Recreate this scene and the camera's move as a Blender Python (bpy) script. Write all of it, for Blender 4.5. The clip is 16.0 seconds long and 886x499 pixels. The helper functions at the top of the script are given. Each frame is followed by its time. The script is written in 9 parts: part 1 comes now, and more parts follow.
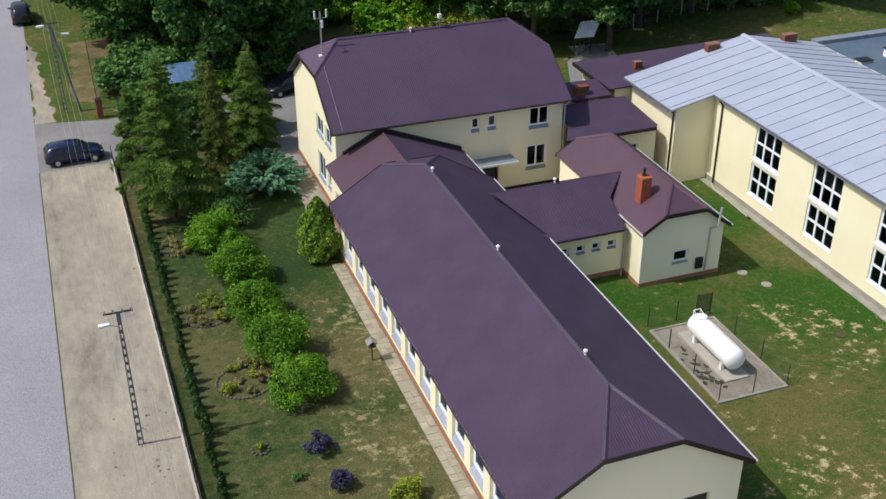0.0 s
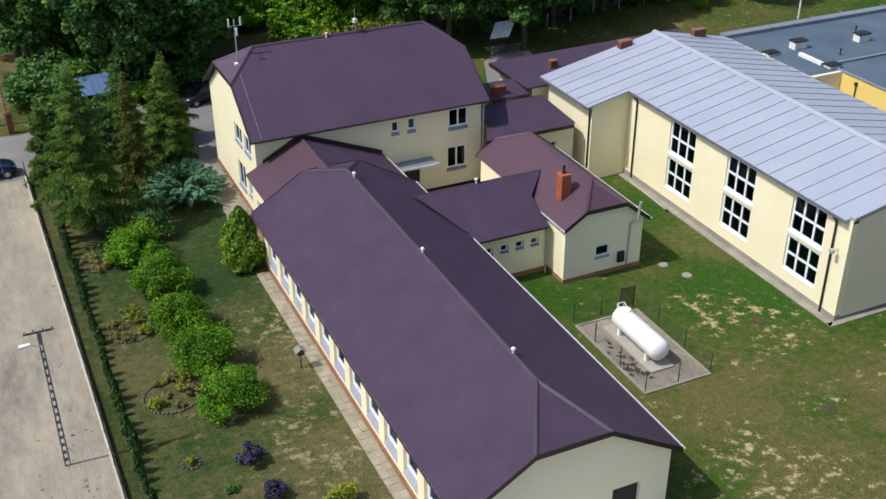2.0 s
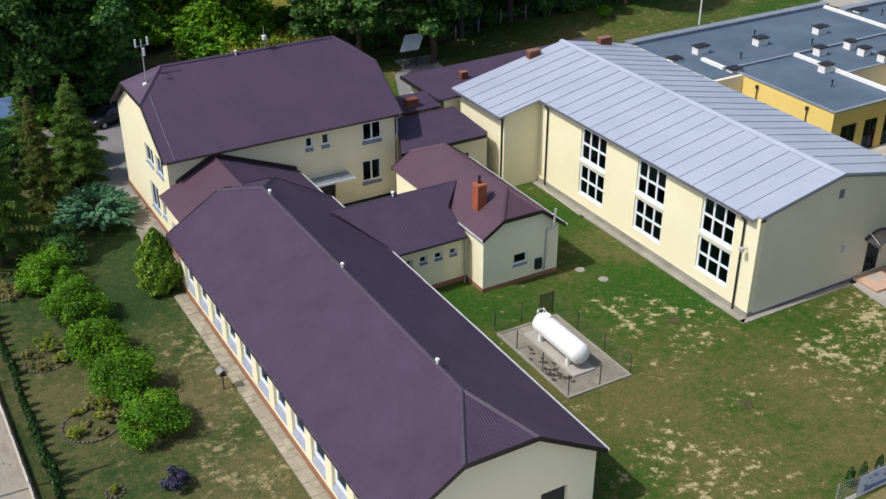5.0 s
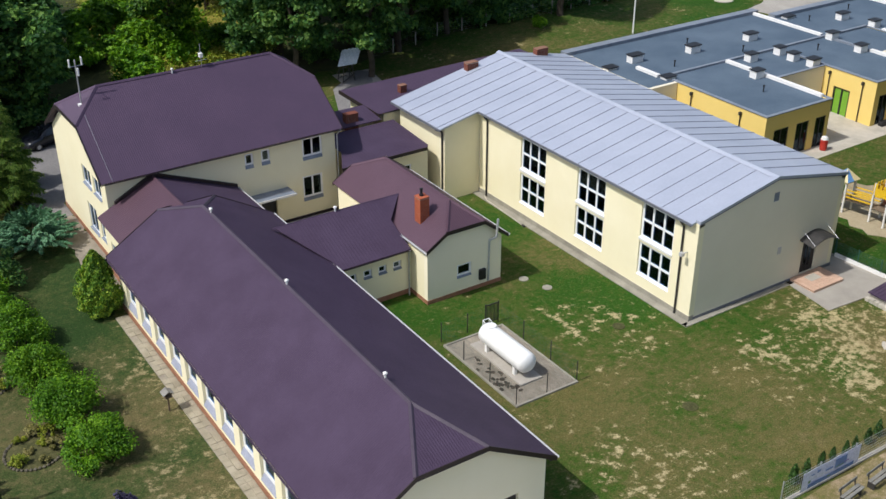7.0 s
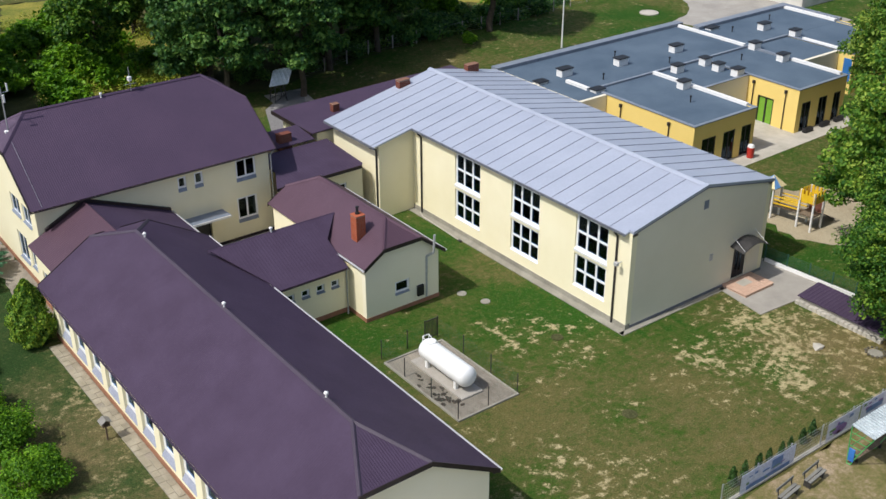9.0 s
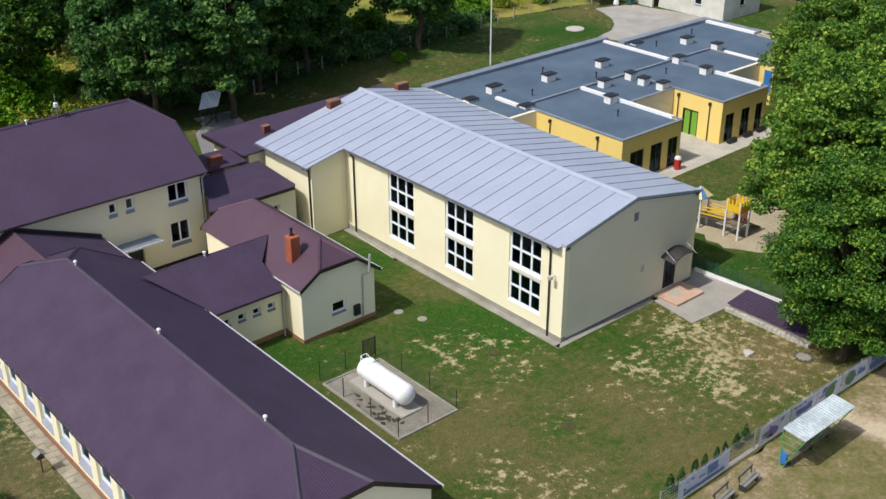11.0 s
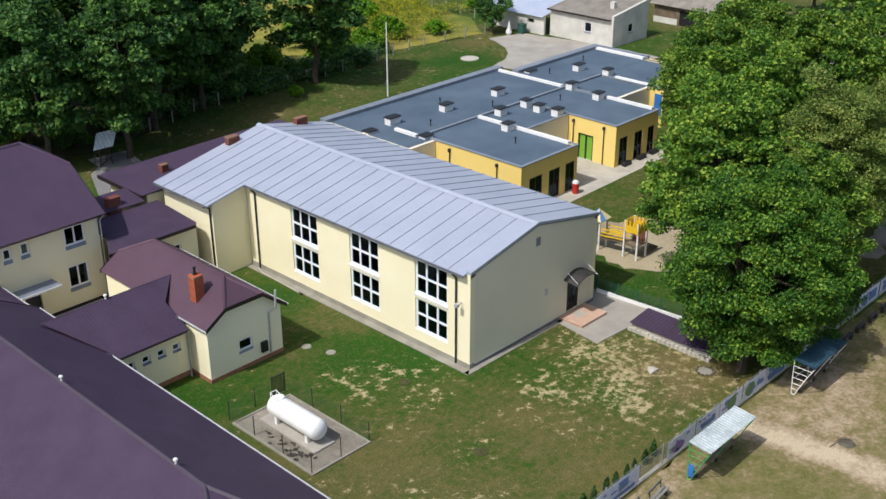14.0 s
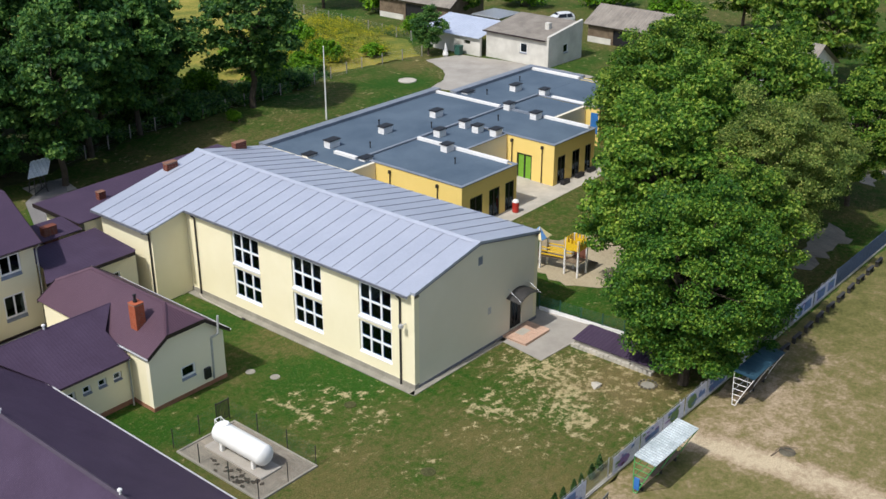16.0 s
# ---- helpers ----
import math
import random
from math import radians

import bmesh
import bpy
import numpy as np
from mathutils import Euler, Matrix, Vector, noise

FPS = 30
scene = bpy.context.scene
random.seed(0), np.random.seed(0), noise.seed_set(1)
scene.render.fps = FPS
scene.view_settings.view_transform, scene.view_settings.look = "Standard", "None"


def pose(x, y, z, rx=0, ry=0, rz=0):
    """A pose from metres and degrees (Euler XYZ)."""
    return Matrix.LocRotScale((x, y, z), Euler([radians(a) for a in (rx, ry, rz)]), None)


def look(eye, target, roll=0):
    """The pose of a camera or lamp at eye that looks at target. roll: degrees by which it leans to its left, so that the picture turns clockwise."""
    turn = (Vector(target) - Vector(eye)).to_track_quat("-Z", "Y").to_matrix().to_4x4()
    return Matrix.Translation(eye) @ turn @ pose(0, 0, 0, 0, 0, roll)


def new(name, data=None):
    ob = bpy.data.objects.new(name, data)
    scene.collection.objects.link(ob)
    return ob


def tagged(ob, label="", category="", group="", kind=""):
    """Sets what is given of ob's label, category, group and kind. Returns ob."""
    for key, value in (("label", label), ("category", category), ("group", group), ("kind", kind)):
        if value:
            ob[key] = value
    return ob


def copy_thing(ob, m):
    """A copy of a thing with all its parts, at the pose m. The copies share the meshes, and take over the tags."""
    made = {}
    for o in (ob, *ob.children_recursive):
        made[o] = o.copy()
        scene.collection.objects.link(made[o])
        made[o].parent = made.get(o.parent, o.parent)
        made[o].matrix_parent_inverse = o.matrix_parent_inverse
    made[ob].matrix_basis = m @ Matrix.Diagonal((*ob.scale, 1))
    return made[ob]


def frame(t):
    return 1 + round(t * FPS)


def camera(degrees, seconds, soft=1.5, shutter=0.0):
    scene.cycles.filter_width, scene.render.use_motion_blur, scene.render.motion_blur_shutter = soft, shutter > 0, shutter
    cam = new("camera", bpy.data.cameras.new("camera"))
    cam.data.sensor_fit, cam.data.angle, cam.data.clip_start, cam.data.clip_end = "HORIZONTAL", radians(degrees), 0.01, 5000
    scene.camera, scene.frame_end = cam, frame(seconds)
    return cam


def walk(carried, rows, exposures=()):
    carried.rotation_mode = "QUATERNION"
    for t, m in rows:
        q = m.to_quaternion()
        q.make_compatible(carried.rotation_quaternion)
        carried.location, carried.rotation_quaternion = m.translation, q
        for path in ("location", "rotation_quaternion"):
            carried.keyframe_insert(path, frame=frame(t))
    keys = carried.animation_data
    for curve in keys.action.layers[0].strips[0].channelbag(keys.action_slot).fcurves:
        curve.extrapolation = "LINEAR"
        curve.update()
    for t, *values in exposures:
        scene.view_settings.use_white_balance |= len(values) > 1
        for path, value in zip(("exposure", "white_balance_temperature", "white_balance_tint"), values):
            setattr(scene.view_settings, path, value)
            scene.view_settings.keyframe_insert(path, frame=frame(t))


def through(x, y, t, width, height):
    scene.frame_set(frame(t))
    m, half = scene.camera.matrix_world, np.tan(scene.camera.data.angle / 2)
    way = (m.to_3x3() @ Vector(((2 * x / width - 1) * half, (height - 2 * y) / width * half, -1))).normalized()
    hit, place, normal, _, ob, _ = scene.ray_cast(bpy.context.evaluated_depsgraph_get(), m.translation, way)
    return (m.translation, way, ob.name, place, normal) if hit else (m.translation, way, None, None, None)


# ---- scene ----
cam = camera(44.2, 16.0)
PATH = [
    (0, (0.562, 0.399, 32.561), (1.162, 2.029, 31.57), -0.1),
    (0.5, (0.549, 0.388, 32.579), (1.186, 2.004, 31.588), -0.1),
    (1, (0.567, 0.357, 32.62), (1.236, 1.959, 31.628), -0.2),
    (1.5, (0.536, 0.33, 32.65), (1.237, 1.92, 31.66), -0.2),
    (2, (0.522, 0.302, 32.677), (1.25, 1.881, 31.689), -0.2),
    (2.5, (0.507, 0.267, 32.704), (1.26, 1.836, 31.718), -0.2),
    (3, (0.462, 0.242, 32.723), (1.241, 1.8, 31.74), -0.2),
    (3.5, (0.429, 0.244, 32.745), (1.231, 1.792, 31.765), -0.2),
    (4, (0.384, 0.236, 32.756), (1.208, 1.775, 31.779), -0.1),
    (6.5, (0.241, 0.208, 32.875), (1.181, 1.692, 31.919), -0.1),
    (7, (0.218, 0.177, 32.889), (1.182, 1.65, 31.939), -0.1),
    (7.5, (0.199, 0.136, 32.92), (1.187, 1.596, 31.976), -0.1),
    (8, (0.177, 0.085, 32.948), (1.191, 1.531, 32.01), -0.1),
    (8.5, (0.168, 0.054, 32.973), (1.209, 1.486, 32.042), -0.1),
    (9, (0.16, 0.014, 32.993), (1.225, 1.433, 32.069), -0.2),
    (11.5, (-0.021, -0.232, 33.263), (1.172, 1.106, 32.374), -0.1),
    (12, (-0.049, -0.256, 33.291), (1.169, 1.064, 32.411), -0.1),
    (12.5, (-0.095, -0.256, 33.313), (1.145, 1.048, 32.441), -0.1),
    (13, (-0.134, -0.263, 33.347), (1.131, 1.023, 32.483), -0.1),
    (13.5, (-0.158, -0.294, 33.374), (1.128, 0.975, 32.517), -0.1),
    (14, (-0.236, -0.335, 33.395), (1.074, 0.916, 32.547), -0.1),
    (14.5, (-0.301, -0.371, 33.409), (1.03, 0.863, 32.57), 0.0),
    (15, (-0.357, -0.406, 33.421), (0.996, 0.809, 32.59), -0.1),
    (15.5, (-0.403, -0.416, 33.429), (0.97, 0.784, 32.608), -0.0),
    (16, (-0.447, -0.397, 33.439), (0.947, 0.784, 32.627), -0.0),
]
walk(cam, [(t, look(eye, target, roll)) for t, eye, target, roll in PATH])

# ---- daylight ----
SUN_AZ, SUN_EL = 273.0, 54.0          # degrees: azimuth clockwise from +y, elevation
world = bpy.data.worlds.new("sky")
scene.world = world
world.use_nodes = True
wn = world.node_tree
sky = wn.nodes.new("ShaderNodeTexSky")
sky.sky_type, sky.sun_disc = "NISHITA", False
sky.sun_elevation, sky.sun_rotation = radians(SUN_EL), radians(SUN_AZ)
sky.air_density, sky.dust_density, sky.ozone_density = 1.0, 2.4, 0.9
wn.links.new(sky.outputs[0], wn.nodes["Background"].inputs[0])
wn.nodes["Background"].inputs[1].default_value = 0.149

sun = new("sun", bpy.data.lights.new("sun", "SUN"))
sun.data.energy, sun.data.angle, sun.data.color = 3.7, radians(0.55), (0.975, 0.965, 0.94)
to_sun = Vector((math.sin(radians(SUN_AZ)) * math.cos(radians(SUN_EL)), math.cos(radians(SUN_AZ)) * math.cos(radians(SUN_EL)), math.sin(radians(SUN_EL))))
sun.matrix_world = look(tuple(to_sun * 200), (0, 0, 0))
scene.view_settings.exposure = -0.07


# ---- materials ----
def node(nt, kind, **values):
    n = nt.nodes.new(kind)
    for k, v in values.items():
        n.inputs[k].default_value = v
    return n


def material(name, c1, c2, rough=0.8, metal=0.0, scale=1.0, fine=25.0, bump=0.15, grain=0.25, spec=0.4, per_piece=0.0, world_space=False, tint=None):
    """Two-scale surface: c1/c2 blend by a broad noise, grain darkens and lightens by a fine one, bump follows both."""
    m = bpy.data.materials.new(name)
    m.use_nodes = True
    nt = m.node_tree
    b = nt.nodes["Principled BSDF"]
    if world_space:
        co = nt.nodes.new("ShaderNodeNewGeometry").outputs["Position"]
    else:
        co = nt.nodes.new("ShaderNodeTexCoord").outputs["Object"]
    big = node(nt, "ShaderNodeTexNoise", Scale=scale, Detail=5.0, Roughness=0.6)
    small = node(nt, "ShaderNodeTexNoise", Scale=fine, Detail=4.0, Roughness=0.7)
    nt.links.new(co, big.inputs["Vector"])
    nt.links.new(co, small.inputs["Vector"])
    ramp = nt.nodes.new("ShaderNodeValToRGB")
    ramp.color_ramp.elements[0].position, ramp.color_ramp.elements[1].position = 0.34, 0.66
    ramp.color_ramp.elements[0].color, ramp.color_ramp.elements[1].color = (*c1, 1), (*c2, 1)
    nt.links.new(big.outputs["Fac"], ramp.inputs["Fac"])
    val = nt.nodes.new("ShaderNodeMapRange")
    val.inputs["From Min"].default_value, val.inputs["From Max"].default_value = 0.3, 0.7
    val.inputs["To Min"].default_value, val.inputs["To Max"].default_value = 1 - grain, 1 + grain
    nt.links.new(small.outputs["Fac"], val.inputs["Value"])
    mul = nt.nodes.new("ShaderNodeVectorMath")
    mul.operation = "SCALE"
    nt.links.new(ramp.outputs["Color"], mul.inputs[0])
    fac = val.outputs["Result"]
    if per_piece:
        info = nt.nodes.new("ShaderNodeObjectInfo")
        r = nt.nodes.new("ShaderNodeMapRange")
        r.inputs["To Min"].default_value, r.inputs["To Max"].default_value = 1 - per_piece, 1 + per_piece
        nt.links.new(info.outputs["Random"], r.inputs["Value"])
        mm = nt.nodes.new("ShaderNodeMath")
        mm.operation = "MULTIPLY"
        nt.links.new(fac, mm.inputs[0])
        nt.links.new(r.outputs["Result"], mm.inputs[1])
        fac = mm.outputs[0]
    nt.links.new(fac, mul.inputs["Scale"])
    nt.links.new(mul.outputs[0], b.inputs["Base Color"])
    b.inputs["Roughness"].default_value, b.inputs["Metallic"].default_value = rough, metal
    b.inputs["Specular IOR Level"].default_value = spec
    if tint:
        b.inputs["Specular Tint"].default_value = (*tint, 1)
    if bump:
        bp = node(nt, "ShaderNodeBump", Strength=bump, Distance=0.02)
        nt.links.new(small.outputs["Fac"], bp.inputs["Height"])
        nt.links.new(bp.outputs["Normal"], b.inputs["Normal"])
    return m


def glass_material(name, tint, gloss=0.05):
    m = bpy.data.materials.new(name)
    m.use_nodes = True
    nt = m.node_tree
    nt.nodes.remove(nt.nodes["Principled BSDF"])
    out = nt.nodes["Material Output"]
    tr = nt.nodes.new("ShaderNodeBsdfTransparent")
    tr.inputs["Color"].default_value = (*tint, 1)
    gl = node(nt, "ShaderNodeBsdfGlossy", Roughness=gloss)
    gl.inputs["Color"].default_value = (0.48, 0.66, 0.90, 1)
    fr = node(nt, "ShaderNodeFresnel", IOR=1.5)
    mix = nt.nodes.new("ShaderNodeMixShader")
    nt.links.new(fr.outputs[0], mix.inputs[0])
    nt.links.new(tr.outputs[0], mix.inputs[1])
    nt.links.new(gl.outputs[0], mix.inputs[2])
    nt.links.new(mix.outputs[0], out.inputs["Surface"])
    return m


def leaf_material(name, c1, c2, c3, rough=0.55, through=0.3):
    """Leaves: each leaf card has its own tone; a little light passes through."""
    m = bpy.data.materials.new(name)
    m.use_nodes = True
    nt = m.node_tree
    b = nt.nodes["Principled BSDF"]
    geo = nt.nodes.new("ShaderNodeNewGeometry")
    ramp = nt.nodes.new("ShaderNodeValToRGB")
    ramp.color_ramp.elements[0].position, ramp.color_ramp.elements[1].position = 0.0, 1.0
    ramp.color_ramp.elements[0].color, ramp.color_ramp.elements[1].color = (*c1, 1), (*c3, 1)
    mid = ramp.color_ramp.elements.new(0.55)
    mid.color = (*c2, 1)
    big = node(nt, "ShaderNodeTexNoise", Scale=0.45, Detail=2.0)
    nt.links.new(geo.outputs["Position"], big.inputs["Vector"])
    add = nt.nodes.new("ShaderNodeMath")
    add.operation = "MULTIPLY_ADD"
    nt.links.new(geo.outputs["Random Per Island"], add.inputs[0])
    add.inputs[1].default_value = 0.95
    sub = nt.nodes.new("ShaderNodeMath")
    sub.operation = "MULTIPLY_ADD"
    nt.links.new(big.outputs["Fac"], sub.inputs[0])
    sub.inputs[1].default_value, sub.inputs[2].default_value = 1.2, -0.575
    nt.links.new(sub.outputs[0], add.inputs[2])
    nt.links.new(add.outputs[0], ramp.inputs["Fac"])
    info = nt.nodes.new("ShaderNodeObjectInfo")
    hs = nt.nodes.new("ShaderNodeHueSaturation")
    r = nt.nodes.new("ShaderNodeMapRange")
    r.inputs["To Min"].default_value, r.inputs["To Max"].default_value = 0.88, 1.15
    nt.links.new(info.outputs["Random"], r.inputs["Value"])
    nt.links.new(r.outputs["Result"], hs.inputs["Value"])
    nt.links.new(ramp.outputs["Color"], hs.inputs["Color"])
    nt.links.new(hs.outputs["Color"], b.inputs["Base Color"])
    b.inputs["Roughness"].default_value = rough
    b.inputs["Specular IOR Level"].default_value = 0.3
    t = nt.nodes.new("ShaderNodeBsdfTranslucent")
    nt.links.new(hs.outputs["Color"], t.inputs["Color"])
    mix = nt.nodes.new("ShaderNodeMixShader")
    mix.inputs[0].default_value = through
    nt.links.new(b.outputs[0], mix.inputs[1])
    nt.links.new(t.outputs[0], mix.inputs[2])
    nt.links.new(mix.outputs[0], nt.nodes["Material Output"].inputs["Surface"])
    return m


def ground_material(name, stops, broad=0.06, mid=0.55, fine=6.0, rough=0.95, bump=0.5, dry=None, track=None, stretch=None, grit=0.35):
    """Turf or soil from a blend of three noises run through colour stops; positions are world metres."""
    m = bpy.data.materials.new(name)
    m.use_nodes = True
    nt = m.node_tree
    b = nt.nodes["Principled BSDF"]
    pos = nt.nodes.new("ShaderNodeNewGeometry").outputs["Position"]
    spot = pos
    if stretch:
        vm = nt.nodes.new("ShaderNodeVectorMath")
        vm.operation = "MULTIPLY"
        nt.links.new(pos, vm.inputs[0])
        vm.inputs[1].default_value = stretch
        spot = vm.outputs[0]
    ns = []
    for s, d in ((broad, 3.0), (mid, 6.0), (fine, 5.0)):
        n = node(nt, "ShaderNodeTexNoise", Scale=s, Detail=d, Roughness=0.65)
        nt.links.new(spot, n.inputs["Vector"])
        ns.append(n)
    acc = None
    for n, w in zip(ns, (0.8, 0.75, 0.55)):
        k = nt.nodes.new("ShaderNodeMath")
        k.operation = "MULTIPLY_ADD"
        nt.links.new(n.outputs["Fac"], k.inputs[0])
        k.inputs[1].default_value = w
        if acc is None:
            k.inputs[2].default_value = -0.55
        else:
            nt.links.new(acc, k.inputs[2])
        acc = k.outputs[0]
    if dry:
        # a trodden, dried-out place: x, y, reach, strength
        dist = nt.nodes.new("ShaderNodeVectorMath")
        dist.operation = "DISTANCE"
        nt.links.new(pos, dist.inputs[0])
        dist.inputs[1].default_value = (dry[0], dry[1], 0.2)
        mr = nt.nodes.new("ShaderNodeMapRange")
        mr.inputs["From Min"].default_value, mr.inputs["From Max"].default_value = 2.0, dry[2]
        mr.inputs["To Min"].default_value, mr.inputs["To Max"].default_value = dry[3], -0.02
        nt.links.new(dist.outputs["Value"], mr.inputs["Value"])
        k = nt.nodes.new("ShaderNodeMath")
        nt.links.new(acc, k.inputs[0])
        nt.links.new(mr.outputs["Result"], k.inputs[1])
        acc = k.outputs[0]
    if track:
        # a trodden line from one place to another: the nearer, the barer
        (xa, ya), (xb, yb), gain = track
        L = math.hypot(xb - xa, yb - ya)
        off = nt.nodes.new("ShaderNodeVectorMath")
        off.operation = "SUBTRACT"
        nt.links.new(pos, off.inputs[0])
        off.inputs[1].default_value = (xa, ya, 0)
        dot = nt.nodes.new("ShaderNodeVectorMath")
        dot.operation = "DOT_PRODUCT"
        nt.links.new(off.outputs[0], dot.inputs[0])
        dot.inputs[1].default_value = (-(yb - ya) / L, (xb - xa) / L, 0)
        ab = nt.nodes.new("ShaderNodeMath")
        ab.operation = "ABSOLUTE"
        nt.links.new(dot.outputs["Value"], ab.inputs[0])
        mr = nt.nodes.new("ShaderNodeMapRange")
        mr.interpolation_type = "SMOOTHSTEP"
        mr.inputs["From Min"].default_value, mr.inputs["From Max"].default_value = 0.2, 1.7
        mr.inputs["To Min"].default_value, mr.inputs["To Max"].default_value = gain, 0.0
        nt.links.new(ab.outputs[0], mr.inputs["Value"])
        k = nt.nodes.new("ShaderNodeMath")
        nt.links.new(acc, k.inputs[0])
        nt.links.new(mr.outputs["Result"], k.inputs[1])
        acc = k.outputs[0]
    ramp = nt.nodes.new("ShaderNodeValToRGB")
    els = ramp.color_ramp.elements
    els[0].position, els[0].color = stops[0][0], (*stops[0][1], 1)
    els[1].position, els[1].color = stops[-1][0], (*stops[-1][1], 1)
    for p, c in stops[1:-1]:
        els.new(p).color = (*c, 1)
    nt.links.new(acc, ramp.inputs["Fac"])
    tiny = node(nt, "ShaderNodeTexNoise", Scale=22.0, Detail=3.0)
    nt.links.new(pos, tiny.inputs["Vector"])
    mr = nt.nodes.new("ShaderNodeMapRange")
    mr.inputs["From Min"].default_value, mr.inputs["From Max"].default_value = 0.3, 0.7
    mr.inputs["To Min"].default_value, mr.inputs["To Max"].default_value = 1 - grit, 1 + grit
    nt.links.new(tiny.outputs["Fac"], mr.inputs["Value"])
    mul = nt.nodes.new("ShaderNodeVectorMath")
    mul.operation = "SCALE"
    nt.links.new(ramp.outputs["Color"], mul.inputs[0])
    nt.links.new(mr.outputs["Result"], mul.inputs["Scale"])
    nt.links.new(mul.outputs[0], b.inputs["Base Color"])
    b.inputs["Roughness"].default_value = rough
    b.inputs["Specular IOR Level"].default_value = 0.15
    bp = node(nt, "ShaderNodeBump", Strength=bump, Distance=0.06)
    nt.links.new(ns[2].outputs["Fac"], bp.inputs["Height"])
    nt.links.new(bp.outputs["Normal"], b.inputs["Normal"])
    return m


def lawn_material(name, lush, mid, olive, straw, dry, wet, patch=1.0, brown=()):
    """Turf: lush to olive by a broad noise, straw and bare patches with ragged edges, thickest about the dry places (x, y, reach)."""
    m = bpy.data.materials.new(name)
    m.use_nodes = True
    nt = m.node_tree
    b = nt.nodes["Principled BSDF"]
    pos = nt.nodes.new("ShaderNodeNewGeometry").outputs["Position"]

    def tex(scale, detail, rough):
        n = node(nt, "ShaderNodeTexNoise", Scale=scale, Detail=detail, Roughness=rough)
        nt.links.new(pos, n.inputs["Vector"])
        return n.outputs["Fac"]

    def calc(op, *args):
        n = nt.nodes.new("ShaderNodeMath")
        n.operation = op
        for i, v in enumerate(args):
            if isinstance(v, (int, float)):
                n.inputs[i].default_value = v
            else:
                nt.links.new(v, n.inputs[i])
        return n.outputs[0]

    def near(place, full, none):
        d = nt.nodes.new("ShaderNodeVectorMath")
        d.operation = "DISTANCE"
        nt.links.new(pos, d.inputs[0])
        d.inputs[1].default_value = (place[0], place[1], 0.2)
        r = nt.nodes.new("ShaderNodeMapRange")
        r.interpolation_type = "SMOOTHSTEP"
        r.inputs["From Min"].default_value, r.inputs["From Max"].default_value = place[2] * 0.15, place[2]
        r.inputs["To Min"].default_value, r.inputs["To Max"].default_value = full, none
        nt.links.new(d.outputs["Value"], r.inputs["Value"])
        return r.outputs["Result"]

    broad, ragged, fine, blades = tex(0.12, 5.0, 0.6), tex(1.7, 9.0, 0.74), tex(2.6, 7.0, 0.75), tex(14.0, 5.0, 0.75)
    wetness = near(wet[0], 1.0, 0.0)
    for place in wet[1:]:
        wetness = calc("MAXIMUM", wetness, near(place, 0.9, 0.0))
    dryness = near(dry[0], 1.0, 0.0)
    for place in dry[1:]:
        dryness = calc("MAXIMUM", dryness, near(place, 0.8, 0.0))
    tone = calc("ADD", calc("ADD", calc("MULTIPLY", broad, 1.0), -0.15), calc("MULTIPLY", fine, 0.75))
    tone = calc("ADD", tone, calc("SUBTRACT", calc("MULTIPLY", ragged, 0.75), 0.375))
    fade = near(dry[0], 1.0, 0.0)
    for place in brown:
        fade = calc("MAXIMUM", fade, near(place, place[3], 0.0))
    tone = calc("ADD", tone, calc("SUBTRACT", calc("MULTIPLY", fade, 0.095), calc("MULTIPLY", wetness, 0.13)))
    ramp = nt.nodes.new("ShaderNodeValToRGB")
    e = ramp.color_ramp.elements
    e[0].position, e[0].color, e[1].position, e[1].color = 0.54, (*lush, 1), 0.82, (*olive, 1)
    e.new(0.67).color = (*mid, 1)
    e.new(0.96).color = (*[c * k for c, k in zip(olive, (1.3, 1.12, 1.25))], 1)
    nt.links.new(tone, ramp.inputs["Fac"])
    # patches
    level = calc("ADD", ragged, calc("ADD", calc("MULTIPLY", dryness, 0.105 * patch), calc("MULTIPLY", fine, 0.10)))
    level = calc("ADD", level, calc("SUBTRACT", calc("MULTIPLY", tex(0.33, 4.0, 0.6), 0.42), 0.21))
    level = calc("SUBTRACT", level, calc("MULTIPLY", wetness, 0.03))
    mask = nt.nodes.new("ShaderNodeMapRange")
    mask.interpolation_type = "SMOOTHSTEP"
    mask.inputs["From Min"].default_value, mask.inputs["From Max"].default_value = 0.652, 0.772
    nt.links.new(level, mask.inputs["Value"])
    mix = nt.nodes.new("ShaderNodeMix")
    mix.data_type = "RGBA"
    nt.links.new(calc("MULTIPLY", mask.outputs["Result"], 0.92), mix.inputs[0])
    nt.links.new(ramp.outputs["Color"], mix.inputs[6])
    mix.inputs[7].default_value = (*straw, 1)
    # trodden brown earth showing through
    earth = nt.nodes.new("ShaderNodeMapRange")
    earth.interpolation_type = "SMOOTHSTEP"
    earth.inputs["From Min"].default_value, earth.inputs["From Max"].default_value = 0.64, 0.86
    earth.inputs["To Max"].default_value = 0.45
    nt.links.new(calc("ADD", calc("MULTIPLY", tex(0.75, 8.0, 0.7), 1.0), calc("MULTIPLY", fade, 0.115)), earth.inputs["Value"])
    soil = nt.nodes.new("ShaderNodeMix")
    soil.data_type = "RGBA"
    nt.links.new(earth.outputs["Result"], soil.inputs[0])
    nt.links.new(mix.outputs[2], soil.inputs[6])
    soil.inputs[7].default_value = (0.205, 0.150, 0.075, 1)
    mix = soil
    # single dry tufts and dark tufts, everywhere
    fleck = nt.nodes.new("ShaderNodeMapRange")
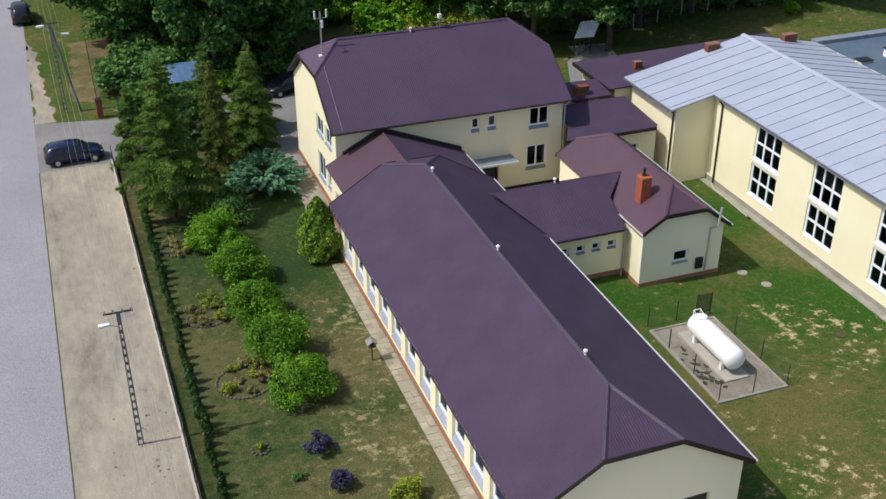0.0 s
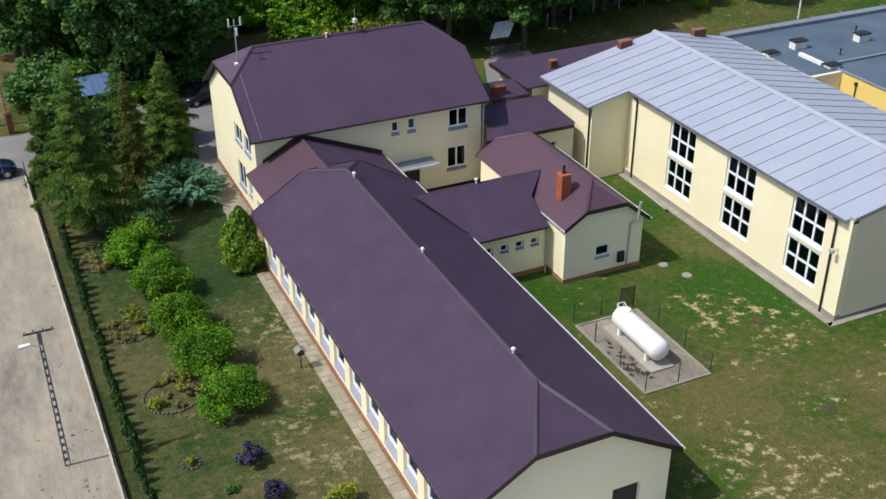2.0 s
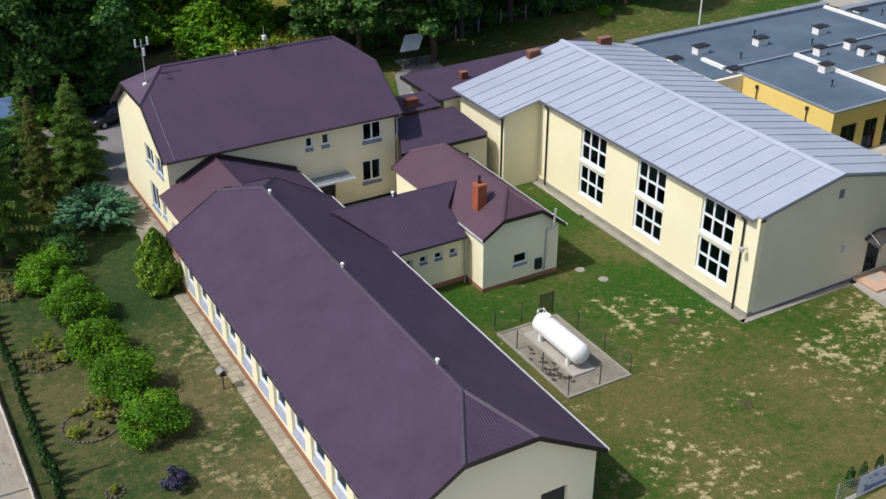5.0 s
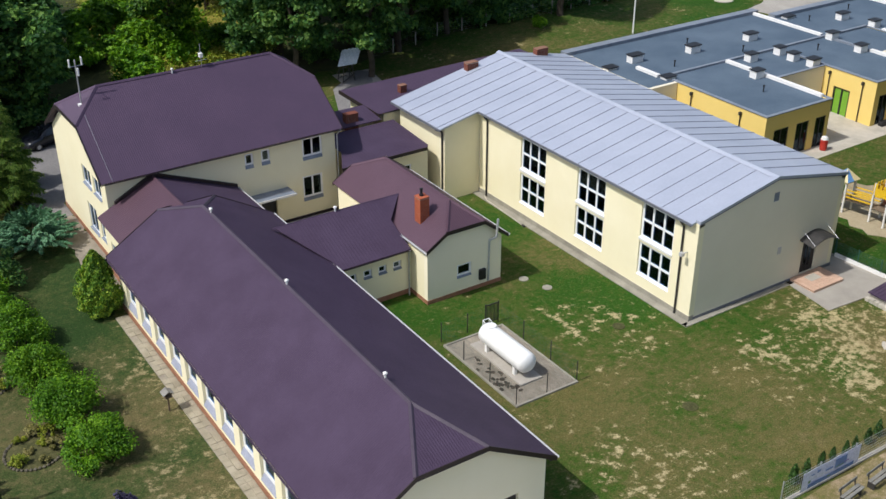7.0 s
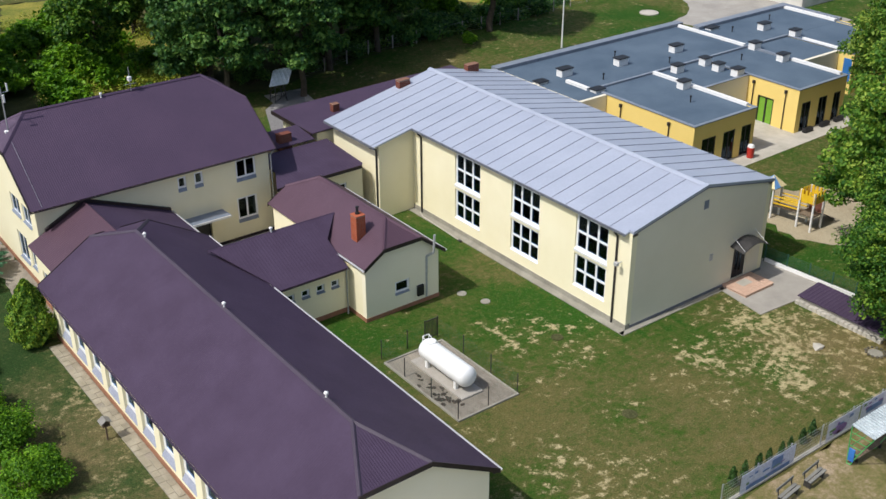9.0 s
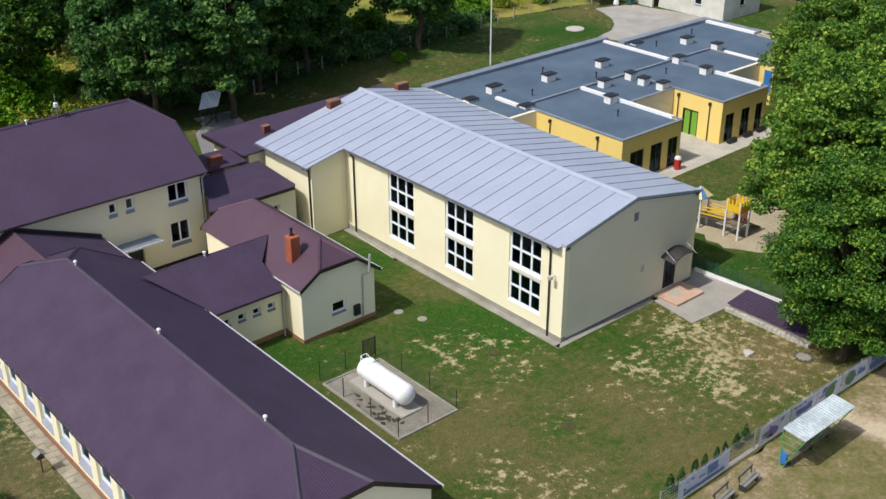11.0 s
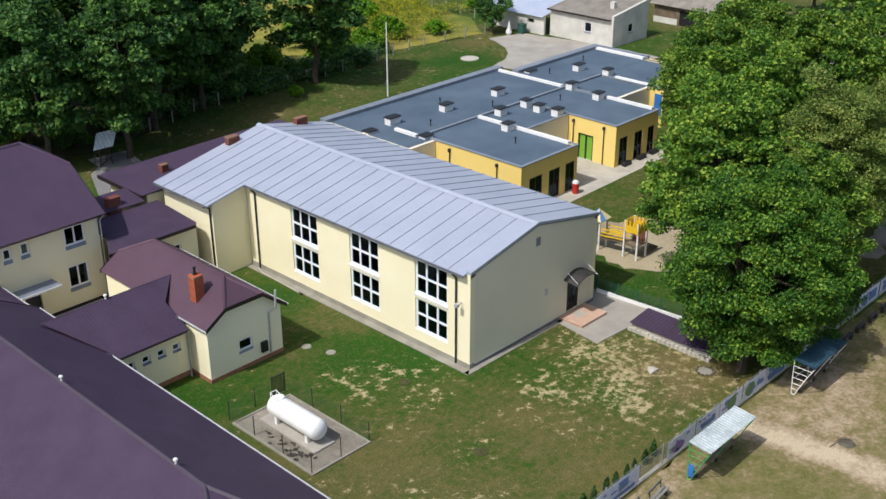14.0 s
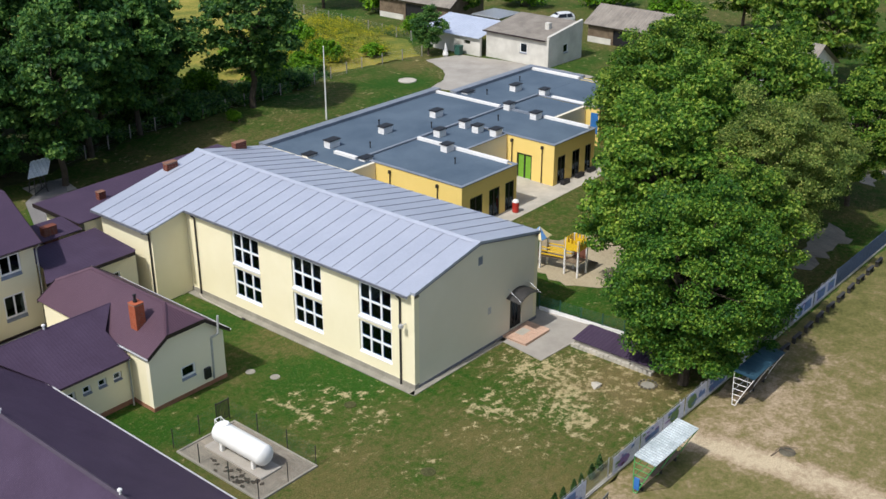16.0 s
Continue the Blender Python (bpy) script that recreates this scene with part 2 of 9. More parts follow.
    fleck.inputs["From Min"].default_value, fleck.inputs["From Max"].default_value = 0.56, 0.74
    fleck.inputs["To Max"].default_value = 0.42
    nt.links.new(tex(5.5, 6.0, 0.78), fleck.inputs["Value"])
    tuft = nt.nodes.new("ShaderNodeMix")
    tuft.data_type = "RGBA"
    nt.links.new(fleck.outputs["Result"], tuft.inputs[0])
    nt.links.new(mix.outputs[2], tuft.inputs[6])
    tuft.inputs[7].default_value = (*straw, 1)
    mix = tuft
    mr = nt.nodes.new("ShaderNodeMapRange")
    mr.inputs["From Min"].default_value, mr.inputs["From Max"].default_value = 0.3, 0.7
    mr.inputs["To Min"].default_value, mr.inputs["To Max"].default_value = 0.32, 1.66
    nt.links.new(blades, mr.inputs["Value"])
    mul = nt.nodes.new("ShaderNodeVectorMath")
    mul.operation = "SCALE"
    nt.links.new(mix.outputs[2], mul.inputs[0])
    nt.links.new(mr.outputs["Result"], mul.inputs["Scale"])
    nt.links.new(mul.outputs[0], b.inputs["Base Color"])
    b.inputs["Roughness"].default_value, b.inputs["Specular IOR Level"].default_value = 0.95, 0.1
    bp = node(nt, "ShaderNodeBump", Strength=0.6, Distance=0.08)
    nt.links.new(fine, bp.inputs["Height"])
    nt.links.new(bp.outputs["Normal"], b.inputs["Normal"])
    return m


M_CREAM = material("cream_render", (0.84, 0.765, 0.52), (0.88, 0.81, 0.575), 0.9, scale=0.35, fine=45, bump=0.12, grain=0.04)
# Hall's south face: its shade put into the colour, greyer than the cream.
M_CREAM_DULL = material("dull_cream_render", (0.76, 0.70, 0.55), (0.80, 0.74, 0.59), 0.9, scale=0.3, fine=45, bump=0.12, grain=0.04)
# South gables: missing fill light put into the colour, lighter than the cream walls.
M_CREAM_SOUTH = material("lifted_cream_render", (0.87, 0.805, 0.60), (0.90, 0.84, 0.645), 0.9, scale=0.3, fine=45, bump=0.12, grain=0.04)
M_YELLOW = material("yellow_render", (0.80, 0.59, 0.18), (0.84, 0.63, 0.21), 0.9, scale=0.3, fine=45, bump=0.1, grain=0.04)
M_ROOF = material("brown_sheet_roof", (0.060, 0.042, 0.070), (0.073, 0.052, 0.086), 0.50, scale=0.5, fine=9, bump=0.05, grain=0.09, spec=0.06, tint=(0.94, 0.80, 1.0))
M_ROOF_RED = material("redbrown_sheet_roof", (0.066, 0.036, 0.050), (0.082, 0.045, 0.061), 0.5, scale=0.5, fine=9, bump=0.05, grain=0.07, spec=0.5, tint=(1.0, 0.74, 0.92))
M_RIDGE = material("pale_ridge_sheet", (0.050, 0.036, 0.056), (0.064, 0.047, 0.070), 0.5, scale=1.5, fine=12, bump=0.05, grain=0.12, spec=0.4)
M_ROOF_TRIM = material("dark_brown_trim", (0.020, 0.013, 0.015), (0.034, 0.021, 0.023), 0.5, scale=2, fine=20, bump=0.05)
M_SEAM = material("grey_seam_roof", (0.402, 0.434, 0.518), (0.457, 0.489, 0.573), 0.42, metal=0.2, scale=0.25, fine=6, bump=0.04, grain=0.04, spec=0.5)
M_SEAM_DARK = material("grey_seam_edge", (0.16, 0.17, 0.20), (0.22, 0.23, 0.26), 0.5, metal=0.25, scale=2, fine=20, bump=0.04)
M_SEAM_LINE = material("grey_seam_line", (0.32, 0.34, 0.42), (0.38, 0.40, 0.48), 0.5, metal=0.2, scale=2, fine=20, bump=0.04)
M_GUTTER = material("light_gutter_metal", (0.45, 0.45, 0.46), (0.56, 0.56, 0.57), 0.4, metal=0.3, scale=3, fine=30, bump=0.03)
M_BLACKPIPE = material("black_downpipe", (0.020, 0.018, 0.018), (0.035, 0.030, 0.030), 0.5, scale=3, fine=30, bump=0.03)
M_SILL = material("blue_grey_sill_metal", (0.20, 0.23, 0.28), (0.26, 0.29, 0.35), 0.45, metal=0.2, scale=2, fine=30, bump=0.03)
M_WHITE = material("white_window_plastic", (0.80, 0.80, 0.80), (0.86, 0.86, 0.86), 0.4, scale=2, fine=40, bump=0.02, grain=0.03)
M_GLASS = glass_material("window_glass", (0.30, 0.33, 0.33))
# Rooms' dimness put into the colour: near-black floors and ceiling behind the glass.
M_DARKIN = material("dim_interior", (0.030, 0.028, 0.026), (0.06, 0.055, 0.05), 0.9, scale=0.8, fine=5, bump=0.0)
M_FLOORWOOD = material("gym_floor_boards", (0.30, 0.20, 0.09), (0.36, 0.25, 0.12), 0.4, scale=1.0, fine=12, bump=0.03)
M_PLINTH = material("red_brown_plinth_tile", (0.27, 0.125, 0.072), (0.34, 0.165, 0.10), 0.7, scale=2.5, fine=30, bump=0.15)
M_CONC = material("pale_concrete", (0.40, 0.37, 0.31), (0.52, 0.48, 0.41), 0.9, scale=0.9, fine=28, bump=0.25, grain=0.12, world_space=True)
M_APRON = material("stained_concrete_strip", (0.23, 0.215, 0.175), (0.34, 0.32, 0.265), 0.92, scale=0.8, fine=22, bump=0.25, grain=0.2, world_space=True)
M_CONC_PIECE = material("concrete_slab_piece", (0.26, 0.23, 0.165), (0.37, 0.33, 0.25), 0.9, scale=1.2, fine=28, bump=0.25, grain=0.2, per_piece=0.10, world_space=True)
M_TERRA_BASE = material("terracotta_mortar", (0.50, 0.33, 0.24), (0.57, 0.39, 0.29), 0.9, scale=1.5, fine=25, bump=0.1)
M_GREY_PAVER = material("grey_paver", (0.31, 0.285, 0.25), (0.40, 0.37, 0.325), 0.9, scale=0.5, fine=20, bump=0.2, grain=0.15, world_space=True)
M_BRICK = material("orange_red_brick", (0.33, 0.080, 0.036), (0.43, 0.115, 0.052), 0.85, scale=3, fine=35, bump=0.25, grain=0.2)
M_BRICK_DARK = material("weathered_brick", (0.15, 0.046, 0.030), (0.21, 0.068, 0.042), 0.9, scale=3, fine=35, bump=0.25, grain=0.2)
M_FELT = material("blue_grey_roof_felt", (0.070, 0.104, 0.146), (0.102, 0.142, 0.188), 0.85, scale=0.25, fine=14, bump=0.15, grain=0.18, spec=0.3)
M_FELT_EDGE = material("grey_parapet_flashing", (0.20, 0.23, 0.27), (0.26, 0.29, 0.34), 0.6, metal=0.2, scale=1, fine=15, bump=0.05)
M_WHITE_PAINT = material("white_paint", (0.74, 0.73, 0.71), (0.82, 0.81, 0.79), 0.55, scale=1.5, fine=25, bump=0.05, grain=0.05)
M_TANK = material("white_tank_enamel", (0.80, 0.80, 0.78), (0.86, 0.86, 0.85), 0.35, scale=1.2, fine=18, bump=0.03, grain=0.03, spec=0.5)
M_STEEL = material("dark_steel", (0.045, 0.043, 0.042), (0.075, 0.070, 0.066), 0.6, metal=0.4, scale=4, fine=40, bump=0.08)
M_GALV = material("galvanised_steel", (0.42, 0.43, 0.45), (0.54, 0.55, 0.57), 0.4, metal=0.6, scale=3, fine=30, bump=0.05)
M_BLACK = material("black_plastic", (0.012, 0.012, 0.014), (0.022, 0.022, 0.025), 0.5, scale=3, fine=30, bump=0.04)
M_WOOD = material("weathered_boards", (0.12, 0.085, 0.055), (0.20, 0.15, 0.10), 0.85, scale=1.5, fine=20, bump=0.25, grain=0.2)
M_BARK = material("bark", (0.055, 0.042, 0.030), (0.095, 0.075, 0.055), 0.95, scale=2, fine=18, bump=0.6, grain=0.35)

M_ROOF_HOUSE = material("violet_brown_sheet_roof", (0.058, 0.038, 0.066), (0.071, 0.046, 0.078), 0.5, scale=0.4, fine=9, bump=0.05, grain=0.09, spec=0.5, tint=(1.0, 0.80, 1.0))
M_LAWN = lawn_material("dry_patched_lawn", (0.024, 0.075, 0.008), (0.051, 0.086, 0.014), (0.097, 0.097, 0.030), (0.45, 0.375, 0.205), [(46.5, 29.8, 11.0), (46.3, 33.0, 5.5), (36.5, 38.5, 6.0), (29.8, 28.4, 5.5)], [(33.0, 47.0, 10.0), (39.4, 41.0, 4.5), (42.5, 34.6, 4.5), (38.6, 52.0, 5.0), (26.0, 40.0, 4.0), (88.0, 80.0, 9.0), (36.5, 43.5, 6.0), (40.5, 35.0, 4.0), (55.6, 36.2, 6.0)], 1.2, [(48.4, 27.6, 8.5, 2.3), (38.0, 27.0, 10.0, 1.2), (33.0, 32.0, 7.0, 1.0), (40.0, 32.0, 6.0, 0.9)])
M_GARDEN = lawn_material("thin_garden_turf", (0.025, 0.053, 0.014), (0.046, 0.067, 0.020), (0.090, 0.090, 0.035), (0.28, 0.235, 0.125), [(12.0, 36.0, 5.0), (12.0, 42.0, 5.5), (11.8, 48.0, 5.0)], [(8.5, 58.0, 7.0), (11.6, 54.0, 3.5)], 1.0, [(12.2, 45.0, 6.0, 1.6), (12.0, 38.0, 6.0, 1.2), (12.0, 51.0, 4.0, 1.0)])
M_FIELD = ground_material("worn_sports_turf", [(0.26, (0.092, 0.098, 0.030)), (0.42, (0.140, 0.134, 0.044)), (0.56, (0.202, 0.166, 0.076)), (0.72, (0.36, 0.275, 0.180)), (0.90, (0.50, 0.41, 0.275))], broad=0.06, mid=0.9, fine=4.0, track=((46.5, 20.5), (47.7, 10.5), 0.34), dry=(51.0, 20.4, 7.0, 0.15))
M_SAND = ground_material("sandy_gravel", [(0.26, (0.180, 0.155, 0.122)), (0.44, (0.268, 0.238, 0.192)), (0.62, (0.350, 0.305, 0.236)), (0.85, (0.470, 0.400, 0.262))], mid=0.5, bump=0.3, stretch=(1.0, 0.35, 1.0), fine=2.5, grit=0.2)
M_ASPHALT = ground_material("worn_asphalt", [(0.3, (0.255, 0.245, 0.265)), (0.6, (0.290, 0.278, 0.298)), (0.9, (0.320, 0.305, 0.32))], mid=0.25, fine=9, rough=0.85, bump=0.15)
M_PLAYSAND = ground_material("yellow_play_sand", [(0.26, (0.29, 0.235, 0.15)), (0.5, (0.40, 0.335, 0.225)), (0.8, (0.48, 0.41, 0.285))], mid=0.6, bump=0.3, grit=0.2)
M_TANCAP = material("tan_mortar_cap", (0.20, 0.10, 0.065), (0.26, 0.135, 0.09), 0.9, scale=3, fine=25, bump=0.15)
M_MEADOW = ground_material("flowering_meadow", [(0.26, (0.09, 0.13, 0.025)), (0.44, (0.17, 0.18, 0.035)), (0.60, (0.29, 0.25, 0.05)), (0.80, (0.33, 0.26, 0.08))], mid=0.35, fine=3)
M_BANK = ground_material("dry_brown_bank", [(0.3, (0.07, 0.085, 0.03)), (0.48, (0.15, 0.115, 0.055)), (0.65, (0.23, 0.175, 0.095)), (0.9, (0.10, 0.11, 0.04))], mid=0.8)
M_DRIVE = ground_material("grey_worn_paving", [(0.3, (0.17, 0.162, 0.16)), (0.6, (0.225, 0.215, 0.21)), (0.9, (0.28, 0.265, 0.25))], mid=0.4, rough=0.9, bump=0.2)
# Ground under the wood: the trees' shade put into its dark colour.
M_WOOD_SHADE = ground_material("shaded_wood_floor", [(0.3, (0.030, 0.040, 0.014)), (0.55, (0.065, 0.070, 0.025)), (0.8, (0.13, 0.115, 0.05))], mid=0.6)
M_SOIL = ground_material("bed_soil", [(0.3, (0.045, 0.050, 0.018)), (0.55, (0.085, 0.084, 0.034)), (0.8, (0.135, 0.118, 0.058))], mid=1.2)


# ---- mesh helpers ----
def part(name, bm, mat, parent=None, label="", smooth=False, kind=""):
    """One mesh object from bm (given in world metres), under parent; keeps the parent's origin as its own."""
    me = bpy.data.meshes.new(name)
    if parent is not None:
        off = Vector((0, 0, 0))
        p = parent
        while p is not None:
            off += p.location
            p = p.parent
        bmesh.ops.translate(bm, verts=bm.verts, vec=-off)
    bmesh.ops.recalc_face_normals(bm, faces=bm.faces)
    bm.to_mesh(me)
    bm.free()
    if smooth:
        for p in me.polygons:
            p.use_smooth = True
    me.materials.append(mat)
    ob = new(name, me)
    ob.parent = parent
    return tagged(ob, label, kind=kind)


def thing(name, loc, label, category, group="", kind=""):
    ob = new(name)
    ob.location = loc
    ob.empty_display_size = 0.2
    return tagged(ob, label, category, group, kind)


def BM():
    return bmesh.new()


def box(bm, x0, x1, y0, y1, z0, z1, bevel=0.0):
    vs = [bm.verts.new(p) for p in ((x0, y0, z0), (x1, y0, z0), (x1, y1, z0), (x0, y1, z0), (x0, y0, z1), (x1, y0, z1), (x1, y1, z1), (x0, y1, z1))]
    fs = [bm.faces.new([vs[i] for i in f]) for f in ((3, 2, 1, 0), (4, 5, 6, 7), (0, 1, 5, 4), (1, 2, 6, 5), (2, 3, 7, 6), (3, 0, 4, 7))]
    if bevel:
        es = {e for f in fs for e in f.edges}
        bmesh.ops.bevel(bm, geom=list(es), offset=bevel, segments=1, affect="EDGES")
    return bm


def prism(bm, pts, vec):
    """Extrude the closed polygon pts by vec."""
    v = Vector(vec)
    a = [bm.verts.new(p) for p in pts]
    b = [bm.verts.new(Vector(p) + v) for p in pts]
    n = len(a)
    bm.faces.new(a[::-1])
    bm.faces.new(b)
    for i in range(n):
        bm.faces.new((a[i], a[(i + 1) % n], b[(i + 1) % n], b[i]))
    return bm


def tube(bm, p, q, r, r2=None, n=8, caps=True):
    p, q = Vector(p), Vector(q)
    r2 = r if r2 is None else r2
    d = (q - p).normalized()
    u = d.orthogonal().normalized()
    w = d.cross(u)
    A, B = [], []
    for i in range(n):
        c, s = math.cos(2 * math.pi * i / n), math.sin(2 * math.pi * i / n)
        A.append(bm.verts.new(p + (u * c + w * s) * r))
        B.append(bm.verts.new(q + (u * c + w * s) * r2))
    for i in range(n):
        bm.faces.new((A[i], A[(i + 1) % n], B[(i + 1) % n], B[i]))
    if caps:
        bm.faces.new(A[::-1])
        bm.faces.new(B)
    return bm


def beam(bm, p, q, w, h):
    """A square bar from p to q."""
    p, q = Vector(p), Vector(q)
    d = (q - p).normalized()
    u = d.cross(Vector((0, 0, 1)))
    u = Vector((1, 0, 0)) if u.length < 1e-3 else u.normalized()
    v = u.cross(d)
    c = [(u * a * w + v * b * h) / 2 for a, b in ((-1, -1), (1, -1), (1, 1), (-1, 1))]
    A = [bm.verts.new(p + k) for k in c]
    B = [bm.verts.new(q + k) for k in c]
    bm.faces.new(A[::-1])
    bm.faces.new(B)
    for i in range(4):
        bm.faces.new((A[i], A[(i + 1) % 4], B[(i + 1) % 4], B[i]))
    return bm


def lathe(bm, rings, n=16, at=(0, 0, 0)):
    """rings: (radius, z) from bottom to top."""
    at = Vector(at)
    rows = []
    for r, z in rings:
        if r < 1e-4:
            rows.append([bm.verts.new(at + Vector((0, 0, z)))])
        else:
            rows.append([bm.verts.new(at + Vector((r * math.cos(2 * math.pi * i / n), r * math.sin(2 * math.pi * i / n), z))) for i in range(n)])
    for a, b in zip(rows, rows[1:]):
        for i in range(n):
            j = (i + 1) % n
            if len(a) == 1 and len(b) == 1:
                continue
            if len(a) == 1:
                bm.faces.new((a[0], b[j], b[i]))
            elif len(b) == 1:
                bm.faces.new((a[i], a[j], b[0]))
            else:
                bm.faces.new((a[i], a[j], b[j], b[i]))
    return bm


def smooth_step(t):
    t = min(1.0, max(0.0, t))
    return t * t * (3 - 2 * t)


def gz(x, y):
    """Height of the ground: level, rising half a metre east of the sports hall."""
    return 0.45 * smooth_step((x - 53.0) / 4.5) * smooth_step((y - 24) / 6)


# A wall's face: "w" looks to -x, "e" to +x, "s" to -y, "n" to +y. (a: along the wall, d: outward, z: up)
def face_point(face, c, a, d, z):
    return {"w": (c - d, a, z), "e": (c + d, a, z), "s": (a, c - d, z), "n": (a, c + d, z)}[face]


def fbox(bm, face, c, a0, a1, d0, d1, z0, z1):
    p, q = face_point(face, c, a0, d0, z0), face_point(face, c, a1, d1, z1)
    return box(bm, *sorted((p[0], q[0])), *sorted((p[1], q[1])), z0, z1)


def holed_wall(bm, face, c, a0, a1, z0, z1, thick, holes=()):
    """One watertight wall of that thickness behind its outer face, with rectangular openings (a0, a1, z0, z1) right through."""
    ca = sorted({round(v, 4) for v in (a0, a1, *(h[0] for h in holes), *(h[1] for h in holes))})
    cz = sorted({round(v, 4) for v in (z0, z1, *(h[2] for h in holes), *(h[3] for h in holes)) if z0 <= v <= z1})
    solid = {}
    for i in range(len(ca) - 1):
        for j in range(len(cz) - 1):
            ma, mz = (ca[i] + ca[i + 1]) / 2, (cz[j] + cz[j + 1]) / 2
            solid[i, j] = not any(h[0] < ma < h[1] and h[2] < mz < h[3] for h in holes)
    made = {}

    def vert(i, j, d):
        if (i, j, d) not in made:
            made[i, j, d] = bm.verts.new(face_point(face, c, ca[i], -thick * d, cz[j]))
        return made[i, j, d]

    for (i, j), full in solid.items():
        if not full:
            continue
        for d in (0, 1):
            bm.faces.new([vert(i, j, d), vert(i + 1, j, d), vert(i + 1, j + 1, d), vert(i, j + 1, d)])
        for di, dj, (p, q) in ((-1, 0, ((i, j), (i, j + 1))), (1, 0, ((i + 1, j), (i + 1, j + 1))), (0, -1, ((i, j), (i + 1, j))), (0, 1, ((i, j + 1), (i + 1, j + 1)))):
            if not solid.get((i + di, j + dj), False):
                bm.faces.new([vert(*p, 0), vert(*q, 0), vert(*q, 1), vert(*p, 1)])
    return bm


def window(parent, face, c, a0, a1, z0, z1, cols=2, rows=1, back=0.07, bar=0.11, sill=0.09, row_at=None, frame_mat=None, name="window", sill_mat=None):
    """A glazed window set back in its opening: frame with mullions, one pane a field, a sloped metal sill."""
    frame_mat = frame_mat or M_WHITE
    xs = [a0 + (a1 - a0) * i / cols for i in range(cols + 1)]
    zs = [z0 + (z1 - z0) * i / rows for i in range(rows + 1)] if row_at is None else [z0, row_at, z1]
    fields = [(l + (bar if i == 0 else bar / 2), r - (bar if i == cols - 1 else bar / 2), b + (bar if j == 0 else bar / 2), t - (bar if j == len(zs) - 2 else bar / 2))
              for i, (l, r) in enumerate(zip(xs, xs[1:])) for j, (b, t) in enumerate(zip(zs, zs[1:]))]
    inner = {"w": c + back, "e": c - back, "s": c + back, "n": c - back}[face]
    bm = holed_wall(BM(), face, inner, a0, a1, z0, z1, 0.07, fields)
    w = part(name, bm, frame_mat, parent)
    for l, r in zip(xs, xs[1:]):
        for b, t in zip(zs, zs[1:]):
            bm = fbox(BM(), face, c, l + bar * 0.4, r - bar * 0.4, -back - 0.045, -back - 0.03, b + bar * 0.4, t - bar * 0.4)
            part("pane", bm, M_GLASS, w).visible_shadow = False
    if sill:
        bm = BM()
        prism(bm, [face_point(face, c, a0 + 0.003, -back + 0.002, z0 + 0.045), face_point(face, c, a0 + 0.003, sill, z0 - 0.01), face_point(face, c, a0 + 0.003, sill, z0 - 0.035), face_point(face, c, a0 + 0.003, -back + 0.002, z0 + 0.005)],
              Vector(face_point(face, c, a1 - 0.003, 0, 0)) - Vector(face_point(face, c, a0 + 0.003, 0, 0)))
        part("window_sill", bm, sill_mat or M_SILL, w, "white sill" if sill_mat else "blue-grey metal sill")
    return w


def niche_window(parent, face, c, a0, a1, z0, zf, z1, back=0.16, cols=2, sill_mat=None):
    """A window deep in its reveal above a steep metal-clad sill."""
    w = window(parent, face, c, a0, a1, zf, z1, cols, 1, back=back, bar=0.24 if sill_mat is None else 0.12, sill=0)
    bm = prism(BM(), [face_point(face, c, a0 + 0.003, 0.03, z0), face_point(face, c, a0 + 0.003, -back, zf), face_point(face, c, a0 + 0.003, -back - 0.07, zf), face_point(face, c, a0 + 0.003, -back - 0.07, z0 + 0.004), face_point(face, c, a0 + 0.003, 0.03, z0 - 0.03)],
               Vector(face_point(face, c, a1 - 0.003, 0, 0)) - Vector(face_point(face, c, a0 + 0.003, 0, 0)))
    part("window_sill", bm, sill_mat or M_SEAM_LINE, w, "blue-grey metal sill" if sill_mat else "light grey metal sill")
    return w


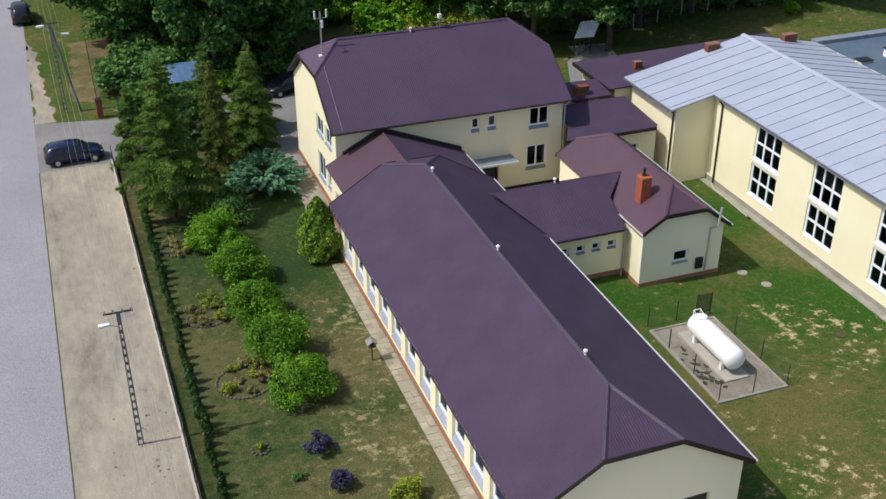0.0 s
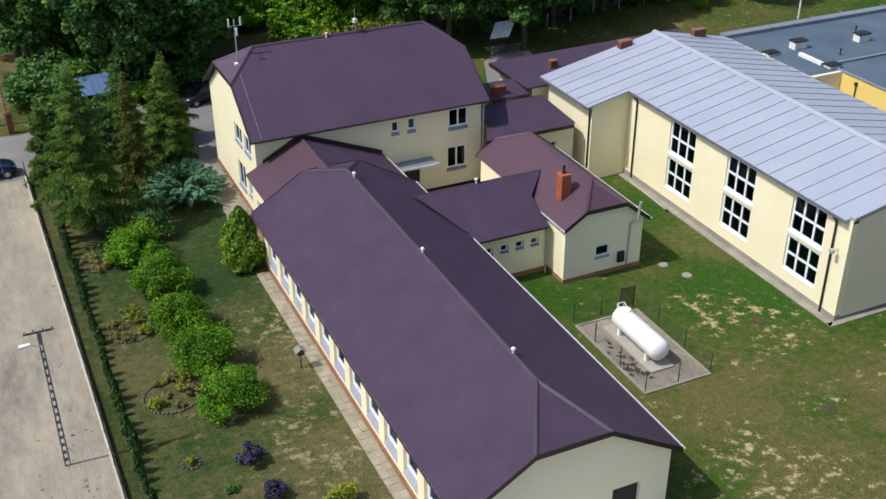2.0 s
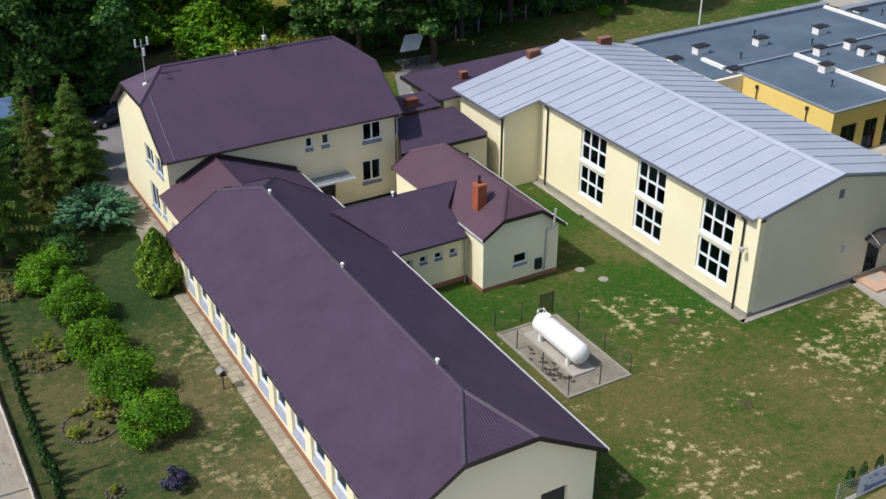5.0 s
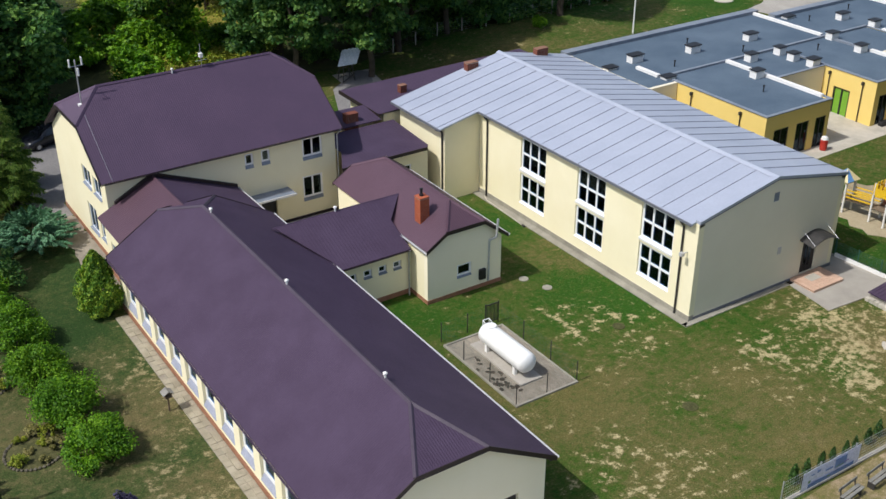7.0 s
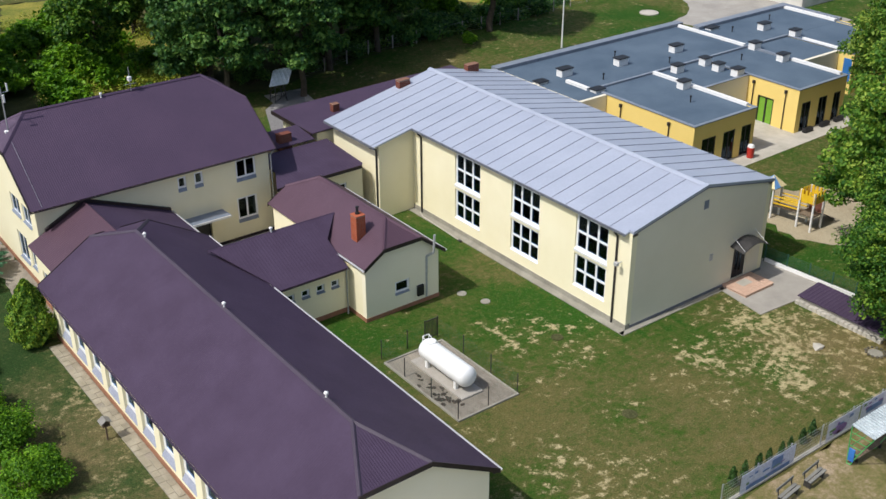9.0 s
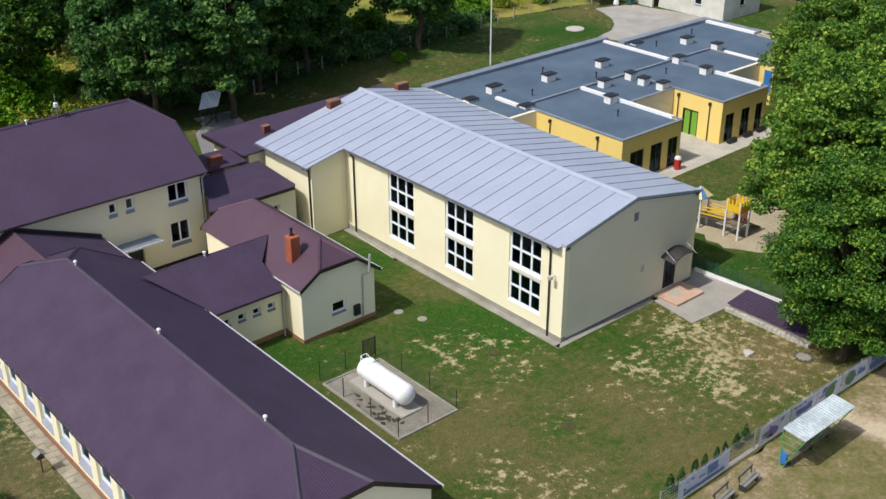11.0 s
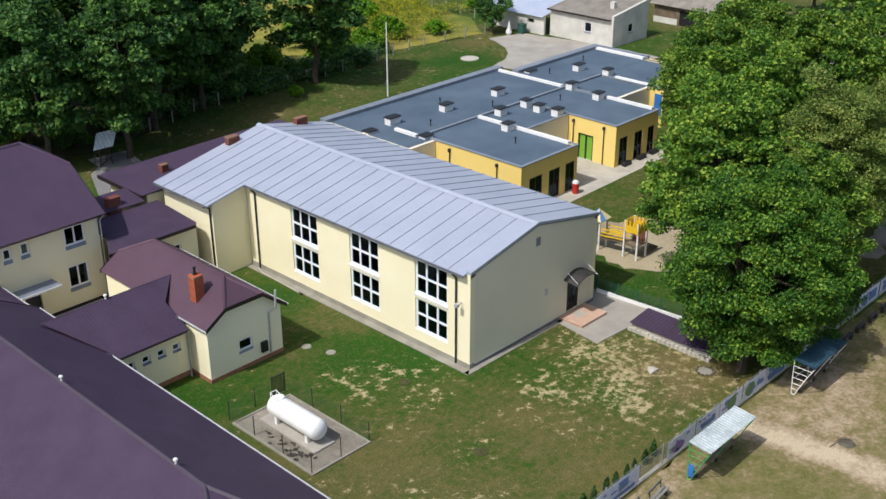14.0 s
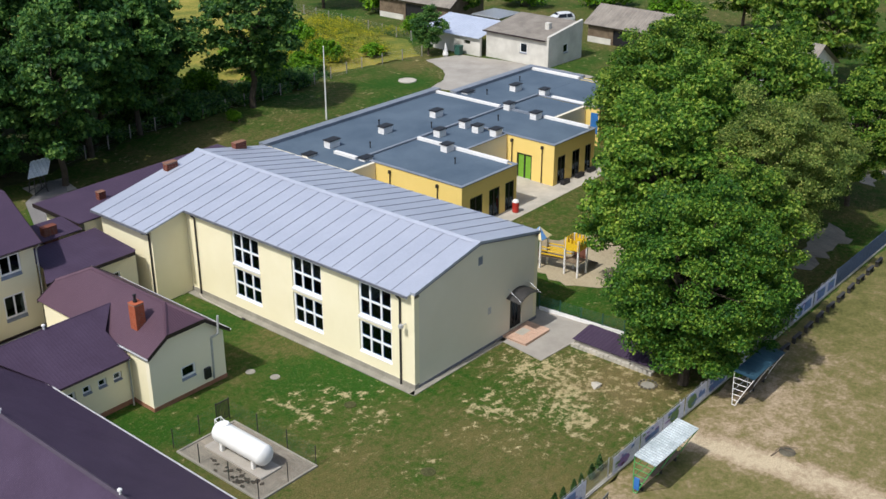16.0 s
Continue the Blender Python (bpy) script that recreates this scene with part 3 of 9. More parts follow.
def ribbed_slope(bm, pts, along, pitch=0.2, rise=0.006, thick=0.07):
    """A roof plane of profiled sheet inside the convex polygon pts; ribs run up the slope, repeating in the direction along."""
    pts = [Vector(p) for p in pts]
    u = Vector(along).normalized()
    n = (pts[1] - pts[0]).cross(pts[2] - pts[0])
    n = n.normalized() if n.z >= 0 else -n.normalized()
    v = n.cross(u).normalized()
    if v.z < 0:
        v = -v
    o = pts[0]
    flat = [((p - o).dot(u), (p - o).dot(v)) for p in pts]

    def span(x):
        ys = []
        for (xa, ya), (xb, yb) in zip(flat, flat[1:] + flat[:1]):
            if abs(xa - xb) < 1e-9:
                if abs(x - xa) < 1e-6:
                    ys += [ya, yb]
            elif min(xa, xb) - 1e-6 <= x <= max(xa, xb) + 1e-6:
                ys.append(ya + (yb - ya) * (x - xa) / (xb - xa))
        return (min(ys), max(ys)) if ys else None

    lo, hi = min(x for x, _ in flat), max(x for x, _ in flat)
    cols = sorted({round(x, 5) for x, _ in flat} | {round(lo + 0.003, 5), round(hi - 0.003, 5)})
    k = math.floor(lo / pitch)
    while k * pitch < hi:
        for f in (0.0, 0.55, 0.65, 0.9):
            x = (k + f) * pitch
            if lo + 0.01 < x < hi - 0.01:
                cols.append(round(x, 5))
        k += 1
    cols = sorted(set(cols))
    last = None
    for x in cols:
        s = span(min(max(x, lo + 1e-5), hi - 1e-5))
        if s is None:
            continue
        f = (x / pitch) % 1.0
        h = rise if 0.64 <= f <= 0.91 else 0.0
        col = [bm.verts.new(o + u * x + v * y + n * q) for y, q in ((s[0], h), (s[1], h), (s[1], -thick), (s[0], -thick))]
        if last:
            for i in range(4):
                j = (i + 1) % 4
                try:
                    bm.faces.new((last[i], col[i], col[j], last[j]))
                except ValueError:
                    pass
        last = col
    return bm


def cap(bm, p, q, w=0.12, drop=0.05, lift=0.035):
    """A folded ridge or hip cap from p to q."""
    p, q = Vector(p), Vector(q)
    d = (q - p).normalized()
    u = d.cross(Vector((0, 0, 1))).normalized()
    up = u.cross(d)
    prof = [u * -w - up * drop, u * -w * 0.4 + up * lift * 0.7, up * lift * 1.6, u * w * 0.4 + up * lift * 0.7, u * w - up * drop, -up * (drop + 0.02)]
    prism(bm, [p + k + up * 0.02 for k in prof], q - p)
    return bm


def half_hip_roof(house, axis, ew, ee, s, n, ze, zr, ridge, zh, mat, inset=None, south=True, north=True, pitch=0.2, ze_e=None, ridge_mat=None, rise=0.011):
    """A gable roof with clipped (half-hipped) ends, its ridge along y (axis 'y') or x (axis 'x').
    ew/ee: the eaves' cross coordinates, s/n: the verges, ze/zr/zh: heights of eave, ridge and hip foot."""
    ze_e = ze if ze_e is None else ze_e
    P = (lambda c, l, z: (c, l, z)) if axis == "y" else (lambda c, l, z: (l, c, z))
    along = (0, 1, 0) if axis == "y" else (1, 0, 0)
    across = (1, 0, 0) if axis == "y" else (0, 1, 0)
    hw = ew + (ridge - ew) * (zh - ze) / (zr - ze)
    he = ee + (ridge - ee) * (zh - ze_e) / (zr - ze_e)
    run = inset if inset is not None else (zr - zh) / 0.55
    rs, rn = (s + run if south else s), (n - run if north else n)
    west = [P(ew, s, ze), P(ew, n, ze)]
    west += [P(hw, n, zh), P(ridge, rn, zr)] if north else [P(ridge, n, zr)]
    west += [P(ridge, rs, zr), P(hw, s, zh)] if south else [P(ridge, s, zr)]
    east = [P(ee, s, ze_e), P(ee, n, ze_e)]
    east += [P(he, n, zh), P(ridge, rn, zr)] if north else [P(ridge, n, zr)]
    east += [P(ridge, rs, zr), P(he, s, zh)] if south else [P(ridge, s, zr)]
    part("roof", ribbed_slope(BM(), west, along, pitch, rise), mat, house)
    part("roof", ribbed_slope(BM(), east, along, pitch, rise), mat, house)
    caps = cap(BM(), P(ridge, rs, zr), P(ridge, rn, zr))
    for on, l, r, sgn in ((south, s, rs, -1), (north, n, rn, 1)):
        if on:
            part("roof_hip", ribbed_slope(BM(), [P(hw, l, zh), P(he, l, zh), P(ridge, r, zr)], across, pitch, 0.006), mat, house)
            cap(caps, P(hw, l, zh), P(ridge, r, zr), 0.12)
            cap(caps, P(he, l, zh), P(ridge, r, zr), 0.12)
            ends = [P(ew, l, ze), P(hw, l, zh), P(he, l, zh), P(ee, l, ze_e)]
        else:
            ends = [P(ew, l, ze), P(ridge, l, zr), P(ee, l, ze_e)]
        for a, b in zip(ends, ends[1:]):
            a, b = Vector(a), Vector(b)
            out = Vector(P(0, sgn * 0.035, 0))
            part("verge_board", prism(BM(), [a + Vector((0, 0, 0.045)), b + Vector((0, 0, 0.045)), b + Vector((0, 0, -0.20)), a + Vector((0, 0, -0.20))], out), M_ROOF_TRIM, house, "dark brown verge board")
    part("ridge_cap", caps, ridge_mat or mat, house)
    return hw, he


def gutter(house, p, q, mat=None, r=0.065):
    bm = BM()
    p, q = Vector(p), Vector(q)
    d = (q - p).normalized()
    u = d.cross(Vector((0, 0, 1))).normalized()
    prof = [u * r * math.cos(t) + Vector((0, 0, r * math.sin(t))) for t in [math.pi + math.pi * i / 6 for i in range(7)]]
    prof += [k * 0.88 for k in prof[::-1]]
    prism(bm, [p + k for k in prof], q - p)
    return part("gutter", bm, mat or M_GUTTER, house, "light metal eaves gutter" if mat is None else "dark eaves gutter")


def downpipe(house, pts, mat=None, r=0.05):
    bm = BM()
    for a, b in zip(pts, pts[1:]):
        tube(bm, a, b, r, n=8)
    return part("downpipe", bm, mat or M_BLACKPIPE, house)

# ---- ground and paved surfaces ----
def ground_sheet():
    xs = [-1500, -500, -200, -90] + [-40 + 2 * i for i in range(91)] + [190, 300, 600, 1500]
    ys = [-300, -80, -20] + [0 + 2 * i for i in range(81)] + [200, 300, 600, 1500]
    bm = BM()
    rows = [[bm.verts.new((x, y, gz(x, y) if 0 < x < 150 and 0 < y < 165 else (0.45 if x >= 150 or y >= 165 and x > 49 else 0.0))) for x in xs] for y in ys]
    for a, b in zip(rows, rows[1:]):
        for i in range(len(xs) - 1):
            bm.faces.new((a[i], a[i + 1], b[i + 1], b[i]))
    return tagged(part("ground", bm, M_LAWN), "patchy green and straw-coloured lawn round the school", "ground", kind="structure")


def sheet(name, pts, z, mat, label, category, thick=0.0, follow=False):
    """A flat covering that lies a little above the ground."""
    bm = BM()
    prism(bm, [(x, y, (gz(x, y) if follow else 0) + z - 0.05) for x, y in pts], (0, 0, 0.05))
    return tagged(part(name, bm, mat), label, category, kind="structure")


def wavy_sheet(name, pts, z, mat, label, category, wobble=0.25, seed=3):
    """Like sheet, with an uneven worn outline."""
    rng = random.Random(seed)
    out = []
    for (xa, ya), (xb, yb) in zip(pts, pts[1:] + pts[:1]):
        d = math.hypot(xb - xa, yb - ya)
        k = max(2, int(d / 0.7))
        for i in range(k):
            f = i / k
            o = rng.uniform(-wobble, wobble)
            nx, ny = -(yb - ya) / d, (xb - xa) / d
            out.append((xa + (xb - xa) * f + nx * o, ya + (yb - ya) * f + ny * o))
    bm = BM()
    top = [bm.verts.new((x, y, gz(x, y) + z)) for x, y in out]
    low = [bm.verts.new((x, y, gz(x, y) + z - 0.1)) for x, y in out]
    bm.faces.new(top)
    for i in range(len(top)):
        j = (i + 1) % len(top)
        bm.faces.new((top[i], low[i], low[j], top[j]))
    bmesh.ops.triangulate(bm, faces=[f for f in bm.faces if len(f.verts) > 4])
    return tagged(part(name, bm, mat), label, category, kind="structure")


def sloped_strip(name, x0, x1, y0, y1, z, mat, label, category):
    bm = BM()
    n = 24
    xs = [x0 + (x1 - x0) * i / n for i in range(n + 1)]
    top = [[bm.verts.new((x, y, gz(x, y1) + z)) for x in xs] for y in (y0, y1)]
    low = [bm.verts.new((x, y0, gz(x, y1) + z - 0.3)) for x in xs]
    for i in range(n):
        bm.faces.new((top[0][i], top[0][i + 1], top[1][i + 1], top[1][i]))
        bm.faces.new((low[i], low[i + 1], top[0][i + 1], top[0][i]))
    return tagged(part(name, bm, mat), label, category, kind="structure")


ground_sheet()
sheet("road", [(-11, -60), (-2.05, -60), (-2.05, 300), (-11, 300)], 0.012, M_ASPHALT, "grey worn asphalt village road", "road")
sheet("road_edge", [(-2.09, -20), (-2.03, -20), (-2.03, 73.5), (-2.09, 73.5)], 0.017, M_SOIL, "thin dark dirt line along the asphalt edge", "road edge")
sheet("verge_strip", [(-2.05, -20), (2.9, -20), (2.9, 73.6), (-2.05, 73.6)], 0.008, M_SAND, "sandy gravel parking strip beside the road", "parking strip")
sheet("rear_yard", [(11.0, 77.0), (13.6, 69.0), (15.45, 69.0), (15.45, 71.3), (26.0, 71.3), (26.0, 85.0), (11.0, 83.2)], 0.014, M_DRIVE, "grey paved yard behind the school house", "yard")
wavy_sheet("dry_bank", [(1.0, 86.2), (2.7, 85.4), (5.0, 92), (5.2, 101), (1.6, 101)], 0.012, M_BANK, "dry brown grassy bank beside the pole", "bank", 0.25, 5)
# Dark sheet laid for the shade beneath the trees.
wavy_sheet("shaded_wood_floor", [(4.0, 84.0), (11, 84.0), (26, 85.5), (40, 85.2), (50, 86.5), (66, 88.5), (66, 130), (6, 130), (5.4, 95)], 0.010, M_WOOD_SHADE, "woodland floor darkened for the trees' shade", "woodland floor", 0.4, 9)
wavy_sheet("clearing", [(26.5, 90.0), (38.5, 90.5), (42, 97), (47, 128), (34, 130), (29, 112)], 0.022, M_MEADOW, "sunlit weedy clearing in the wood", "clearing", 0.3, 19)
sheet("rear_path", [(38.9, 74.5), (41.7, 81.0), (45.9, 84.3), (46.9, 83.2), (44.3, 78.6), (41.2, 74.2)], 0.018, M_DRIVE, "grey paved path behind the rear wing", "path")
sheet("driveway", [(-2.05, 73.6), (3.2, 73.6), (14.5, 77.5), (14.5, 83.5), (3.2, 81.6), (-2.05, 82.6)], 0.010, M_DRIVE, "grey worn driveway to the school yard", "driveway")
wavy_sheet("sand_shoulder", [(-2.1, 82.5), (-0.5, 82.5), (-0.9, 90), (-1.4, 100), (-2.1, 104)], 0.009, M_SAND, "bare sandy strip along the road edge", "shoulder", 0.3)
wavy_sheet("garden_lawn", [(2.84, -10), (13.6, -10), (13.6, 58), (15.5, 60.2), (15.4, 73), (2.84, 73.5)], 0.006, M_GARDEN, "thin shaded garden turf with bare spots", "lawn", 0.1)
wavy_sheet("sports_field", [(33.5, -40), (140, -40), (140, 22.75), (33.5, 22.85)], 0.006, M_FIELD, "dry worn sports turf beyond the banner fence", "sports field", 0.12)
wavy_sheet("sand_play_area", [(56.9, 37.2), (57.8, 41.5), (62, 43), (67, 40), (66.5, 34.5), (61.5, 33.6), (58.6, 34.6)], 0.012, M_PLAYSAND, "sandy play area under the climbing frame", "play area", 0.4, 7)
sheet("entrance_paving", [(48.0, 32.75), (53.75, 32.35), (53.75, 37.4), (52.42, 37.4), (52.42, 36.3), (48.45, 36.3)], 0.05, M_GREY_PAVER, "grey block paving at the hall's side door", "paving")
sheet("terrace", [(58.5, 46.9), (72, 47.2), (80, 47.4), (80, 50), (72.3, 60), (58.5, 60)], 0.03, M_CONC, "pale paved terrace of the kindergarten", "terrace", follow=True)
wavy_sheet("paved_yard", [(90.5, 68.5), (89.4, 77.4), (90.8, 77.9), (92.7, 78.4), (94.9, 80.0), (96.6, 82.2), (98.3, 86.0), (103, 84.5), (104.6, 77), (105, 69.5), (105, 66)], 0.02, M_GREY_PAVER, "grey paved yard behind the kindergarten", "yard", 0.1)
wavy_sheet("meadow", [(82, 91), (99.5, 88.2), (104.5, 94.2), (107.5, 120), (112, 150), (60, 150), (70, 105)], 0.02, M_MEADOW, "wild meadow with yellow flowers", "meadow", 0.3)
wavy_sheet("bare_strip", [(13.7, 57.6), (15.0, 57.6), (15.46, 60.0), (15.46, 70.5), (14.2, 70.5), (13.9, 64)], 0.011, M_SAND, "bare sandy strip along the old school house", "soil strip", 0.2, 21)
# Unseen pale ground, added to bounce sunlight up onto the house's south wall.
sheet("courtyard", [(23.32, 51.8), (29.1, 51.8), (29.1, 56.6), (30.4, 57.9), (30.4, 59.95), (23.32, 59.95)], 0.03, M_CONC, "unseen pale courtyard ground added to bounce light onto the house wall", "courtyard")
# Pale sheet out of view, added as a reflector below the wing's gable.
sheet("gable_bounce_sheet", [(14.3, 12.0), (23.4, 12.0), (23.4, 27.93), (14.3, 27.93)], 0.02, M_CONC, "unseen pale ground sheet added to bounce light onto the wing's gable", "yard")
sheet("hall_apron", [(39.90, 35.98), (40.38, 36.33), (40.38, 56.99), (39.90, 56.99)], 0.05, M_APRON, "stained concrete apron strip along the hall", "apron")
sloped_strip("hall_apron_south", 39.90, 48.75, 35.98, 36.32, 0.05, M_APRON, "stained concrete apron strip below the hall's gable", "apron")


# ---- buildings ----
def long_wing():
    """Single-storey classroom wing."""
    h = thing("school_wing", (18.95, 28.3, 0), "single-storey cream school wing with purple-brown sheet roof", "school building")
    xw, xe, ys, yn, zt = 14.3, 23.82, 28.30, 55.3, 3.25
    cs = [31.4 + 2.21 * i for i in range(11)]
    holes = [(c - 0.76, c + 0.76, 0.62, 2.28) for c in cs]
    bm = holed_wall(BM(), "w", xw, ys + 0.35, yn, 0.34, zt, 0.45, holes)
    part("wall_west", bm, M_CREAM, h)
    part("wall_east", holed_wall(BM(), "e", xe, ys + 0.35, yn, 0.34, zt, 0.4, [(c - 0.7, c + 0.7, 0.9, 2.3) for c in cs[:6]]), M_CREAM, h)
    # gables follow the clipped roof
    for name, y, d, holes in (("wall_south", ys, 0.35, [(21.07, 22.42, 0.34, 1.95)]), ("wall_north", yn, -0.35, [])):
        bm = holed_wall(BM(), "s" if d > 0 else "n", y, xw if d > 0 else xw + 0.45, xe if d > 0 else xe - 0.4, 0.34, zt, 0.35, holes)
        part(name, bm, M_CREAM_SOUTH if d > 0 else M_CREAM, h)
        part("gable", prism(BM(), [(14.32, y, zt), (xe - 0.02, y, zt), (20.75, y, 5.18), (17.08, y, 5.18)], (0, d, 0)), M_CREAM_SOUTH if d > 0 else M_CREAM, h)
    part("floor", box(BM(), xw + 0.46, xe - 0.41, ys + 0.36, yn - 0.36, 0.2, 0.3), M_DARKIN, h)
    part("inner_ceiling", box(BM(), xw + 0.46, xe - 0.41, ys + 0.36, yn - 0.36, 2.95, 3.05), M_WHITE_PAINT, h)
    bm = BM()
    box(bm, xw - 0.04, xw + 0.3, ys - 0.04, yn + 0.04, -0.05, 0.34)
    box(bm, xe - 0.3, xe + 0.04, ys - 0.04, yn + 0.04, -0.05, 0.34)
    box(bm, xw + 0.3, xe - 0.3, ys - 0.04, ys + 0.2, -0.05, 0.34)
    box(bm, xw + 0.3, xe - 0.3, yn - 0.2, yn + 0.04, -0.05, 0.34)
    part("plinth", bm, M_PLINTH, h, "red-brown tiled plinth")
    for c in cs:
        niche_window(h, "w", xw, c - 0.76, c + 0.76, 0.62, 0.92, 2.28, cols=1)
    for c in cs[:6]:
        window(h, "e", xe, c - 0.7, c + 0.7, 0.9, 2.3, 2, 1)
    bm = BM()
    fbox(bm, "s", ys, 21.07, 22.42, -0.25, -0.18, 0.34, 1.95)
    part("door", bm, M_BLACK, h, "dark side door in the gable")
    half_hip_roof(h, "y", 13.85, 24.14, 27.97, 55.7, 3.35, 6.45, 18.80, 5.42, M_ROOF, inset=3.0, pitch=0.12, rise=0.007, ridge_mat=M_RIDGE)
    part("soffit", box(BM(), 13.9, 14.29, 28.2, 55.6, 3.2, 3.24), M_ROOF_TRIM, h)
    part("soffit", box(BM(), 23.83, 24.1, 28.0, 55.6, 3.2, 3.24), M_ROOF_TRIM, h)
    gutter(h, (13.80, 27.97, 3.30), (13.80, 55.7, 3.30), M_ROOF, r=0.05)
    gutter(h, (24.21, 27.97, 3.31), (24.21, 55.7, 3.31))
    for y in (51.6, 42.3, 33.0):
        bm = lathe(BM(), [(0.05, -0.15), (0.05, 0.22), (0.10, 0.22), (0.10, 0.29), (0.04, 0.34), (0.0, 0.34)], 12, (18.80, y, 6.45))
        part("roof_vent", bm, M_WHITE_PAINT, h, "white capped vent pipe")
    return h


def joint_wing():
    """The low link between the wing and the two-storey house."""
    h = thing("link_building", (18.5, 57.5, 0), "low cream link between the wing and the old school house", "school building")
    part("wall_west", holed_wall(BM(), "w", 15.1, 55.7, 59.95, 0.34, 3.7, 0.4, [(56.3, 57.4, 1.1, 2.5), (57.9, 59.0, 1.1, 2.5)]), M_CREAM, h)
    part("wall_east", holed_wall(BM(), "e", 23.3, 55.7, 59.95, 0.0, 3.4, 0.4), M_CREAM, h)
    part("plinth", box(BM(), 15.06, 15.4, 55.75, 59.95, -0.05, 0.34), M_PLINTH, h, "red-brown tiled plinth")
    window(h, "w", 15.1, 56.3, 57.4, 1.1, 2.5, 1, 1)
    window(h, "w", 15.1, 57.9, 59.0, 1.1, 2.5, 1, 1)
    W = [(14.75, 54.6, 3.8), (14.75, 59.92, 3.8), (18.4, 59.92, 5.65), (18.4, 54.6, 5.65)]
    E = [(23.7, 54.6, 3.55), (23.7, 59.92, 3.55), (18.4, 59.92, 5.65), (18.4, 54.6, 5.65)]
    part("roof", ribbed_slope(BM(), W, (0, 1, 0)), M_ROOF_RED, h)
    part("roof", ribbed_slope(BM(), E, (0, 1, 0)), M_ROOF, h)
    part("ridge_cap", cap(BM(), (18.4, 54.6, 5.65), (18.4, 59.9, 5.65)), M_ROOF_RED, h)
    bm = BM()
    for a, b in (((15.9, 59.92, 4.38), (18.4, 59.92, 5.65)), ((18.4, 59.92, 5.65), (23.7, 59.92, 3.55))):
        prism(bm, [Vector(a) + Vector((0, 0, 0.20)), Vector(b) + Vector((0, 0, 0.20)), Vector(b), Vector(a)], (0, -0.16, 0))
    part("flashing", bm, M_ROOF_TRIM, h, "dark wall flashing")
    gutter(h, (23.77, 55.0, 3.51), (23.77, 59.9, 3.51))
    return h


def main_house():
    """Two-storey school house with a clipped gable roof."""
    h = thing("school_house", (23.2, 65.2, 0), "two-storey cream school house with purple-brown clipped gable roof", "school building")
    xw, xe, ys, yn, zt = 15.52, 30.85, 60.0, 70.75, 5.95
    S = [(24.42, 25.00, 4.54, 5.52), (25.55, 26.15, 4.53, 5.56), (28.45, 29.88, 4.16, 5.66), (28.34, 29.80, 1.25, 3.0), (25.30, 26.40, 0.1, 2.25)]
    part("wall_south", holed_wall(BM(), "s", ys, xw, xe, 0.0, zt, 0.42, S), M_CREAM, h)
    Wn = [(61.05, 62.55, 4.2, 5.4), (63.05, 64.75, 4.15, 5.4), (60.75, 62.4, 1.2, 2.7), (63.0, 64.75, 0.98, 2.8)]
    bm = holed_wall(BM(), "w", xw, ys + 0.42, yn - 0.42, 0.34, zt, 0.42, Wn)
    part("wall_west", bm, M_CREAM, h)
    part("gable", prism(BM(), [(xw, ys, zt), (xw, yn, zt), (xw, 67.35, 8.30), (xw, 63.25, 8.30)], (0.42, 0, 0)), M_CREAM, h)
    bm = holed_wall(BM(), "e", xe, ys + 0.42, yn - 0.42, 0.0, zt, 0.42)
    part("wall_east", bm, M_CREAM, h)
    part("gable", prism(BM(), [(xe, ys, zt), (xe, yn, zt), (xe, 67.2, 8.42), (xe, 63.3, 8.42)], (-0.42, 0, 0)), M_CREAM, h)
    part("wall_north", holed_wall(BM(), "n", yn, xw, xe, 0.0, zt, 0.42), M_CREAM, h)
    part("plinth", box(BM(), xw - 0.04, xw + 0.2, ys, yn, -0.05, 0.34), M_PLINTH, h, "red-brown tiled plinth")
    part("plinth", box(BM(), xw + 0.2, xe + 0.03, ys - 0.04, ys + 0.2, -0.05, 0.22), M_ROOF_TRIM, h, "dark base strip")
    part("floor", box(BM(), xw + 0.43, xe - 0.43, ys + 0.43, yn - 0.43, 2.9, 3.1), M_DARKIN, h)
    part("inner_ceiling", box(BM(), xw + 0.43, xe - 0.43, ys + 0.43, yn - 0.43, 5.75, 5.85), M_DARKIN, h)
    for i, (a, b, c, d) in enumerate(S[:4]):
        niche_window(h, "s", ys, a, b, c, c + 0.2, d, back=0.06, cols=1 if i < 2 else 2, sill_mat=M_SILL)
    for a, b, c, d in Wn:
        window(h, "w", xw, a, b, c, d, 2, 1)
    part("door", fbox(BM(), "s", ys, 25.30, 26.40, -0.3, -0.24, 0.1, 2.25), M_BLACK, h, "dark entrance door")
    bm = BM()
    prism(bm, [(24.3, 60.0, 2.58), (24.3, 58.75, 2.62), (24.3, 58.75, 2.54), (24.3, 60.0, 2.50)], (2.95, 0, 0))
    c = part("canopy", bm, M_SILL, h, "flat pale blue-grey entrance canopy with a white edge")
    part("canopy_edge", box(BM(), 24.28, 27.27, 58.70, 58.748, 2.50, 2.64), M_WHITE_PAINT, c)
    half_hip_roof(h, "x", 59.5, 71.25, 15.2, 31.2, 6.0, 9.9, 65.3, 8.45, M_ROOF_HOUSE, inset=2.15, rise=0.003, pitch=0.13)
    gutter(h, (15.2, 59.43, 5.96), (31.2, 59.43, 5.96), M_ROOF_TRIM, r=0.055)
    downpipe(h, [(31.0, 59.43, 5.92), (30.95, 59.88, 5.5), (30.95, 59.88, 0.1)], M_GUTTER)
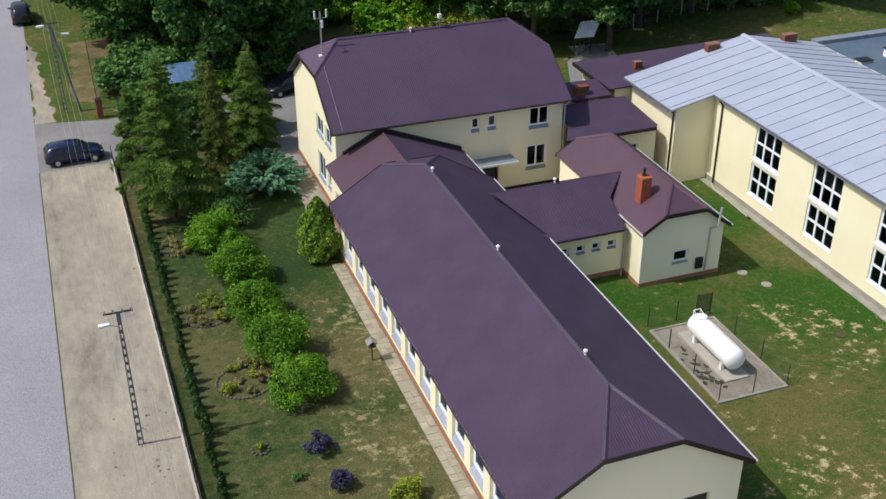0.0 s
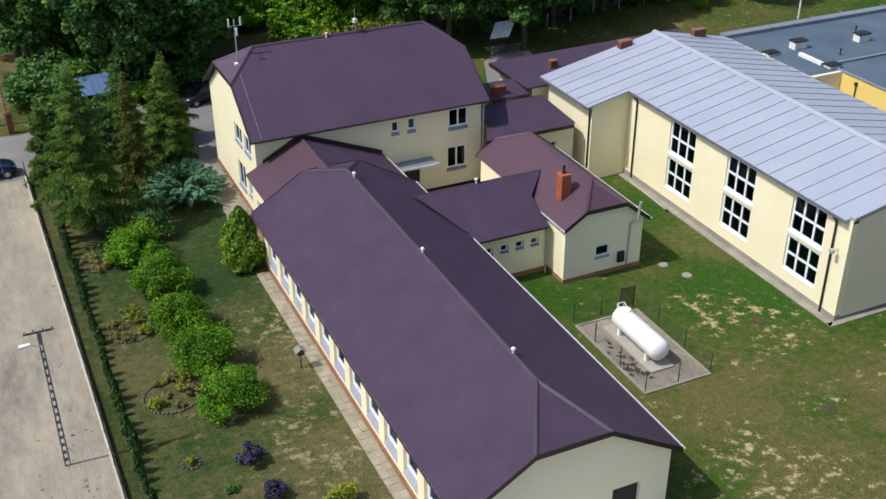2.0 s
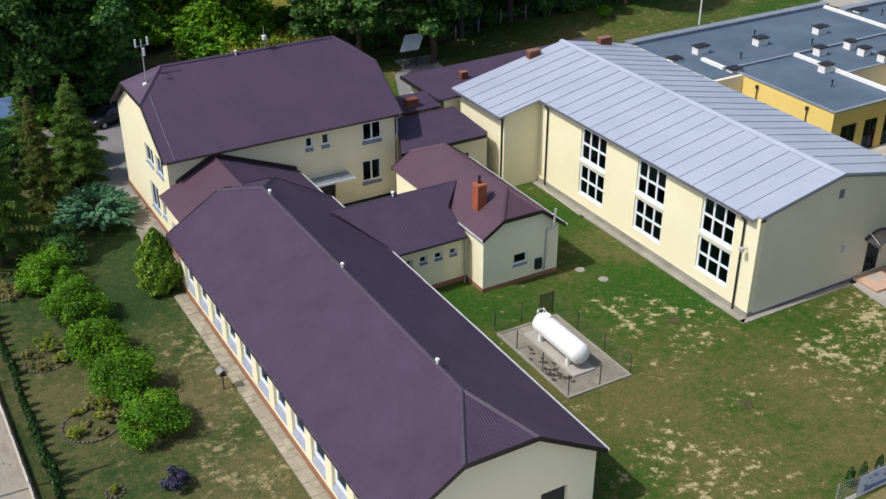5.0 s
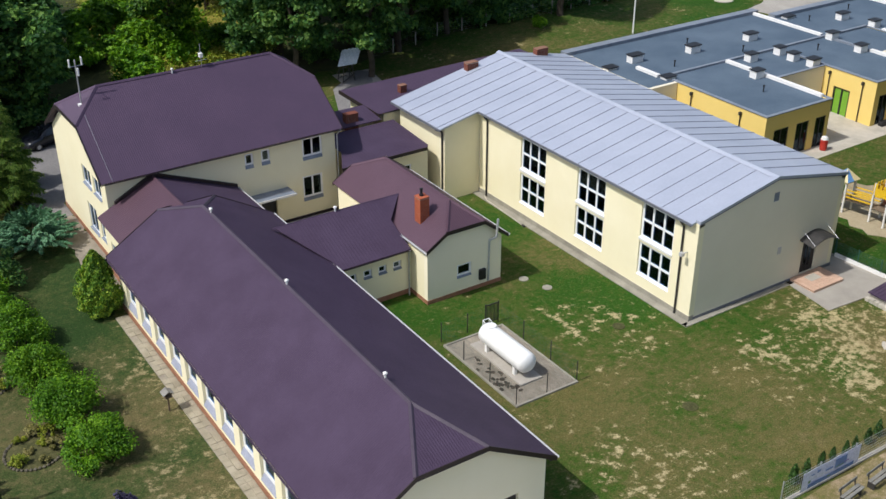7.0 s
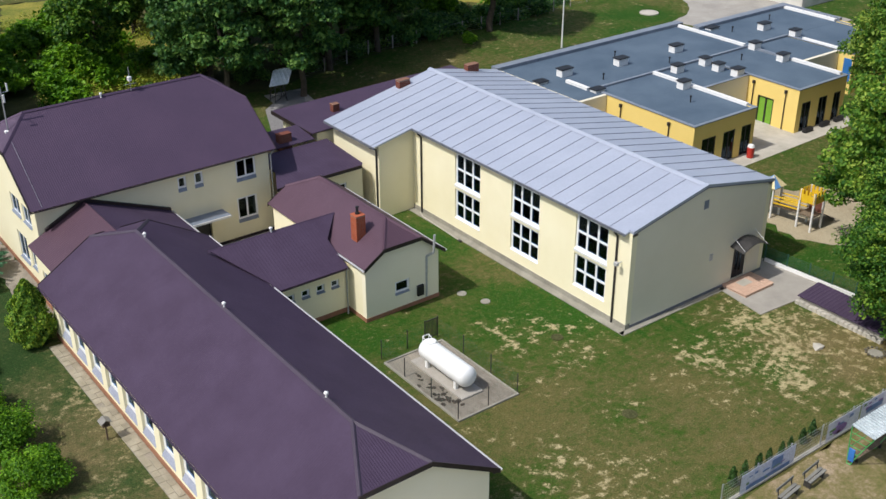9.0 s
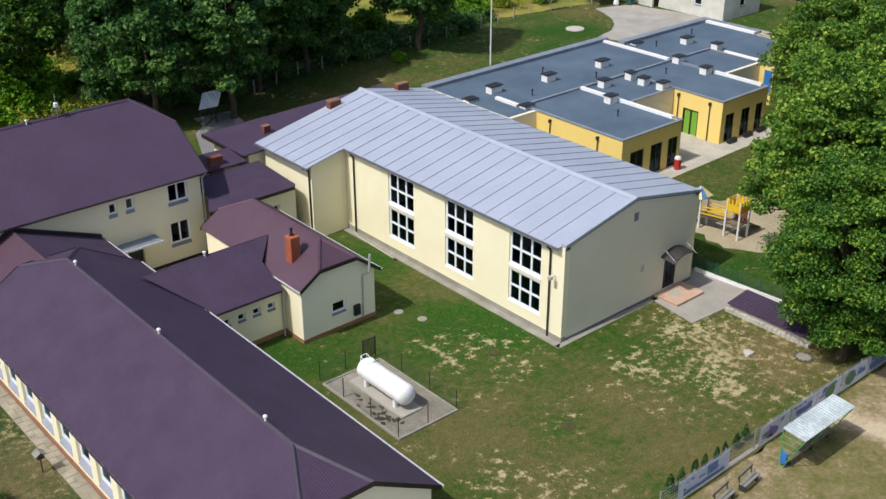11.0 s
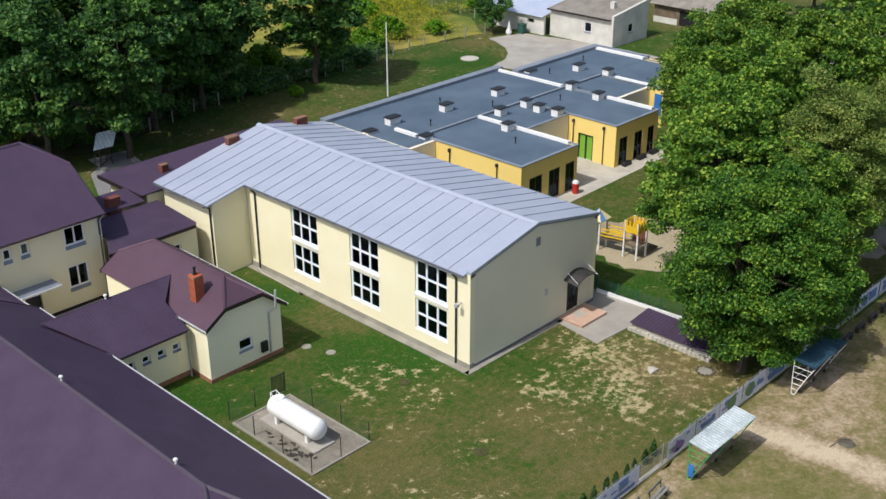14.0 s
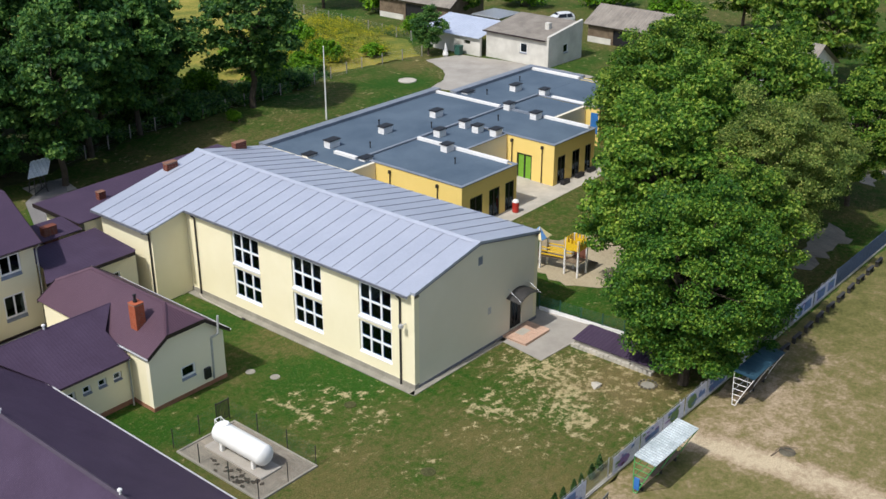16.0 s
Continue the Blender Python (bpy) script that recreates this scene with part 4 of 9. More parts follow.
    # thin pale lightning conductor over the roof
    part("lightning_wire", tube(BM(), (15.9, 59.55, 6.08), (15.95, 63.6, 8.86), 0.012, n=5), M_GALV, h)
    return h


def service_annex():
    """Boiler house with brick chimney and a low link towards the wing."""
    h = thing("boiler_house", (31.7, 51, 0), "small cream boiler house with red-brown clipped roof", "outbuilding")
    xw, xe, ys, yn, zt = 29.15, 34.33, 46.0, 56.6, 3.45
    S = [(31.18, 32.2, 1.12, 1.98)]
    bm = holed_wall(BM(), "s", ys, xw, xe, 0.25, 3.15, 0.35, S)
    part("wall_south", bm, M_CREAM_SOUTH, h)
    part("gable", prism(BM(), [(xw + 0.01, ys, 3.15), (xe - 0.01, ys, 3.15), (32.95, ys, 4.4), (30.5, ys, 4.4), (xw + 0.01, ys, 3.55)], (0, 0.35, 0)), M_CREAM_SOUTH, h)
    part("wall_west", holed_wall(BM(), "w", xw, ys + 0.35, yn, 0.25, 3.55, 0.35), M_CREAM, h)
    part("wall_east", holed_wall(BM(), "e", xe, ys + 0.35, yn, 0.25, 3.1, 0.35), M_CREAM, h)
    part("wall_north", holed_wall(BM(), "n", yn, xw + 0.35, xe - 0.35, 0.25, 3.1, 0.35), M_CREAM, h)
    bm = BM()
    box(bm, xw - 0.03, xe + 0.03, ys - 0.03, ys + 0.3, -0.05, 0.25)
    box(bm, xw - 0.03, xw + 0.3, ys + 0.3, yn, -0.05, 0.25)
    box(bm, xe - 0.3, xe + 0.03, ys + 0.3, yn, -0.05, 0.25)
    part("plinth", bm, M_PLINTH, h, "red-brown tiled plinth")
    niche_window(h, "s", ys, S[0][0], S[0][1], S[0][2], S[0][2] + 0.10, S[0][3], back=0.06, cols=1, sill_mat=M_SILL)
    half_hip_roof(h, "y", 28.95, 34.65, 45.75, 56.9, 3.62, 5.4, 31.75, 4.5, M_ROOF_RED, inset=1.9, ze_e=3.2, pitch=0.14, rise=0.005)
    gutter(h, (34.72, 45.75, 3.16), (34.72, 56.9, 3.16))
    gutter(h, (28.89, 45.75, 3.58), (28.89, 49.9, 3.58))
    # flue pipe up the gable and meter box
    bm = BM()
    tube(bm, (33.42, 46.0, 0.30), (33.45, 45.99, 3.0), 0.07, n=10)
    tube(bm, (33.45, 45.99, 3.0), (33.72, 45.66, 3.3), 0.07, n=10)
    tube(bm, (33.72, 45.66, 3.3), (33.78, 45.62, 4.45), 0.07, n=10)
    part("flue_pipe", bm, M_GUTTER, h, "grey metal flue pipe")
    part("meter_box", box(BM(), 32.72, 33.18, 45.85, 46.098, 0.55, 1.25, 0.03), M_BLACK, h, "black wall box")
    return h


def chimney(x, y, z0, z1, w, d, mat, label, cap_mat=None, flue=False):
    """Brick stack with real courses, a concrete cap and an optional flue."""
    c = thing("chimney", (x, y, z0), label, "chimney")
    rng = random.Random(int(x * 10))
    bm = BM()
    hgt, z, k = 0.078, z0 - 0.5, 0
    box(bm, x - w / 2 + 0.012, x + w / 2 - 0.012, y - d / 2 + 0.012, y + d / 2 - 0.012, z, z1 - 0.06)
    part("mortar_core", bm, M_APRON, c)
    bm = BM()
    while z < z1 - 0.10:
        o = 0.06 if k % 2 else 0.0
        for face, cc, a0, a1 in (("s", y - d / 2, x - w / 2, x + w / 2), ("n", y + d / 2, x - w / 2, x + w / 2), ("w", x - w / 2, y - d / 2, y + d / 2), ("e", x + w / 2, y - d / 2, y + d / 2)):
            a = a0 - o
            while a < a1 - 0.01:
                l, r = max(a, a0), min(a + 0.235, a1)
                if r - l > 0.02:
                    fbox(bm, face, cc, l + 0.004, r - 0.004, -0.05, rng.uniform(-0.003, 0.003), z, z + hgt - 0.012)
                a += 0.245
        z += hgt
        k += 1
    part("brickwork", bm, mat, c, kind="stuff")
    part("chimney_cap", box(BM(), x - w / 2 - 0.02, x + w / 2 + 0.02, y - d / 2 - 0.02, y + d / 2 + 0.02, z1 - 0.05, z1, 0.012), cap_mat or M_CONC, c, "weathered chimney cap")
    if flue:
        bm = lathe(BM(), [(0.13, 0), (0.13, 0.12), (0.075, 0.14), (0.075, 0.40), (0.11, 0.40), (0.11, 0.46), (0.0, 0.5)], 12, (x, y + 0.05, z1))
        part("flue", bm, M_BLACK, c, "black cowl")
    return c


def low_link():
    h = thing("corridor_building", (26.4, 50, 0), "low cream corridor building with four small windows", "school building")
    ys, zt = 47.8, 3.1
    S = [(25.0 + 0.98 * i, 25.55 + 0.98 * i, 1.86, 2.36) for i in range(4)]
    part("wall_south", holed_wall(BM(), "s", ys, 24.0, 29.19, 0.3, zt, 0.35, S), M_CREAM, h)
    part("wall_north", holed_wall(BM(), "n", 51.75, 24.06, 29.19, 0.0, 4.3, 0.35), M_CREAM, h)
    part("plinth", box(BM(), 24.0, 29.16, ys - 0.03, ys + 0.2, -0.05, 0.3), M_PLINTH, h, "red-brown tiled plinth")
    for s in S:
        window(h, "s", ys, *s, 1, 1, back=0.1)
    part("roof", ribbed_slope(BM(), [(24.25, 47.35, 3.15), (28.9, 47.35, 3.15), (28.9, 49.6, 4.0), (30.5, 51.35, 4.62), (22.3, 51.35, 4.62), (24.2, 48.0, 3.4)], (1, 0, 0), 0.2, 0.005), M_ROOF, h)
    part("roof", ribbed_slope(BM(), [(24.1, 51.95, 4.38), (28.9, 51.95, 4.38), (30.5, 51.35, 4.62), (22.3, 51.35, 4.62)], (1, 0, 0)), M_ROOF, h)
    part("ridge_cap", cap(BM(), (22.2, 51.35, 4.62), (30.5, 51.35, 4.62), 0.1), M_ROOF, h)
    gutter(h, (24.2, 47.28, 3.12), (28.9, 47.28, 3.12), M_ROOF_TRIM, r=0.055)
    downpipe(h, [(28.8, 47.28, 3.08), (28.95, 47.7, 2.8), (28.95, 47.7, 0.15), (28.8, 47.45, 0.06)], M_GUTTER, 0.045)
    bm = lathe(BM(), [(0.06, -0.1), (0.06, 0.25), (0.11, 0.25), (0.11, 0.33), (0.0, 0.38)], 10, (26.2, 51.35, 4.62))
    part("roof_vent", bm, M_WHITE_PAINT, h, "white capped vent pipe")
    return h


def back_wings():
    """Two lower parts between the school house and the sports hall."""
    h = thing("connecting_wing", (33.5, 62, 0), "low connecting wing with brown mono-pitch roof", "school building")
    part("wall_south", holed_wall(BM(), "s", 58.1, 30.5, 36.88, 0.0, 3.75, 0.35, [(34.0, 34.7, 1.5, 2.9), (34.9, 35.6, 1.5, 2.9)]), M_CREAM, h)
    window(h, "s", 58.1, 34.0, 34.7, 1.5, 2.9, 1, 1)
    window(h, "s", 58.1, 34.9, 35.6, 1.5, 2.9, 1, 1)
    part("roof", ribbed_slope(BM(), [(31.21, 57.7, 4.0), (36.6, 57.7, 4.0), (36.87, 58.0, 4.02), (36.87, 62.6, 4.56), (31.21, 62.6, 4.56)], (1, 0, 0), 0.25, 0.005), M_ROOF, h)
    part("roof", ribbed_slope(BM(), [(30.1, 57.7, 4.0), (31.208, 57.7, 4.0), (31.208, 59.85, 4.243)], (1, 0, 0), 0.25, 0.005), M_ROOF, h)
    part("roof", ribbed_slope(BM(), [(31.21, 62.602, 4.56), (35.9, 62.602, 4.56), (35.9, 65.1, 4.84), (31.21, 65.1, 4.84)], (1, 0, 0), 0.25, 0.005), M_ROOF, h)
    part("wall_north", box(BM(), 31.25, 36.48, 64.7, 65.0, 0.0, 4.7), M_CREAM, h)
    part("verge_board", box(BM(), 30.1, 36.6, 57.62, 57.68, 3.82, 4.05), M_ROOF_TRIM, h)
    k = thing("rear_wing", (44, 66, 0), "cream rear wing with low brown sheet roof", "school building")
    part("wall_south", holed_wall(BM(), "s", 63.3, 36.5, 52, 0.0, 4.6, 0.35), M_CREAM, k)
    part("wall_west", holed_wall(BM(), "w", 36.5, 63.65, 68.2, 0.0, 4.6, 0.35), M_CREAM, k)
    part("wall_north", holed_wall(BM(), "n", 68.2, 36.85, 52, 0.0, 4.6, 0.35), M_CREAM, k)
    part("roof", ribbed_slope(BM(), [(36.0, 63.1, 4.75), (36.0, 68.9, 4.75), (52.3, 68.4, 5.2), (52.3, 63.1, 5.2)], (0, 1, 0), 0.25, 0.005), M_ROOF_HOUSE, k)
    part("verge_board", box(BM(), 35.93, 35.99, 63.1, 68.9, 4.5, 4.79), M_ROOF_TRIM, k)
    return h, k


def sports_hall():
    h = thing("sports_hall", (46, 49, 0), "tall cream sports hall with pale grey standing-seam roof", "sports hall")
    xw, xe, ys, yn = 40.42, 52.40, 36.36, 62.75
    zr, xr, k = 7.46, 46.35, 0.205
    zw = zr - (xr - xw) * k
    holes = []
    tiers = ((49.66, 52.30), (43.94, 46.58), (38.14, 40.80))
    for a, b in tiers:
        holes += [(a, b, 1.08, 3.22), (a, b, 3.52, 5.78)]
    part("wall_west", holed_wall(BM(), "w", xw, ys, 56.98, 0.35, zw - 0.06, 0.4, holes), M_CREAM, h)
    part("plinth", box(BM(), xw - 0.03, xw + 0.3, ys - 0.03, 56.97, -0.1, 0.35), M_APRON, h, "grey rendered plinth")
    ze = zr - (xe - xr) * k
    bm = holed_wall(BM(), "s", ys, xw + 0.4, xe - 0.35, -0.1, 5.95, 0.35, [(49.55, 50.85, 0.22, 2.35)])
    gb = BM()
    prism(gb, [(xw + 0.01, ys, 5.95), (46.22, ys, 5.95), (46.22, ys, 6.52), (46.66, ys, 6.52), (46.66, ys, 5.95), (xe - 0.01, ys, 5.95), (xe - 0.01, ys, ze), (xr, ys, zr), (xw + 0.01, ys, zw)], (0, 0.35, 0))
    # South face in the duller cream, shade put into the colour.
    part("gable", gb, M_CREAM_DULL, h)
    part("wall_south", bm, M_CREAM_DULL, h)
    xs = [xw + 0.3 + (xe - xw - 0.28) * i / 12 for i in range(13)]
    bm = prism(BM(), [(x, ys - 0.03, -0.15) for x in xs] + [(x, ys - 0.03, 0.2) for x in xs[::-1]], (0, 0.029, 0))
    part("plinth", bm, M_SEAM_DARK, h, "dark grey base strip")
    part("wall_east", holed_wall(BM(), "e", xe, ys, yn, 0.0, ze - 0.02, 0.35), M_CREAM, h)
    bm = holed_wall(BM(), "n", yn, 37.9, xe - 0.35, 0.0, 5.3, 0.35)
    gb = BM()
    prism(gb, [(37.9, yn, 5.3), (xe - 0.36, yn, 5.3), (xe - 0.36, yn, ze - 0.07), (xr, yn, zr - 0.07), (37.9, yn, zr - (xr - 37.9) * k - 0.07)], (0, -0.35, 0))
    part("gable", gb, M_CREAM, h)
    part("wall_north", bm, M_CREAM, h)
    zb = zr - (xr - 37.55) * k
    part("block_wall_west", holed_wall(BM(), "w", 37.55, 57.0, yn, 0.0, zb - 0.07, 0.35), M_CREAM, h)
    bm = holed_wall(BM(), "s", 57.0, 37.9, 40.82, 0.0, 5.3, 0.35)
    gb = BM()
    prism(gb, [(37.9, 57.0, 5.3), (40.82, 57.0, 5.3), (40.82, 57.0, zr - (xr - 40.82) * k - 0.07), (37.9, 57.0, zr - (xr - 37.9) * k - 0.07)], (0, 0.35, 0))
    part("block_gable", gb, M_CREAM, h)
    part("block_wall_south", bm, M_CREAM, h)
    part("hall_floor", box(BM(), xw + 0.41, xe - 0.36, ys + 0.36, yn - 0.36, 0.3, 0.4), M_FLOORWOOD, h)
    for a, b, c, d in holes:
        window(h, "w", xw, a, b, c, d, 3, 2, back=0.10, bar=0.14, sill=0.025, sill_mat=M_WHITE)
    for a, b in tiers:
        # pale plaster band between the two tiers
        part("window_band", fbox(BM(), "w", xw, a - 0.04, b + 0.04, 0.002, 0.05, 3.37, 3.50), M_WHITE_PAINT, h)
    # roof: flat pans with raised standing seams
    def pan(pts, name="roof"):
        bm = BM()
        prism(bm, pts, (0, 0, -0.12))
        return part(name, bm, M_SEAM, h)
    zat = lambda x: zr - abs(xr - x) * k
    ov, bx, ex, y0, y1, yb = 40.10, 36.98, 52.68, 36.60, 63.05, 56.70
    pan([(ov, y0, zat(ov)), (xr, y0, zr), (xr, y1, zr), (bx, y1, zat(bx)), (bx, yb, zat(bx)), (ov, yb, zat(ov))])
    pan([(ex, y0, zat(ex)), (xr, y0, zr), (xr, y1, zr), (ex, y1, zat(ex))])
    # dark drip edge under the eaves
    part("eave_edge", box(BM(), ov - 0.03, ov - 0.003, y0, yb, zat(ov) - 0.14, zat(ov) - 0.03), M_SEAM_DARK, h, "dark drip edge")
    part("eave_edge", box(BM(), bx - 0.03, bx - 0.003, yb, y1, zat(bx) - 0.14, zat(bx) - 0.03), M_SEAM_DARK, h, "dark drip edge")
    n = 22
    for i in range(1, n):
        y = y0 + (y1 - y0) * i / n
        x0 = bx if y > yb else ov
        for xa, xb in ((x0, xr - 0.15), (ex, xr + 0.15)):
            a, b = Vector((xa, y, zat(xa) + 0.022)), Vector((xb, y, zat(xb) + 0.022))
            part("roof_seam", beam(BM(), a, b, 0.026, 0.045), M_SEAM_LINE, h)
    part("ridge_cap", cap(BM(), (xr, ys - 0.06, zr + 0.02), (xr, y1 + 0.05, zr + 0.02), 0.28, 0.06, 0.04), M_SEAM, h)
    # south verge: pale coping with a small return at the eaves
    bm = BM()
    for xa, xb in ((xw - 0.02, xr), (xe + 0.15, xr)):
        a, b = Vector((xa, ys - 0.07, zat(xa) + 0.09)), Vector((xb, ys - 0.07, zr + 0.09))
        prism(bm, [a, b, b - Vector((0, 0, 0.16)), a - Vector((0, 0, 0.16))], (0, 0.36, 0))
    part("verge_coping", bm, M_SEAM, h)
    # Shadow below the coping, built as a dark bar along the gable.
    bm = BM()
    for xa in (xw, xe):
        a, b = Vector((xa, ys - 0.08, zat(xa) - 0.071)), Vector((xr, ys - 0.08, zr - 0.071))
        prism(bm, [a, b, b - Vector((0, 0, 0.06)), a - Vector((0, 0, 0.06))], (0, 0.07, 0))
    part("verge_shadow_strip", bm, M_SEAM_DARK, h)
    gutter(h, (ov - 0.04, y0, zat(ov) - 0.1), (ov - 0.04, yb, zat(ov) - 0.1), M_SEAM_DARK)
    gutter(h, (bx - 0.04, yb, zat(bx) - 0.1), (bx - 0.04, y1, zat(bx) - 0.1), M_SEAM_DARK)
    gutter(h, (ex + 0.04, y0, zat(ex) - 0.1), (ex + 0.04, y1, zat(ex) - 0.1), M_SEAM_DARK)
    for y in (37.40, 56.0):
        downpipe(h, [(ov - 0.04, y, zat(ov) - 0.18), (xw - 0.08, y, zat(ov) - 0.5), (xw - 0.08, y, 0.1)], r=0.06)
    downpipe(h, [(bx - 0.04, 57.15, zat(bx) - 0.18), (37.47, 57.2, zat(bx) - 0.45), (37.47, 57.2, 0.1)], r=0.06)
    # south side: vent grille, door, curved canopy, meter plate, floodlight
    part("vent_grille", fbox(BM(), "s", ys, 46.22, 46.66, -0.06, -0.02, 5.95, 6.52), M_SILL, h, "dark vent grille")
    d = part("door", fbox(BM(), "s", ys, 49.55, 50.85, -0.2, -0.12, 0.22, 2.35), M_BLACK, h, "dark glazed double door")
    part("pane", fbox(BM(), "s", ys, 49.92, 50.48, -0.118, -0.105, 0.6, 2.05), M_GLASS, d)
    part("door_frame", fbox(BM(), "s", ys, 50.17, 50.23, -0.118, -0.08, 0.22, 2.35), M_STEEL, d)
    part("wall_plate", fbox(BM(), "s", ys, 47.25, 47.53, 0.0, 0.03, 2.28, 2.72), M_GUTTER, h)
    bm = BM()
    N = 8
    arc = [(49.10 + 2.45 * i / N, 2.72 + 0.42 * math.sin(math.pi * i / N) - 0.10 * i / N) for i in range(N + 1)]
    for (xa, za), (xb, zb2) in zip(arc, arc[1:]):
        prism(bm, [(xa, ys - 0.02, za), (xb, ys - 0.02, zb2), (xb, ys - 0.02, zb2 - 0.04), (xa, ys - 0.02, za - 0.04)], (0, -1.05, -0.12))
    cn = part("canopy", bm, M_STEEL, h, "dark grey curved door canopy")
    for x, z in ((49.25, 2.8), (51.35, 2.7)):
        part("canopy_stay", tube(BM(), (x, ys - 1.05, z - 0.1), (x, ys - 0.02, z + 0.5), 0.012, n=6), M_GALV, cn)
        part("canopy_stay", tube(BM(), (x, ys - 1.05, z - 0.12), (x, ys - 0.02, z - 0.25), 0.012, n=6), M_GALV, cn)
    bm = BM()
    beam(bm, (40.07, 37.0, 4.2), (40.40, 37.0, 4.2), 0.05, 0.05)
    box(bm, 39.87, 40.10, 36.87, 37.13, 4.08, 4.30, 0.02)
    part("floodlight", bm, M_GUTTER, h, "grey wall floodlight")
    # brick-paved landing
    s = thing("entrance_landing", (50.05, 35.4, 0.0), "terracotta-tiled entrance landing with one step", "landing")
    part("landing_base", box(BM(), 48.82, 51.36, 34.52, 36.33, -0.1, 0.213), M_TERRA_BASE, s)
    return h


long_wing()
joint_wing()
main_house()
service_annex()
low_link()
back_wings()
sports_hall()
chimney(30.2, 48.2, 4.3, 5.85, 0.62, 0.62, M_BRICK, "orange-red brick chimney with black cowl on the boiler house", M_BRICK, flue=True)
chimney(33.85, 63.3, 4.55, 5.25, 0.98, 0.5, M_BRICK_DARK, "broad weathered brick chimney on the connecting wing", M_BRICK_DARK)
chimney(39.62, 65.85, 4.8, 5.42, 0.55, 0.45, M_BRICK_DARK, "small brick chimney on the rear wing", M_TANCAP)
chimney(43.5, 62.55, 6.7, 7.38, 0.95, 0.5, M_BRICK_DARK, "brick chimney at the hall's north verge", M_TANCAP)
chimney(49.85, 62.55, 6.6, 7.30, 1.05, 0.5, M_BRICK_DARK, "brick chimney at the hall's north verge", M_TANCAP)


M_BLUEWALL = material("blue_wall_paint", (0.03, 0.15, 0.42), (0.04, 0.19, 0.50), 0.6, scale=1, fine=20, bump=0.04)


def kindergarten():
    """Flat-roofed yellow kindergarten in stepped blocks."""
    h = thing("kindergarten", (72, 58, 0.45), "flat-roofed bright yellow kindergarten with grey felt roof", "kindergarten")
    g, zt = 0.40, 4.1

    def block(x0, x1, y0, y1, holes_s=(), holes_e=(), holes_w=(), top=zt):
        part("wall_south", holed_wall(BM(), "s", y0, x0, x1, g, top, 0.3, holes_s), M_YELLOW, h)
        part("wall_west", holed_wall(BM(), "w", x0, y0 + 0.3, y1, g, top, 0.3, holes_w), M_YELLOW, h)
        part("wall_east", holed_wall(BM(), "e", x1, y0 + 0.3, y1, g, top, 0.3, holes_e), M_YELLOW, h)
        part("floor", box(BM(), x0 + 0.31, x1 - 0.31, y0 + 0.31, y1, g + 0.05, g + 0.1), M_DARKIN, h)
        part("roof", box(BM(), x0 + 0.05, x1 - 0.05, y0 + 0.05, y1, top - 0.22, top - 0.02), M_FELT, h, "blue-grey felt roof")
        bm = BM()
        box(bm, x0 - 0.06, x1 + 0.06, y0 - 0.06, y0 + 0.22, top, top + 0.07)
        box(bm, x0 - 0.06, x0 + 0.22, y0 + 0.22, y1, top, top + 0.07)
        box(bm, x1 - 0.22, x1 + 0.06, y0 + 0.22, y1, top, top + 0.07)
        part("parapet_flashing", bm, M_FELT_EDGE, h, "grey metal parapet flashing")

    hs = [(60.6, 62.2, g + 0.05, 2.9), (63.0, 64.4, g + 0.05, 2.9), (65.1, 66.3, g + 0.05, 2.9)]
    block(59.6, 66.6, 48.6, 59.2, holes_s=hs)
    for a, b, c, d in hs:
        window(h, "s", 48.6, a, b, c, d, 2, 1, frame_mat=M_BLACK, sill=0)
    hs = [(73.0, 74.2, g + 0.05, 2.9), (75.2, 76.4, g + 0.05, 2.9), (77.2, 78.2, g + 0.05, 2.9)]
    hw = [(51.3, 52.9, g + 0.05, 2.7)]
    block(72.4, 78.7, 49.0, 59.2, holes_s=hs, holes_w=hw)
    for a, b, c, d in hs:
        window(h, "s", 49.0, a, b, c, d, 2, 1, frame_mat=M_BLACK, sill=0)
    part("door", fbox(BM(), "w", 72.4, 51.3, 52.9, -0.2, -0.12, g + 0.05, 2.7), material("lime_green_door", (0.16, 0.36, 0.03), (0.20, 0.42, 0.05), 0.5, scale=2, fine=30, bump=0.03), h, "lime-green glazed door")
    for a, b, c, d in ((51.3, 51.42, g + 0.05, 2.58), (52.78, 52.9, g + 0.05, 2.58), (52.03, 52.17, g + 0.05, 2.58), (51.3, 52.9, 2.582, 2.7)):
        part("door_frame", fbox(BM(), "w", 72.4, a, b, -0.118, -0.05, c, d), M_BLACK, h)
    block(84.0, 91.8, 52.0, 59.2)
    part("wall_panel", fbox(BM(), "w", 84.0, 52.1, 52.9, 0.0, 0.04, 1.6, 3.6), M_BLUEWALL, h, "bright blue wall panel")
    part("wall_recess", holed_wall(BM(), "s", 54.0, 66.65, 72.35, g, zt, 0.3), M_CREAM_DULL, h)
    part("roof", box(BM(), 66.65, 72.35, 54.05, 59.2, zt - 0.24, zt - 0.04), M_FELT, h)
    part("wall_recess", holed_wall(BM(), "s", 53.5, 78.75, 83.95, g, zt, 0.3), M_CREAM_DULL, h)
    part("roof", box(BM(), 78.75, 83.95, 53.55, 59.2, zt - 0.24, zt - 0.04), M_FELT, h)
    part("recess_flashing", box(BM(), 66.65, 72.3, 53.94, 54.2, zt, zt + 0.06), M_FELT_EDGE, h)
    # main body north of the blocks
    part("roof", box(BM(), 56.6, 78.9, 59.2, 67.6, zt - 0.22, zt - 0.01), M_FELT, h, "blue-grey felt roof")
